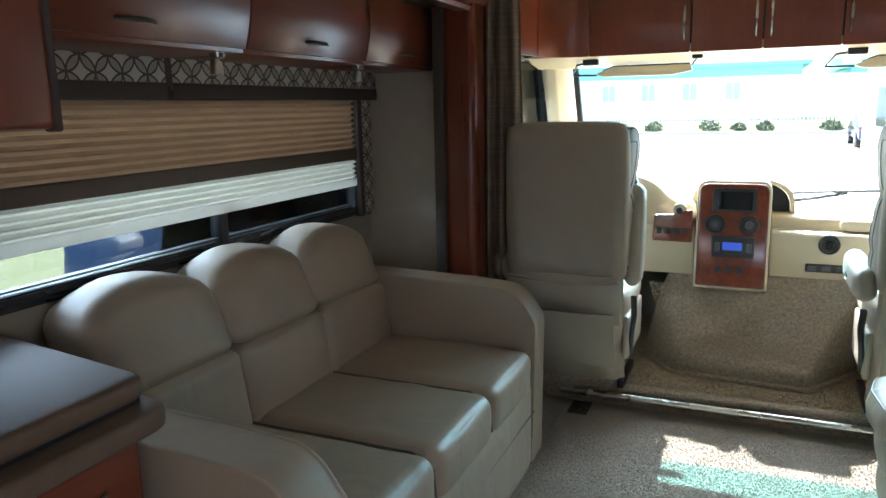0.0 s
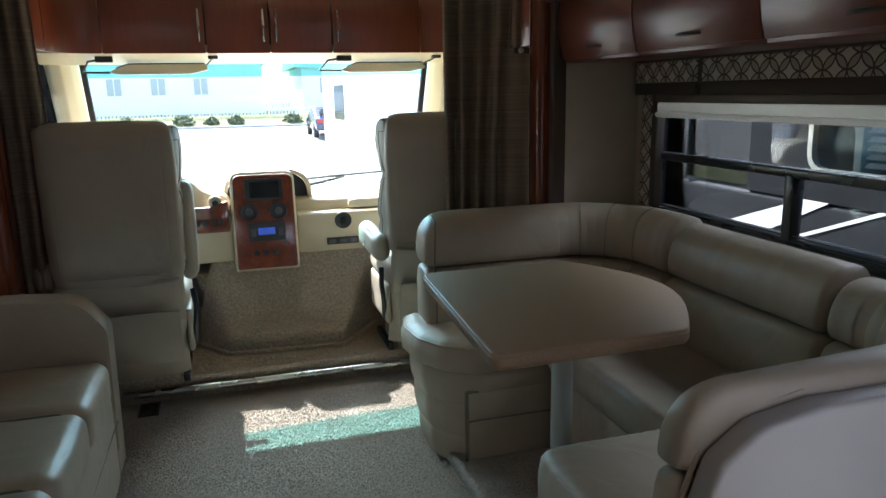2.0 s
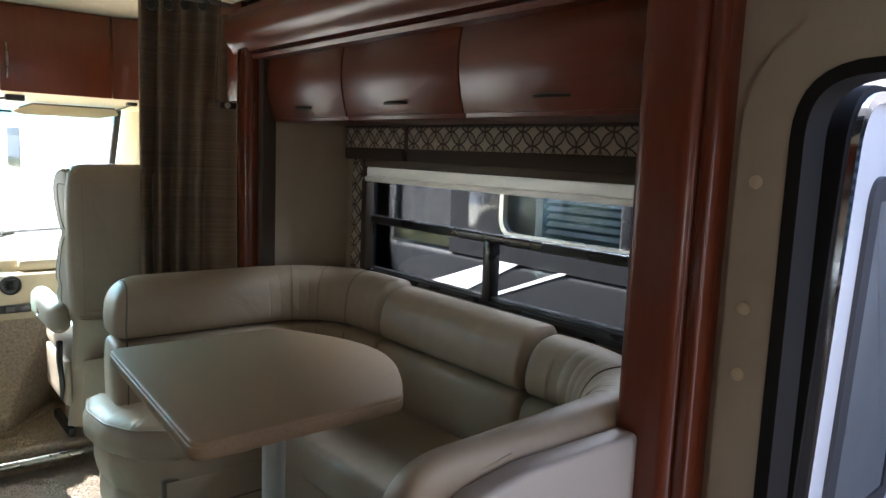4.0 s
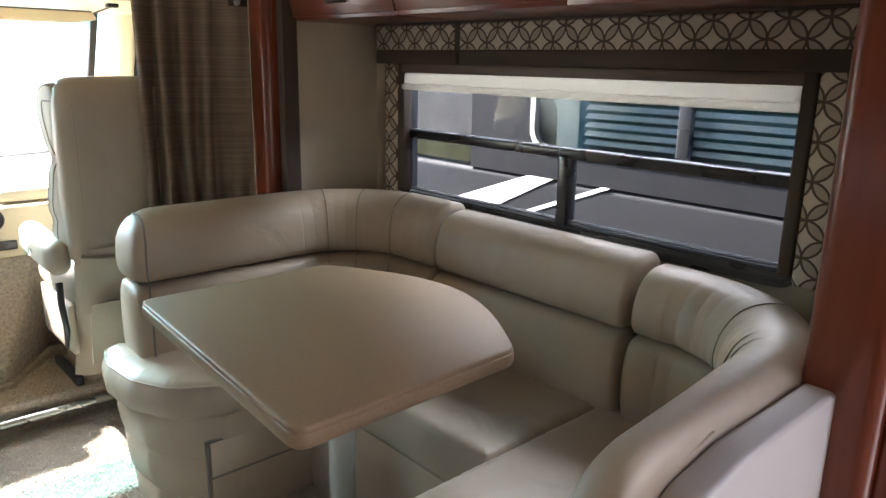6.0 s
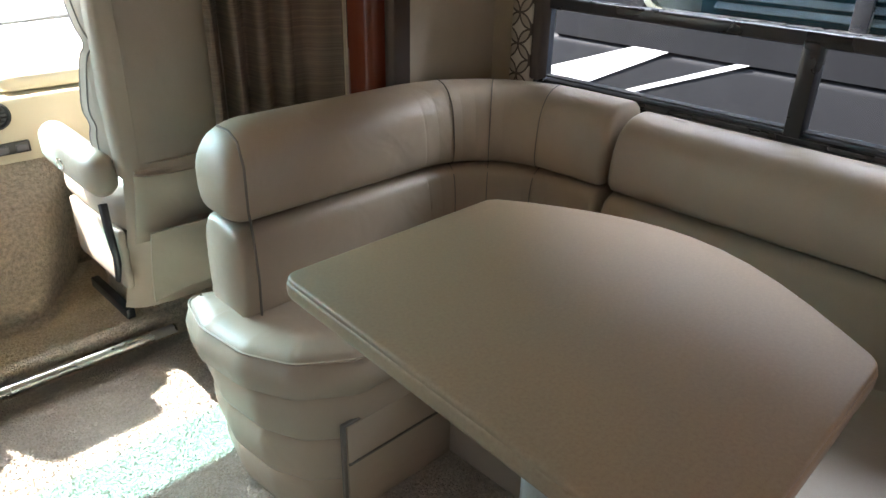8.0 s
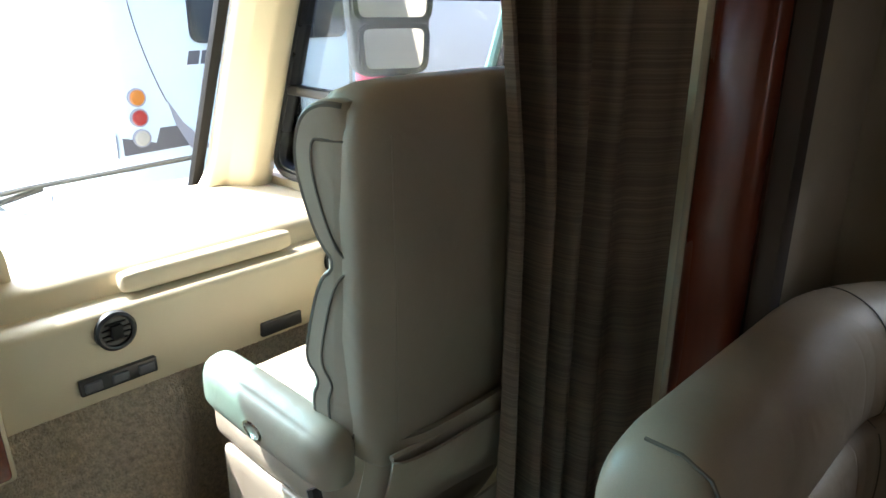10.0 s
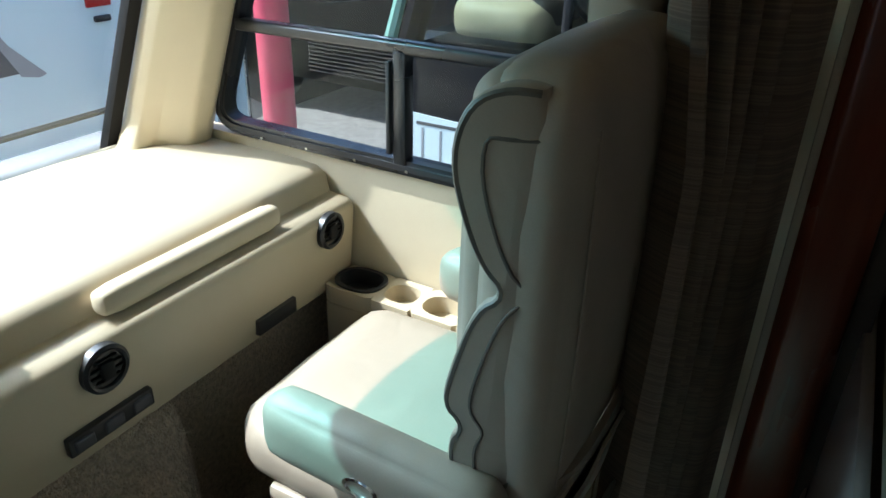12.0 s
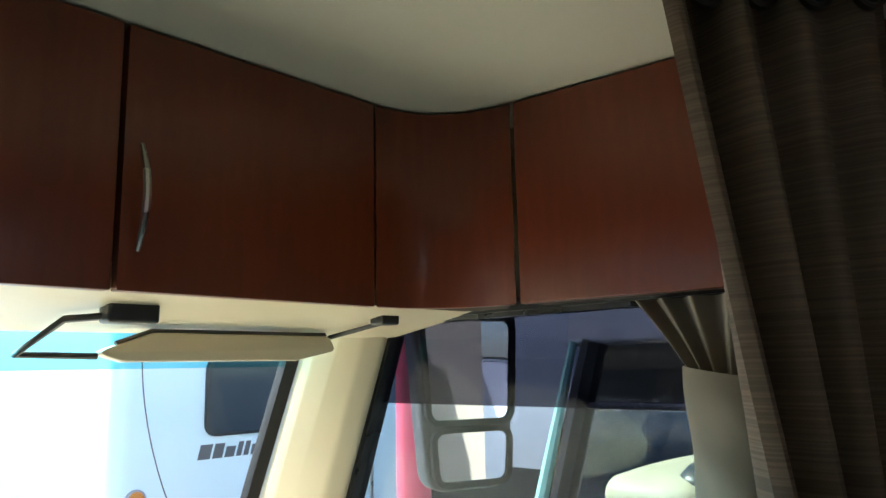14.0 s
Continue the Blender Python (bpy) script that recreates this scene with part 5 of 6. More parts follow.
for k in (0.24, 0.53, 0.86):
    seam(f0 + CL * k, UPPER, 0.032)
for k in (0.24, 0.53, 0.86):
    seam(f0 + CL * k, LOWER)
for k in (0.48,):
    seam(f0 + CL + LEN_SIDE + CL * k, UPPER, -0.008)
for k in (0.43, 0.60):
    seam(f0 + CL + LEN_SIDE + CL * k, LOWER)
# rounded end panels of the back at the aisle
part("back_end", b_box(0.48, 0.56, OYF - 0.16, OYF - 0.005, 0.10, 0.56, 0.02, 4), LEATHER, booth, angle=60)
end = [(OYF - q[0], q[1] + (0.032 if q[1] > 0.8 else 0.0)) for q in ((0.20, 0.50), (0.208, 0.63), (0.20, 0.74), (0.19, 0.80), (0.175, 0.86), (0.14, 0.905), (0.10, 0.92), (0.05, 0.92))]
part("end_piping", b_tube([(0.505 + 0.02 * max(0.0, (p[1] - 0.85) / 0.1), p[0] - 0.007, p[1] + 0.004 * (p[1] > 0.93)) for p in end], 0.003, 6), PIPING, booth, "piped seam near the aisle end")
part("back_shell", b_box(0.57, OX - 0.12, OYF - 0.012, OYF + 0.012, 0.06, 0.80, 0.008), VINYL, booth, "pale vinyl outer shell")
shell = round_poly([(0.478, 0.06), (0.478, 0.72), (0.51, 0.815), (0.59, 0.872), (0.72, 0.892), (1.075, 0.89), (1.075, 0.06)], [0, 0.06, 0.06, 0.08, 0.08, 0, 0], 6)
part("back_shell", b_prism(shell, "y", OYB - 0.052, OYB + 0.006, 0.012, 3), VINYL, booth, "pale vinyl outer shell", angle=60)
part("shell_welt", b_tube([(p[0], OYB + 0.012, p[1] + 0.004) for p in shell if p[1] > 0.1 and p[0] < 1.07], 0.006, 6), LEATHER, booth)


def bench(poly, z0, z1, r, name):
    return part(name, b_prism(round_poly(poly, r), "z", z0, z1, 0.035, 4), LEATHER, booth, angle=60)


def pillow(poly, r, z0, z1, name, dome=0.008, gather=1.0, tight=1.0):
    """A seat cushion over an outline, its top slightly domed and edges rolled."""
    pts = chaikin(round_poly(poly, r, 6), 2)
    pts = [tuple(q) for q in dense(pts + pts[:1], 0.012)[:-1]]
    cx, cy = sum(p[0] for p in pts) / len(pts), sum(p[1] for p in pts) / len(pts)
    bm = bmesh.new()
    rows = []
    steps = [(0.03, z0), (0.0, z0 + 0.02), (-0.004, (z0 + z1) / 2), (0.0, z1 - 0.05), (0.012, z1 - 0.018), (0.035, z1 - 0.003), (0.07, z1 + 0.003)]
    for d, z in [(a * tight, b) for a, b in steps]:
        rows.append([bm.verts.new((p[0], p[1], z + (0.003 * noise.noise(Vector((p[0] * 7, p[1] * 7, z * 5))) + 0.0035 * gather * noise.noise(Vector((p[0] * 55, p[1] * 55, 0))) * (0.0 < d < 0.09)))) for p in inset(pts, d)])
    base = inset(pts, 0.07 * tight)
    for f in (0.96, 0.88, 0.76, 0.6, 0.4, 0.2):
        rows.append([bm.verts.new((cx + (p[0] - cx) * f, cy + (p[1] - cy) * f, z1 + 0.003 + dome * (1 - f * f) + 0.0035 * noise.noise(Vector((p[0] * f * 9, p[1] * f * 9, 2.0))))) for p in base])
    n = len(pts)
    for A, B in zip(rows, rows[1:]):
        for j in range(n):
            bm.faces.new((A[j], A[(j + 1) % n], B[(j + 1) % n], B[j]))
    mid = bm.verts.new((cx, cy, z1 + 0.003 + dome))
    for j in range(n):
        bm.faces.new((rows[-1][j], rows[-1][(j + 1) % n], mid))
    bm.faces.new(rows[0])
    bmesh.ops.recalc_face_normals(bm, faces=bm.faces)
    ob = part(name, bm, LEATHER, booth, angle=70)
    seam = inset(pts, 0.010)
    part("welt", b_tube([(p[0], p[1], z1 - 0.018) for p in seam + seam[:1]], 0.0035, 6), LEATHER, ob)
    return ob


pillow([(0.42, 4.60), (0.38, 4.42), (0.395, 4.26), (0.455, 4.14), (0.58, 4.06), (1.40, 4.06), (1.40, 4.45), (0.60, 4.50)], [0.08, 0.10, 0.10, 0.10, 0.10, 0.09, 0.09, 0.1], 0.405, 0.53, "far_seat")
pillow([(0.86, 3.275), (1.42, 3.275), (1.42, 4.075), (0.86, 4.075)], [0.03, 0.02, 0.02, 0.03], 0.40, 0.53, "window_seat", tight=0.35)
pillow([(0.455, 2.80), (1.42, 2.80), (1.42, 3.29), (0.455, 3.29)], [0.05, 0.03, 0.03, 0.07], 0.38, 0.53, "near_seat", tight=0.5)
# bellied bases
base = round_poly([(0.46, 4.58), (0.42, 4.42), (0.432, 4.27), (0.48, 4.165), (0.585, 4.088), (1.28, 4.09), (1.28, 4.55)], [0.05, 0.1, 0.1, 0.1, 0.08, 0.02, 0.02], 6)
base = [tuple(q) for q in dense(chaikin(base, 2) + chaikin(base, 2)[:1], 0.02)[:-1]]
for z0, z1, d0, d1 in ((0.27, 0.41, 0.012, -0.004), (0.13, 0.27, 0.028, 0.012), (0.0, 0.13, 0.05, 0.028)):
    bm = bmesh.new()
    rows = [[bm.verts.new((p[0], p[1], z0 + (z1 - z0) * f)) for p in inset(base, d0 + (d1 - d0) * f - 0.014 * math.sin(math.pi * f) ** 0.6)] for f in (0, 0.06, 0.18, 0.35, 0.5, 0.65, 0.82, 0.94, 1)]
    for A, B in zip(rows, rows[1:]):
        for j in range(len(A)):
            bm.faces.new((A[j], A[(j + 1) % len(A)], B[(j + 1) % len(A)], B[j]))
    bmesh.ops.recalc_face_normals(bm, faces=bm.faces)
    part("base_panel", bm, LEATHER, booth, angle=60)
part("drawer", b_box(0.548, 1.27, 4.078, 4.10, 0.06, 0.335, 0.006), LEATHER, booth, "leather covered drawer front")
part("drawer_gap", join(b_box(0.536, 0.546, 4.081, 4.09, 0.055, 0.34, 0), b_box(0.536, 1.27, 4.081, 4.09, 0.335, 0.343, 0)), PIPING, booth)
part("drawer_seam", b_box(0.548, 1.27, 4.073, 4.08, 0.222, 0.227, 0.001), PIPING, booth)
part("base_panel", b_box(0.885, 1.30, 3.28, 4.09, 0.06, 0.40, 0.012, 3), LEATHER, booth)
part("base_panel", b_prism(round_poly([(0.50, 2.70), (1.28, 2.70), (1.28, 3.27), (0.50, 3.27)], [0.03, 0.01, 0.01, 0.05]), "z", 0.06, 0.385, 0.01, 3), LEATHER, booth, angle=60)


def dinette_table():
    t = thing("dinette_table", (0.73, 3.67, 0.06), "tan laminate dinette table with a curved end on a silver post", "table")
    outline = [(0.303, 3.163), (0.835, 3.178)] + [(0.835 + 0.045 * i / 12 + 0.165 * math.sin(math.pi * i / 12), 3.178 + 0.787 * i / 12) for i in range(1, 12)] + [(0.875, 3.968), (0.352, 3.968)]
    pts = round_poly(outline, [0.035, 0.05] + [0.02] * 11 + [0.05, 0.03], 5)
    part("top", b_prism(pts, "z", 0.806, 0.847, 0.005, 3), LAMINATE, t, angle=60)
    part("edge_band", b_prism(inset(pts, -0.003), "z", 0.812, 0.838, 0.005, 3), LAMINATE, t, angle=60)
    part("post", b_tube([(0.73, 3.67, 0.07), (0.73, 3.67, 0.80)], 0.034, 28), SILVER, t, "silver painted steel post")
    part("collar", b_lathe([(0.045, 0.0), (0.044, 0.025), (0.036, 0.03)], Matrix.Translation((0.73, 3.67, 0.125)), 28), STEEL, t)
    part("foot", b_lathe([(0.105, 0.0), (0.105, 0.006), (0.08, 0.022), (0.055, 0.05), (0.046, 0.07)], Matrix.Translation((0.73, 3.67, 0.06)), 36), STEEL, t, "flared steel foot")
    part("top_plate", b_lathe([(0.08, 0), (0.08, 0.01), (0.04, 0.01)], Matrix.Translation((0.73, 3.67, 0.795)), 24), BLACK, t)
    return t


dinette_table()

# ---- kitchen end: counter and tall cupboard ----
kc = thing("kitchen_counter", (-1.35, 2.4, 0), "cherry kitchen counter with a rounded laminate top", "counter")
part("cabinet", b_box(LX + 0.003, -1.07, 1.2, 2.88, 0.0, 0.85, 0.01), CHERRY, kc)
part("drawer", b_box(-1.075, -1.055, 2.30, 2.86, 0.62, 0.80, 0.006), CHERRY_H, kc)
part("handle", bow_handle((-1.055, 2.72, 0.735), (0, 1, 0), 0.12, (1, 0, 0)), STEEL, kc)
part("lower_top", b_prism(round_poly([(LX + 0.004, 1.2), (-1.02, 1.2), (-1.02, 2.93), (LX + 0.004, 2.98)], [0, 0, 0.06, 0]), "z", 0.815, 0.862, 0.012, 3), COUNTER, kc, angle=60)
part("cover_top", b_prism(round_poly([(LX + 0.004, 1.2), (-1.06, 1.2), (-1.06, 2.91), (LX + 0.004, 3.0)], [0, 0, 0.05, 0]), "z", 0.875, 0.92, 0.014, 3), COUNTER, kc, "hinged laminate cover", angle=60)
part("cover_gap", b_box(LX + 0.01, -1.08, 1.2, 2.90, 0.86, 0.876, 0), BLACK, kc)
uc = thing("upper_cupboard", (-1.3, 2.3, 1.40), "dark cherry kitchen wall cupboard", "cupboard")
part("body", b_box(LX + 0.003, -1.03, 1.2, 2.72, 1.41, 1.84, 0.008), CHERRY, uc)
part("door", b_box(-1.032, -1.005, 1.9, 2.735, 1.40, 1.84, 0.012, 3), CHERRY, uc)
part("edge_strip", b_box(-1.034, -1.00, 2.728, 2.74, 1.395, 1.84, 0.005), BORDER, uc)

# spot lamps under the sofa cupboards
for y in (3.52, 4.28):
    la = thing("reading_lamp", (-1.36, y, 1.58), "small steel swivel reading lamp under a cupboard", "lamp", "reading lamps")
    part("base", b_lathe([(0.022, 0), (0.022, -0.012), (0.01, -0.016)], Matrix.Translation((-1.345, y, 1.578)), 18), STEEL, la)
    part("head", b_lathe([(0.012, 0.0), (0.017, -0.012), (0.018, -0.04), (0.015, -0.042)], Matrix.Translation((-1.345, y - 0.006, 1.562)), 18), STEEL, la)

# ---- entrance door ----
fr = round_poly([(1.55, -0.35), (2.40, -0.35), (2.40, 1.63), (1.55, 1.63)], [0.02, 0.02, 0.13, 0.13], 8)
fixed("door_frame", b_ring(inset(fr, -0.10), inset(fr, -0.0), "x", 1.105, 1.123), WALLPAPER, "beige moulded plastic entrance door frame with screw caps", "door frame")
fixed("door_seal", b_ring(inset(fr, -0.004), inset(fr, 0.022), "x", 1.10, 1.185), DARKGAP, "black rubber seal round the entrance", "door seal")
for y, z in ((2.46, 1.05), (2.46, 1.18), (2.46, 1.42), (2.46, 0.55), (2.22, 1.69), (1.9, 1.69)):
    solo("screw_cap", b_lathe([(0.013, 0), (0.012, 0.006), (0.006, 0.008)], Matrix.Translation((1.105, y, z)) @ Matrix.Rotation(radians(-90), 4, "Y"), 14), CREAMWALL, "small beige plastic screw cap on the door frame", "screw cap", group="door frame screw caps")


def entrance_door():
    d = thing("door_1", (1.22, 2.38, -0.3), "grey entrance door standing open with a frosted window", "door", kind="structure")
    m = Matrix.Translation((1.187, 2.375, 0.55)) @ Matrix.Rotation(radians(3.3), 4, "Z") @ Matrix.Rotation(radians(2.0), 4, "X") @ Matrix.Translation((0, 0, -0.55))
    pts = round_poly([(0.02, -0.35), (0.76, -0.35), (0.76, 1.60), (0.02, 1.60)], [0.02, 0.02, 0.12, 0.12], 8)

    def put(name, bm, material, label=""):
        bmesh.ops.transform(bm, matrix=m, verts=bm.verts)
        return part(name, bm, material, d, label, angle=60)
    put("leaf", b_prism(inset(pts, 0.02), "y", 0.0, 0.035), DOORGREY)
    put("rim", b_ring(pts, inset(pts, 0.022), "y", -0.012, 0.04), CHROME, "bright aluminium rim")
    put("outer_seal", b_ring(inset(pts, -0.012), inset(pts, 0.0), "y", 0.005, 0.05), DARKGAP)
    w = round_poly([(0.16, 0.62), (0.62, 0.62), (0.62, 1.44), (0.16, 1.44)], 0.06)
    put("window_frame", b_ring(w, inset(w, 0.05), "y", -0.010, 0.004), DARKGREY, "dark grey rounded window frame")
    put("pane", b_prism(inset(w, 0.05), "y", -0.004, -0.001), FROST, "frosted pane")
    put("lower_panel", b_box(0.08, 0.70, -0.006, 0.0, -0.25, 0.50, 0.004), VINYL)
    put("latch_box", b_box(0.66, 0.74, -0.03, 0.0, 0.42, 0.62, 0.01), SILVER)
    put("latch", b_box(0.675, 0.71, -0.045, -0.03, 0.47, 0.53, 0.006), BLACK)
    return d


entrance_door()


# ---- outside ----
GZ = -1.05
ASPHALT = mat("asphalt", (0.07, 0.07, 0.073), (0.055, 0.055, 0.057), rough=0.95, scale=0.6, fine=14, bump=0, spec=0.2)
CONCRETE = mat("pale_concrete", (0.46, 0.44, 0.40), (0.38, 0.36, 0.33), rough=0.9, scale=0.8, fine=40, bump=0.4, dist=0.006)
GRAVEL = mat("gravel", (0.42, 0.40, 0.36), (0.20, 0.19, 0.17), rough=0.95, scale=18, fine=60, bump=1, dist=0.02)
GRASS = mat("dry_grass", (0.22, 0.25, 0.07), (0.30, 0.27, 0.15), rough=0.95, scale=6, fine=80, bump=1, dist=0.02)
LEAF = mat("leaves", (0.12, 0.15, 0.07), (0.08, 0.105, 0.05), rough=0.7, scale=8, fine=60, bump=0.2)
RVWHITE = mat("white_gelcoat", (0.76, 0.91, 0.93), (0.73, 0.88, 0.90), rough=0.22, scale=2, fine=30, bump=0.02, coat=0.4)
RVGREY = mat("grey_rv_paint", (0.012, 0.0122, 0.0135), (0.010, 0.0102, 0.011), rough=0.6, scale=2, fine=30, bump=0, spec=0.12)
RVSILVER = mat("silver_rv_paint", (0.36, 0.37, 0.39), (0.32, 0.33, 0.35), rough=0.25, scale=2, fine=30, bump=0.02, coat=0.6)
DECAL = mat("dark_grey_decal", (0.12, 0.125, 0.13), rough=0.35, bump=0)
DECALPALE = mat("pale_grey_decal", (0.38, 0.40, 0.42), rough=0.35, bump=0)
PAINTWHITE = mat("white_paint", (0.78, 0.78, 0.75), (0.72, 0.72, 0.69), rough=0.6, scale=3, fine=60, bump=0.1)
ROOF = mat("grey_shingles", (0.58, 0.58, 0.57), (0.50, 0.50, 0.49), rough=0.9, scale=5, fine=20, bump=0.6, dist=0.01)
SIDING = mat("pale_blue_siding", (0.82, 0.84, 0.82), (0.78, 0.80, 0.78), rough=0.7, scale=2, fine=30, bump=0.1)
DARKWIN = mat("dark_window_glass", (0.03, 0.04, 0.05), rough=0.06, bump=0, spec=0.8)
AMBER = mat("amber_lens", (0.75, 0.25, 0.03), rough=0.2, bump=0)
RED = mat("red_lens", (0.50, 0.03, 0.025), rough=0.2, bump=0)
CLEARLENS = mat("clear_lens", (0.55, 0.52, 0.40), rough=0.2, bump=0)
REDPAINT = mat("red_painted_steel", (0.75, 0.10, 0.16), (0.68, 0.08, 0.13), rough=0.45, bump=0.05)
TYRE = mat("tyre_rubber", (0.02, 0.02, 0.02), rough=0.8)
CARBLUE = mat("dark_blue_car_paint", (0.02, 0.035, 0.10), rough=0.15, coat=0.8, bump=0)
TARP = mat("blue_cloth", (0.075, 0.125, 0.215), (0.06, 0.10, 0.175), rough=0.6, scale=3, fine=60, bump=0.2)
BLINDMAT = mat("aluminium_blind", (0.42, 0.46, 0.46), (0.36, 0.40, 0.40), rough=0.4)
PANEWIN = mat("pale_curtained_window", (0.36, 0.43, 0.43), rough=0.1, bump=0, spec=0.8)
TEAL = mat("teal_cloth", (0.02, 0.12, 0.15), rough=0.7)

fixed("ground", b_box(-300, 300, -300, 300, GZ - 0.2, GZ, 0), ASPHALT, "grey asphalt lot reaching to the horizon", "ground")
fixed("pavement_front", b_box(-40, 4.6, 7.4, 24, GZ, GZ + 0.006, 0), CONCRETE, "bright sunlit concrete apron", "pavement")
fixed("pavement_rise", b_prism([(20, GZ - 0.02), (44, -0.30), (44, GZ - 0.1)], "x", -40, 30), CONCRETE, "bright concrete drive that rises to a kerb", "pavement", smooth=False)
fixed("ground_verge", b_prism([(44.3, GZ - 0.1), (44.3, -0.2), (46.6, 0.28), (52, 0.34), (70, 0.34), (70, GZ - 0.1)], "x", -60, 60), GRASS, "dry grass verge by a white fence", "verge")
fixed("kerb", b_box(-60, 60, 44.0, 44.3, GZ, -0.17, 0.02), CONCRETE, "pale concrete kerb", "kerb")
fixed("ground_gravel", b_box(4.6, 9, 8.0, 10.6, GZ + 0.002, GZ + 0.02, 0), GRAVEL, "strip of pale gravel between parked coaches", "gravel")
fixed("ground_grass_left", b_box(-14, -6, 6, 30, GZ, GZ + 0.02, 0), GRASS, "patchy dry grass beside the lot", "grass")

# white fence of pickets
fence = thing("picket_fence", (0, 47, 0.30), "long white picket fence before a house", "fence")
for z in (0.52, 1.22):
    part("fence_rail", b_box(-22, 16, 47.02, 47.06, z, z + 0.09, 0), PAINTWHITE, fence)
me = bpy.data.meshes.new("picket")
tmp = b_prism([(-0.05, 0.0), (0.05, 0.0), (0.05, 1.2), (0.0, 1.27), (-0.05, 1.2)], "y", 0, 0.025)
tmp.to_mesh(me)
tmp.free()
me.materials.append(PAINTWHITE)
for i in range(190):
    o = new("picket", me)
    o.parent = fence
    o.location = (-22 + 0.2 * i, 0.0, 0.0)


def house(x0, x1, y0, y1, wall_h, roof_h):
    h = thing("house", ((x0 + x1) / 2, (y0 + y1) / 2, GZ), "pale one-storey house with a grey gabled roof", "house")
    part("wall", b_box(x0, x1, y0, y1, GZ, GZ + wall_h, 0), SIDING, h, smooth=False)
    boards = [b_box(x0, x1, y0 - 0.02, y0, GZ + 0.2 * i, GZ + 0.2 * i + 0.012, 0) for i in range(int(wall_h / 0.2))]
    part("siding_boards", join(*boards), SIDING, h, smooth=False)
    part("roof", b_prism([(y0 - 0.5, GZ + wall_h), (y1 + 0.5, GZ + wall_h), ((y0 + y1) / 2, GZ + wall_h + roof_h)], "x", x0 - 0.5, x1 + 0.5), ROOF, h, smooth=False)
    part("fascia", b_box(x0 - 0.5, x1 + 0.5, y0 - 0.55, y0 - 0.5, GZ + wall_h - 0.05, GZ + wall_h + 0.2, 0), PAINTWHITE, h)
    for wx in [x0 + 1.2 + 2.6 * i for i in range(int((x1 - x0 - 1.5) / 2.6))]:
        w = part("window", b_box(wx, wx + 1.0, y0 - 0.04, y0 + 0.02, GZ + 2.55, GZ + 3.75, 0), PAINTWHITE, h)
        part("pane", b_box(wx + 0.08, wx + 0.47, y0 - 0.05, y0 - 0.03, GZ + 2.63, GZ + 3.67, 0), PANEWIN, w)
        part("pane", b_box(wx + 0.53, wx + 0.92, y0 - 0.05, y0 - 0.03, GZ + 2.63, GZ + 3.67, 0), PANEWIN, w)
    return h


house(-24, 2.4, 52, 62, 4.7, 2.6)
house(5.2, 24, 54, 64, 4.4, 2.4)


def bush(x, y, r):
    bm = bmesh.new()
    rng = random.Random(int(x * 100 + y))
    for i in range(260):
        d = Vector((rng.gauss(0, 1), rng.gauss(0, 1), abs(rng.gauss(0, 1)))).normalized() * r * rng.uniform(0.55, 1.05)
        p = Vector((x, y, -0.1)) + Vector((d.x, d.y, d.z * 0.9))
        a, b = Vector((rng.uniform(-1, 1), rng.uniform(-1, 1), rng.uniform(-1, 1))).normalized() * 0.09, Vector((rng.uniform(-1, 1), rng.uniform(-1, 1), rng.uniform(-1, 1))).normalized() * 0.09
        bm.faces.new([bm.verts.new(q) for q in (p - a, p + b, p + a, p - b)])
    b = thing("bush", (x, y, -0.1), "small round green bush by the fence", "bush", "bushes along the fence")
    part("leaves", bm, LEAF, b, smooth=False)
    part("stem", b_tube([(x, y, -0.2), (x + 0.03, y, -0.1 + r * 0.6)], 0.025, 6), TYRE, b)


for i, (x, r) in enumerate(((-9, 0.45), (-7, 0.38), (-4.4, 0.5), (-2.6, 0.42), (-0.6, 0.5), (1.3, 0.4), (3.4, 0.45), (-11.5, 0.5), (-5.7, 0.4), (0.4, 0.35))):
    bush(x * 1.5 - 1.5, 45.0, r * 1.25)


def car(x, y, GZ):
    """A small dark saloon seen end on."""
    c = thing("parked_car", (x, y, GZ), "dark blue parked car beyond the lot", "car")
    prof = round_poly([(-2.1, 0.35), (2.1, 0.35), (2.15, 0.8), (1.3, 0.95), (0.7, 1.42), (-0.8, 1.42), (-1.6, 0.98), (-2.15, 0.9)], 0.12)
    part("body", b_prism([(y + p[0], GZ + p[1]) for p in prof], "x", x - 0.85, x + 0.85, 0.12, 3), CARBLUE, c, angle=60)
    part("rear_window", b_box(x - 0.6, x + 0.6, y - 1.42, y - 1.36, GZ + 1.02, GZ + 1.3, 0.01), DARKWIN, c)
    for k in (-1, 1):
        part("tail_light", b_box(x + k * 0.65 - 0.15, x + k * 0.65 + 0.15, y - 2.17, y - 2.1, GZ + 0.72, GZ + 0.86, 0.02), RED, c)
        for dy in (-1.3, 1.3):
            part("wheel", b_lathe([(0.32, -0.1), (0.32, 0.1), (0.2, 0.11)], Matrix.Translation((x + k * 0.78, y + dy, GZ + 0.32)) @ Matrix.Rotation(radians(90), 4, "Y"), 18), TYRE, c)
    return c


car(4.6, 37.0, -0.52)


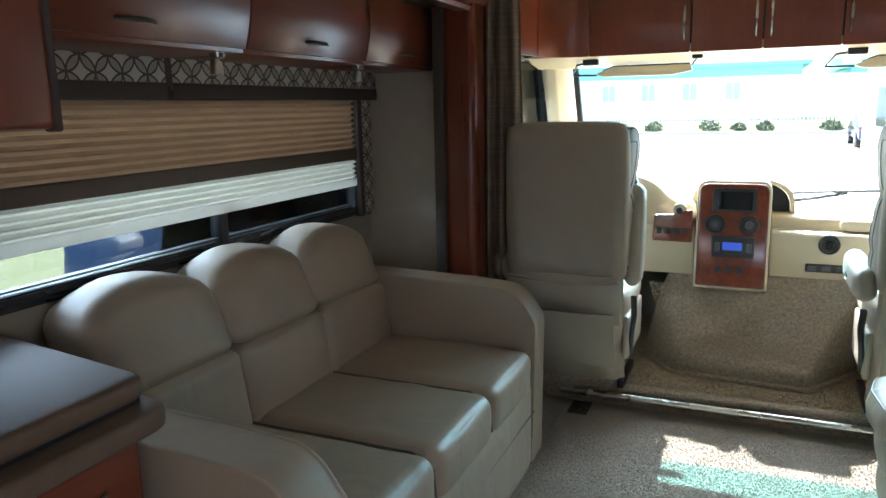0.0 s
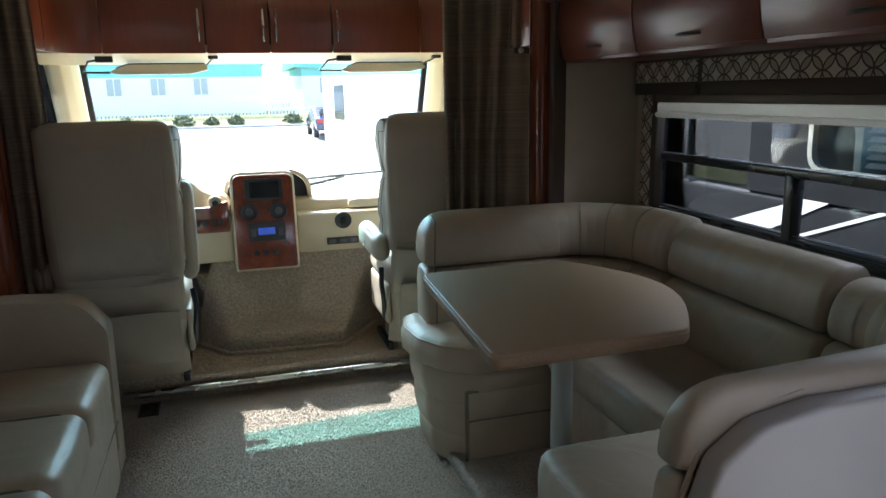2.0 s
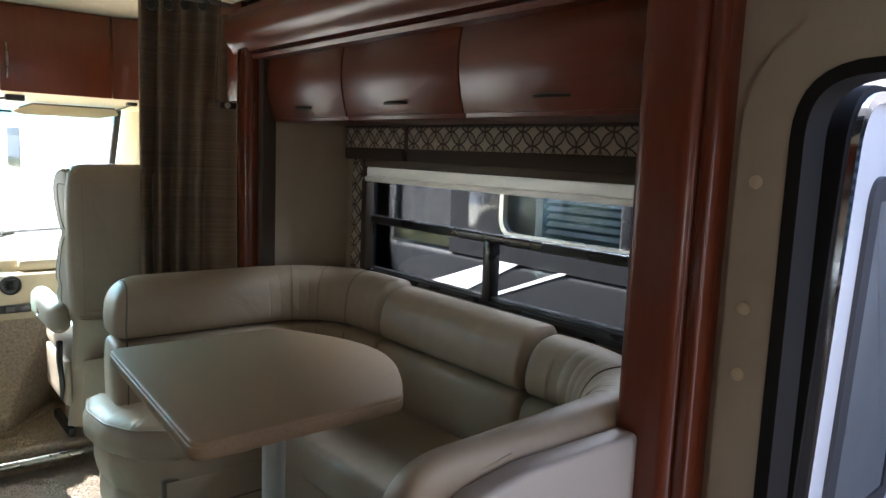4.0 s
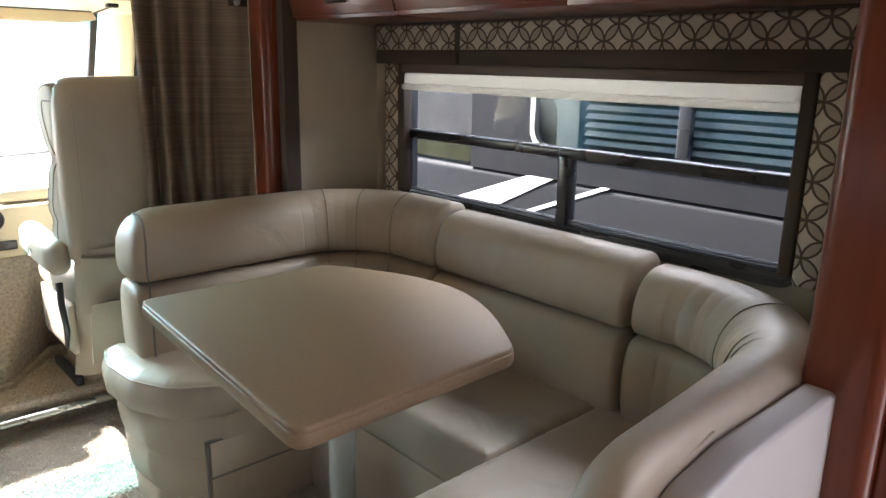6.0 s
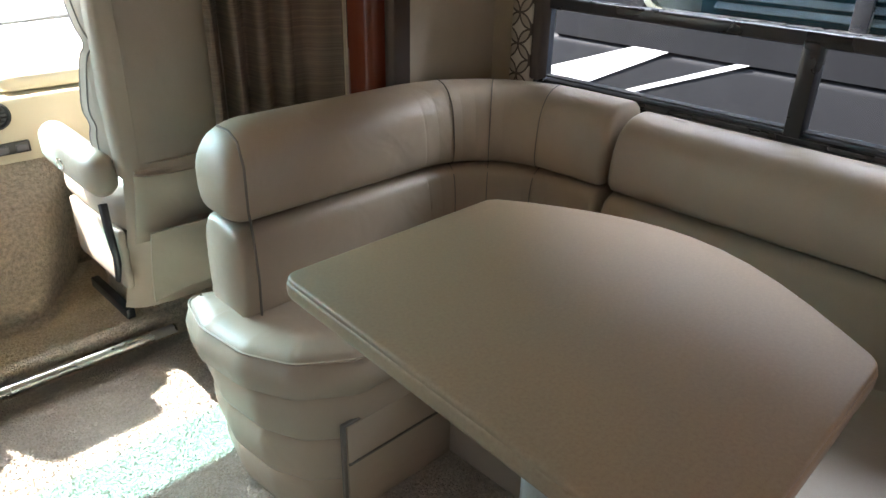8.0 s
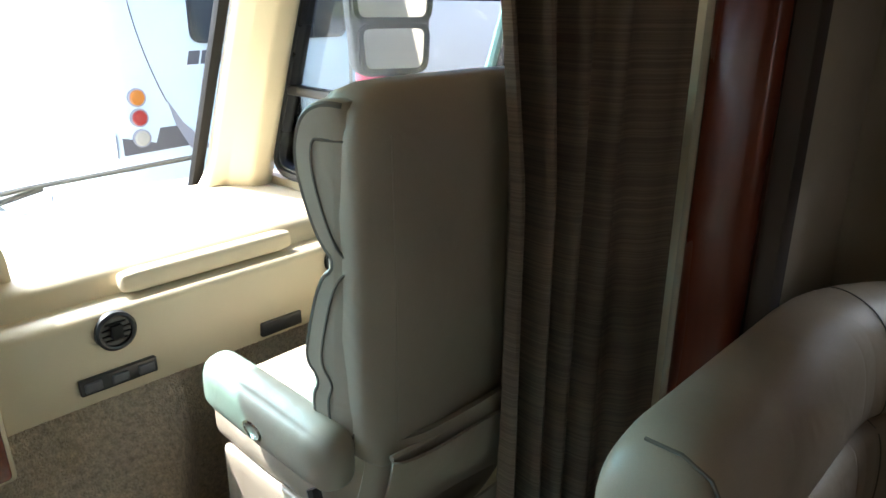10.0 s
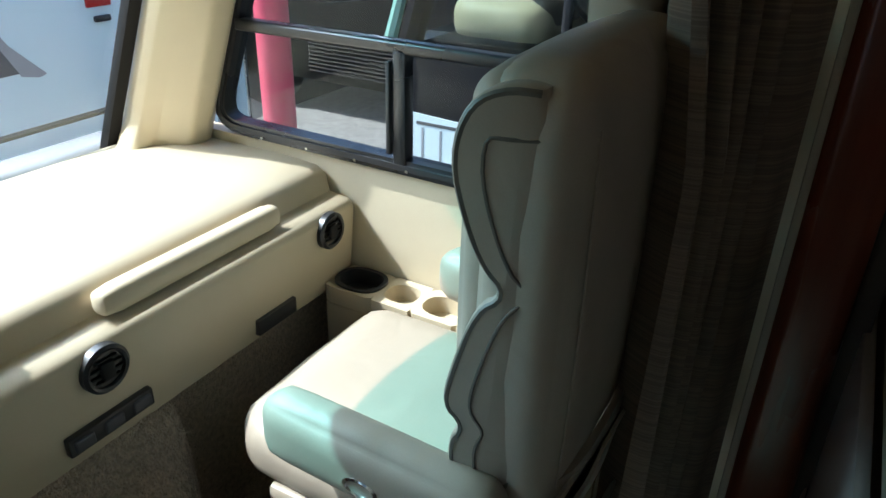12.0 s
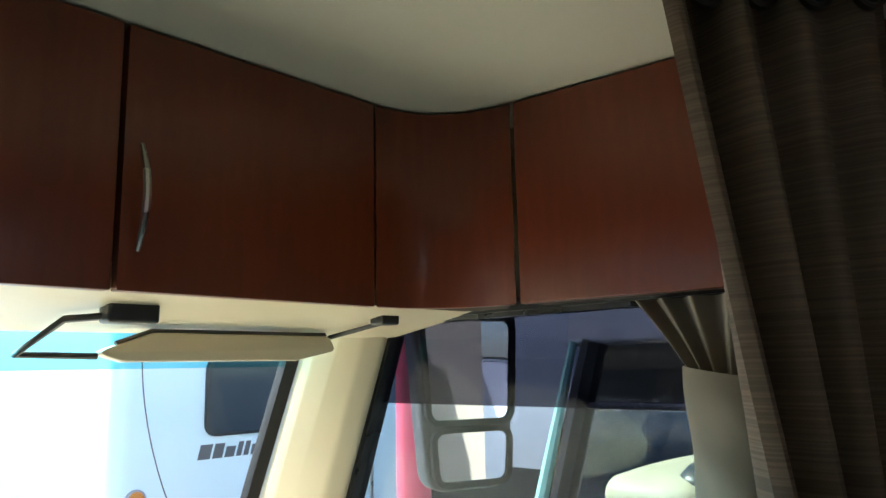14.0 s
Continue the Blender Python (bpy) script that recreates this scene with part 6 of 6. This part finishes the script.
# the white coach parked ahead, its rear and sunlit side in view
def white_coach(x0, x1, y0, y1, z0, z1):
    c = thing("white_motorhome", ((x0 + x1) / 2, (y0 + y1) / 2, GZ), "white motorhome with grey decals parked ahead", "motorhome")
    body = round_poly([(x0, y0), (x1, y0), (x1, y1), (x0, y1)], 0.12)
    part("body", b_prism(body, "z", z0, z1, 0.08, 4), RVWHITE, c, angle=60)
    part("bumper", b_box(x0 + 0.1, x1 - 0.1, y0 - 0.14, y0 + 0.02, z0 - 0.05, z0 + 0.16, 0.03, 3), RVSILVER, c)
    w = round_poly([(x0 + 0.61, 1.15), (x1 - 0.5, 1.15), (x1 - 0.5, 1.62), (x0 + 0.61, 1.62)], 0.07)
    part("rear_window", b_prism(w, "y", y0 - 0.012, y0 + 0.01), DARKWIN, c)
    part("window_rim", b_ring(inset(w, -0.02), w, "y", y0 - 0.02, y0), BLACK, c)
    # tail lights in a column
    for z, m in ((0.80, AMBER), (0.665, RED), (0.525, CLEARLENS)):
        t = part("tail_light", b_lathe([(0.052, 0), (0.052, 0.015), (0.042, 0.026), (0.012, 0.03)], Matrix.Translation((x0 + 0.16, y0 - 0.002, z)) @ Matrix.Rotation(radians(90), 4, "X"), 24), m, c)
        part("rim", b_lathe([(0.050, -0.005), (0.063, -0.005), (0.063, 0.012), (0.052, 0.015)], Matrix.Translation((x0 + 0.16, y0 - 0.002, z)) @ Matrix.Rotation(radians(90), 4, "X"), 24), RVSILVER, t)
    part("stripe", b_prism([(x0 + 0.03, 0.42), (x0 + 0.52, 0.43), (x0 + 0.44, 0.58), (x0 + 0.30, 0.58), (x0 + 0.26, 0.48), (x0 + 0.03, 0.54)], "y", y0 - 0.004, y0 + 0.004), DECAL, c, "dark grey painted stripe")
    part("swoosh", b_prism([(x0 + 0.37, 0.77), (x0 + 0.47, 0.60), (x0 + 0.60, 0.47), (x0 + 0.67, 0.40), (x0 + 0.62, 0.385), (x0 + 0.51, 0.41), (x0 + 0.42, 0.58)], "y", y0 - 0.005, y0 + 0.004), DECALPALE, c, "pale grey painted swoosh")
    part("pinstripe", b_tube([(x0 + 0.16 + 0.21 * (i / 10) ** 2, y0 - 0.002, 1.75 - 1.0 * i / 10) for i in range(11)], 0.004, 5), DECAL, c)
    blocks, bx = [], x0 + 0.55
    for w, h in ((0.085, 0.092), (0.07, 0.092), (0.068, 0.068), (0.036, 0.092), (0.036, 0.092), (0.07, 0.068), (0.07, 0.068), (0.07, 0.068), (0.07, 0.068), (0.052, 0.068)):
        blocks.append(b_prism([(bx, 0.99), (bx + w, 0.99), (bx + w + 0.25 * h, 0.99 + h), (bx + 0.25 * h, 0.99 + h)], "y", y0 - 0.004, y0 + 0.004))
        bx += w + 0.018
    part("name_blocks", join(*blocks), DECAL, c, "row of dark slanted blocks in place of a model name")
    part("marker_light", b_box(x0 + 1.02, x0 + 1.2, y0 - 0.025, y0, 0.745, 0.80, 0.008), RED, c, "red marker light")
    part("plate_hook", b_box(x0 + 1.06, x0 + 1.18, y0 - 0.03, y0, 0.65, 0.69, 0.01), BLACK, c)
    part("ladder", join(*[b_tube([(x1 - 0.5 + dx, y0 - 0.08, z0 + 0.3), (x1 - 0.5 + dx, y0 - 0.08, z1)], 0.015, 8) for dx in (0, 0.34)]), STEEL, c)
    # sunlit side
    part("side_stripe", b_prism([(y0 + 0.03, 0.40), (y0 + 2.2, 0.62), (y0 + 4.5, 0.80), (y0 + 4.5, 0.98), (y0 + 2.2, 0.82), (y0 + 0.03, 0.56)], "x", x0 - 0.004, x0 + 0.004), DECALPALE, c, "grey painted side stripe")
    for k in (5.2,):
        sw = round_poly([(y0 + k, 1.0), (y0 + k + 1.1, 1.0), (y0 + k + 1.1, 1.6), (y0 + k, 1.6)], 0.06)
        part("side_window", b_prism(sw, "x", x0 - 0.01, x0 + 0.01), DARKWIN, c)
    for k in (0.5, 0.9, 1.5):
        part("hatch_latch", b_box(x0 - 0.012, x0, y0 + k, y0 + k + 0.05, -0.28, -0.14, 0.004), DECALPALE, c)
    for k in (2.0, 6.4):
        for sx in (x0 + 0.2, x1 - 0.2):
            part("wheel", b_lathe([(0.45, -0.14), (0.45, 0.14), (0.25, 0.15)], Matrix.Translation((sx, y0 + k, GZ + 0.45)) @ Matrix.Rotation(radians(90), 4, "Y"), 24), TYRE, c)
    return c


white_coach(1.75, 4.2, 9.0, 17.0, -0.62, 2.35)


# the neighbouring coach alongside
def grey_coach():
    x0, x1, y0, y1 = 2.62, 5.1, -4.0, 6.56
    c = thing("grey_motorhome", (3.8, 2.0, GZ), "dark grey motorhome with pale swooshes parked alongside", "motorhome")
    lower = round_poly([(y0, -0.75), (y1, -0.75), (y1 + 0.02, 0.30), (y1 - 0.1, 0.86), (y0, 0.86)], 0.05)
    part("lower_body", b_prism(lower, "x", x0, x1, 0.05, 3), RVGREY, c, angle=60)
    part("upper_body", b_prism([(y0, 1.62), (6.42, 1.62), (6.28, 2.35), (y0, 2.35)], "x", x0, x1, 0.05, 3), RVSILVER, c, angle=60)
    part("window_band", join(b_box(x0, x0 + 0.05, y0, 0.9, 0.86, 1.62, 0), b_box(x0, x0 + 0.05, 4.70, 5.15, 0.86, 1.62, 0), b_box(x0, x0 + 0.05, 0.9, 4.70, 0.86, 1.02, 0), b_box(x0, x0 + 0.05, 0.9, 4.70, 1.58, 1.62, 0)), RVGREY, c, smooth=False)
    part("back_lining", b_box(x0 + 1.2, x0 + 1.24, y0, 6.3, 0.3, 1.7, 0), VINYL, c, smooth=False)
    part("windscreen_pillar", b_tube([(x0 + 0.03, 6.50, 0.84), (x0 + 0.03, 6.26, 1.64)], 0.06, 8), RVGREY, c)
    # added tube; its green is the windscreen's grazing reflection put into colour
    part("windscreen_sheen", b_tube([(x0 + 0.01, 6.60, 0.84), (x0 + 0.01, 6.36, 1.64)], [0.034, 0.018], 8), GREENSHEEN, c, "green tube in place of the windscreen's glancing reflection")
    part("windscreen", b_prism([(6.60, 0.84), (6.61, 0.84), (6.35, 1.62), (6.34, 1.62)], "x", x0 + 0.05, x1), GREENGLASS, c)
    part("cab_pane", b_prism([(5.17, 0.88), (6.45, 0.88), (6.24, 1.60), (5.17, 1.60)], "x", x0 + 0.02, x0 + 0.024), GREENGLASS, c)
    part("cab_rail", b_box(x0 - 0.01, x0 + 0.03, 5.17, 6.30, 1.355, 1.385, 0.006), BLACKALU, c)
    part("cab_post", b_box(x0 - 0.01, x0 + 0.03, 5.72, 5.755, 0.88, 1.36, 0.006), BLACKALU, c)
    win = round_poly([(0.95, 1.03), (4.68, 1.03), (4.68, 1.60), (0.95, 1.60)], 0.09)
    part("side_window_rim", b_ring(inset(win, -0.03), win, "x", x0 - 0.012, x0 + 0.03), STEEL, c, "bright window rim")
    part("side_pane", b_prism(win, "x", x0 + 0.02, x0 + 0.024), TINT, c)
    part("window_post", b_box(x0 - 0.008, x0 + 0.03, 3.82, 3.88, 1.03, 1.60, 0.006), BLACKALU, c)
    for i in range(13):
        z = 1.05 + 0.042 * i
        part("blind_slat", b_prism([(x0 + 0.06, z), (x0 + 0.09, z + 0.022), (x0 + 0.093, z + 0.02), (x0 + 0.063, z - 0.002)], "y", 1.0, 4.42), BLINDMAT, c)
    part("blind_backing", b_box(x0 + 0.12, x0 + 0.125, 0.95, 4.5, 1.0, 1.62, 0), TEAL, c)
    # pale graphics
    for pts in ([(6.0, 0.40), (5.26, 0.67), (4.72, 0.86), (4.55, 0.86), (4.95, 0.66), (5.5, 0.40)], [(5.1, 0.53), (4.77, 0.655), (4.25, 0.86), (4.20, 0.86), (4.72, 0.655), (5.05, 0.53)], [(6.6, 0.05), (6.6, 0.11), (5.2, 0.30), (5.2, 0.26)]):
        part("swoosh", b_prism(pts, "x", x0 - 0.004, x0 + 0.004), PAINTWHITE, c, "white painted swoosh")
    part("front_quarter", b_prism(round_poly([(5.86, -0.3), (6.575, -0.3), (6.575, 0.74), (6.545, 0.74), (6.52, 0.53), (5.86, 0.50)], 0.01), "x", x0 - 0.008, x0 + 0.03), RVWHITE, c, "white front quarter panel")
    part("quarter_stripe", b_box(x0 - 0.011, x0 - 0.007, 5.86, 6.44, 0.475, 0.49, 0), DECAL, c)
    for y in (6.30, 6.40):
        part("quarter_groove", b_box(x0 - 0.010, x0 - 0.007, y, y + 0.012, -0.25, 0.46, 0), DECALPALE, c)
    for y in (5.3, -2.0):
        w = part("wheel", b_lathe([(0.46, -0.15), (0.46, 0.15), (0.3, 0.16)], Matrix.Translation((x0 + 0.17, y, GZ + 0.46)) @ Matrix.Rotation(radians(90), 4, "Y"), 28), TYRE, c)
        part("rim", b_lathe([(0.28, -0.165), (0.28, -0.15), (0.1, -0.12)], Matrix.Translation((x0 + 0.17, y, GZ + 0.46)) @ Matrix.Rotation(radians(90), 4, "Y"), 28), CHROME, w)
    part("seat", b_soft((x0 + 0.55, 5.25, 0.85), (0.5, 0.2, 0.75), 0.08, 0.02, 7), VINYL, c, "pale driver's seat")
    part("dash", b_soft((x0 + 0.75, 6.18, 0.93), (1.0, 0.5, 0.24), 0.1, 0.02, 7), DASH, c, "cream dashboard")
    part("binnacle", b_soft((x0 + 0.55, 6.0, 1.0), (0.45, 0.2, 0.2), 0.08, 0.02, 7), BLACK, c)
    m = Matrix.Translation((x0 + 0.55, 5.86, 1.08)) @ Matrix.Rotation(radians(-35), 4, "X")
    part("steering_wheel", b_tube([m @ Vector((0.2 * math.cos(2 * math.pi * i / 32), 0, 0.2 * math.sin(2 * math.pi * i / 32))) for i in range(33)], 0.014, 8), BLACK, c)
    return c


grey_coach()

# a third coach further off
fc = thing("silver_motorhome", (7.6, 13, GZ), "silver motorhome with grey swooshes parked further off", "motorhome")
part("body", b_prism(round_poly([(6.4, 8.7), (8.9, 8.7), (8.9, 20), (6.4, 20)], 0.15), "z", -0.62, 2.35, 0.08, 3), RVSILVER, fc, angle=60)
part("stripe", b_prism([(6.5, 0.1), (8.8, -0.35), (8.8, 0.35), (7.4, 0.9), (6.5, 1.0)], "y", 8.685, 8.7), RVGREY, fc, "dark painted swoosh")
part("stripe", b_prism([(6.5, 1.2), (8.8, 1.5), (8.8, 1.62), (6.5, 1.45)], "y", 8.685, 8.7), PAINTWHITE, fc, "white painted stripe")
part("rear_window", b_box(6.9, 8.4, 8.68, 8.7, 1.65, 2.1, 0.005), DARKWIN, fc)
part("lower_side", b_box(6.385, 6.40, 8.75, 19.8, -0.62, 0.45, 0.004), RVGREY, fc, "dark grey lower side")
for i in range(9):
    z = -0.52 + 0.045 * i
    part("louvre", b_prism([(6.385, z), (6.365, z + 0.004), (6.365, z + 0.012), (6.385, z + 0.03)], "y", 8.95, 10.2), RVGREY, fc, "horizontal louvre")
for y in (11.0, 18):
    part("wheel", b_lathe([(0.45, -0.14), (0.45, 0.14), (0.25, 0.15)], Matrix.Translation((6.55, y, GZ + 0.45)) @ Matrix.Rotation(radians(90), 4, "Y"), 24), TYRE, fc)

# red post between the coaches
po = thing("steel_post", (2.20, 6.93, GZ), "red painted steel post between parked coaches", "post")
part("shaft", b_tube([(2.20, 6.93, GZ), (2.20, 6.93, 2.0)], 0.075, 20), REDPAINT, po)
part("base", b_lathe([(0.14, 0), (0.14, 0.02), (0.08, 0.03)], Matrix.Translation((2.20, 6.93, GZ)), 20), REDPAINT, po)


# own coach's mirror outside the passenger window
def door_mirror(s):
    m = thing("wing_mirror", (s * 1.42, 5.95, 1.2), "large black split wing mirror on its arm", "wing mirror")
    pts = round_poly([(s * 1.33, 1.215), (s * 1.57, 1.215), (s * 1.62, 1.72), (s * 1.285, 1.72)], 0.06, 6)
    part("housing", b_prism(pts, "y", 5.93, 6.02, 0.02, 3), BLACK, m)
    a = round_poly([(s * 1.335, 1.40), (s * 1.57, 1.40), (s * 1.585, 1.67), (s * 1.315, 1.67)], 0.03)
    b = round_poly([(s * 1.355, 1.24), (s * 1.555, 1.24), (s * 1.565, 1.37), (s * 1.345, 1.37)], 0.03)
    part("glass", b_prism(a, "y", 5.922, 5.929), MIRROR, m)
    part("wide_glass", b_prism(b, "y", 5.920, 5.929), MIRROR, m)
    part("rim", b_ring(inset(a, -0.014), inset(a, 0.002), "y", 5.914, 5.932), DARKGAP, m)
    part("wide_rim", b_ring(inset(b, -0.014), inset(b, 0.002), "y", 5.914, 5.932), DARKGAP, m)
    turn = Matrix.Translation((s * 1.45, 5.97, 0)) @ Matrix.Rotation(radians(-23 * s), 4, "Z") @ Matrix.Translation((-s * 1.45, -5.97, 0))
    for piece in m.children:
        piece.data.transform(turn)
    part("arm", b_tube([(s * 1.43, 5.98, 1.70), (s * 1.40, 6.05, 1.95), (s * 1.18, 6.1, 2.0)], 0.02, 8), BLACK, m)
    return m


door_mirror(1)
door_mirror(-1)

# outer skin that closes the own coach: nose under the windshield and wiper
fixed("wall_nose", join(b_box(-1.17, 1.17, 6.47, 6.60, -0.7, 0.84, 0.03, 3)), RVSILVER, "silver nose panel under the windshield", "coach nose")
wp = thing("windshield_wiper", (0.6, 6.52, 0.86), "black windshield wiper lying on the glass", "wiper")
part("blade", b_tube([(0.02, 6.50, 0.885), (0.45, 6.515, 0.91), (0.98, 6.44, 0.94)], 0.009, 6), BLACK, wp)
part("arm", b_tube([(0.1, 6.56, 0.83), (0.35, 6.54, 0.87), (0.5, 6.515, 0.905)], 0.012, 8), BLACK, wp)

# things seen through the sofa window
tp = thing("covered_trailer", (-5.2, 9.0, GZ), "trailer under a blue cover beside the lot", "trailer")
part("cover", b_soft((-5.2, 9.2, -0.15), (2.2, 5.0, 1.7), 0.4, 0.1, 13, None, 0.05), TARP, tp)
for y in (7.6, 10.4):
    part("wheel", b_lathe([(0.33, -0.1), (0.33, 0.1), (0.2, 0.11)], Matrix.Translation((-4.2, y, GZ + 0.33)) @ Matrix.Rotation(radians(90), 4, "Y"), 18), TYRE, tp)


# ---- carpet pile ----
def pile(name, n, area, height, material, label, seed):
    """Countless short leaning tufts over a floor. height: the floor's z as a function of x and y."""
    rng = np.random.default_rng(seed)
    x = rng.uniform(area[0], area[1], n)
    y = rng.uniform(area[2], area[3], n)
    z = np.array([height(a, b) for a, b in zip(x, y)])
    ang, w, h = rng.uniform(0, 2 * np.pi, n), rng.uniform(0.0018, 0.0036, n), rng.uniform(0.001, 0.0036, n)
    lean = rng.normal(0, 0.004, (n, 2))
    dx, dy = np.cos(ang) * w, np.sin(ang) * w
    v = np.empty((n, 4, 3))
    v[:, 0] = np.stack([x - dx, y - dy, z - 0.002], 1)
    v[:, 1] = np.stack([x + dx, y + dy, z - 0.002], 1)
    v[:, 2] = np.stack([x + dx * 0.7 + lean[:, 0], y + dy * 0.7 + lean[:, 1], z + h], 1)
    v[:, 3] = np.stack([x - dx * 0.7 + lean[:, 0], y - dy * 0.7 + lean[:, 1], z + h], 1)
    me = bpy.data.meshes.new(name)
    me.from_pydata(v.reshape(-1, 3).tolist(), [], np.arange(4 * n).reshape(n, 4).tolist())
    me.materials.append(material)
    return tagged(new(name, me), label, "carpet pile", "", "stuff")


def hump_height(x, y):
    inside = 5.48 < y < 5.80 and abs(x) < min(0.46, 0.29 + (y - 5.47) * 0.7)
    return hump_top(x, y, 1.0) if inside else CABF


PILE = mat("carpet_tufts", (0.68, 0.595, 0.50), (0.38, 0.325, 0.265), rough=0.95, scale=140, fine=400, bump=0, spec=0.1)
PILE_CAB = mat("cab_carpet_tufts", (0.80, 0.66, 0.49), (0.38, 0.30, 0.21), rough=0.95, scale=140, fine=400, bump=0, spec=0.1)
pile("carpet_pile", 190000, (-0.76, 0.86, 3.0, 5.16), lambda x, y: 0.06 if x > 0.52 and y < 4.6 else 0.0, PILE, "short beige tufts of the lounge carpet", 1)
pile("cab_carpet_pile", 60000, (-0.5, 0.6, 5.25, 5.72), hump_height, PILE_CAB, "short tan tufts of the cab carpet", 2)
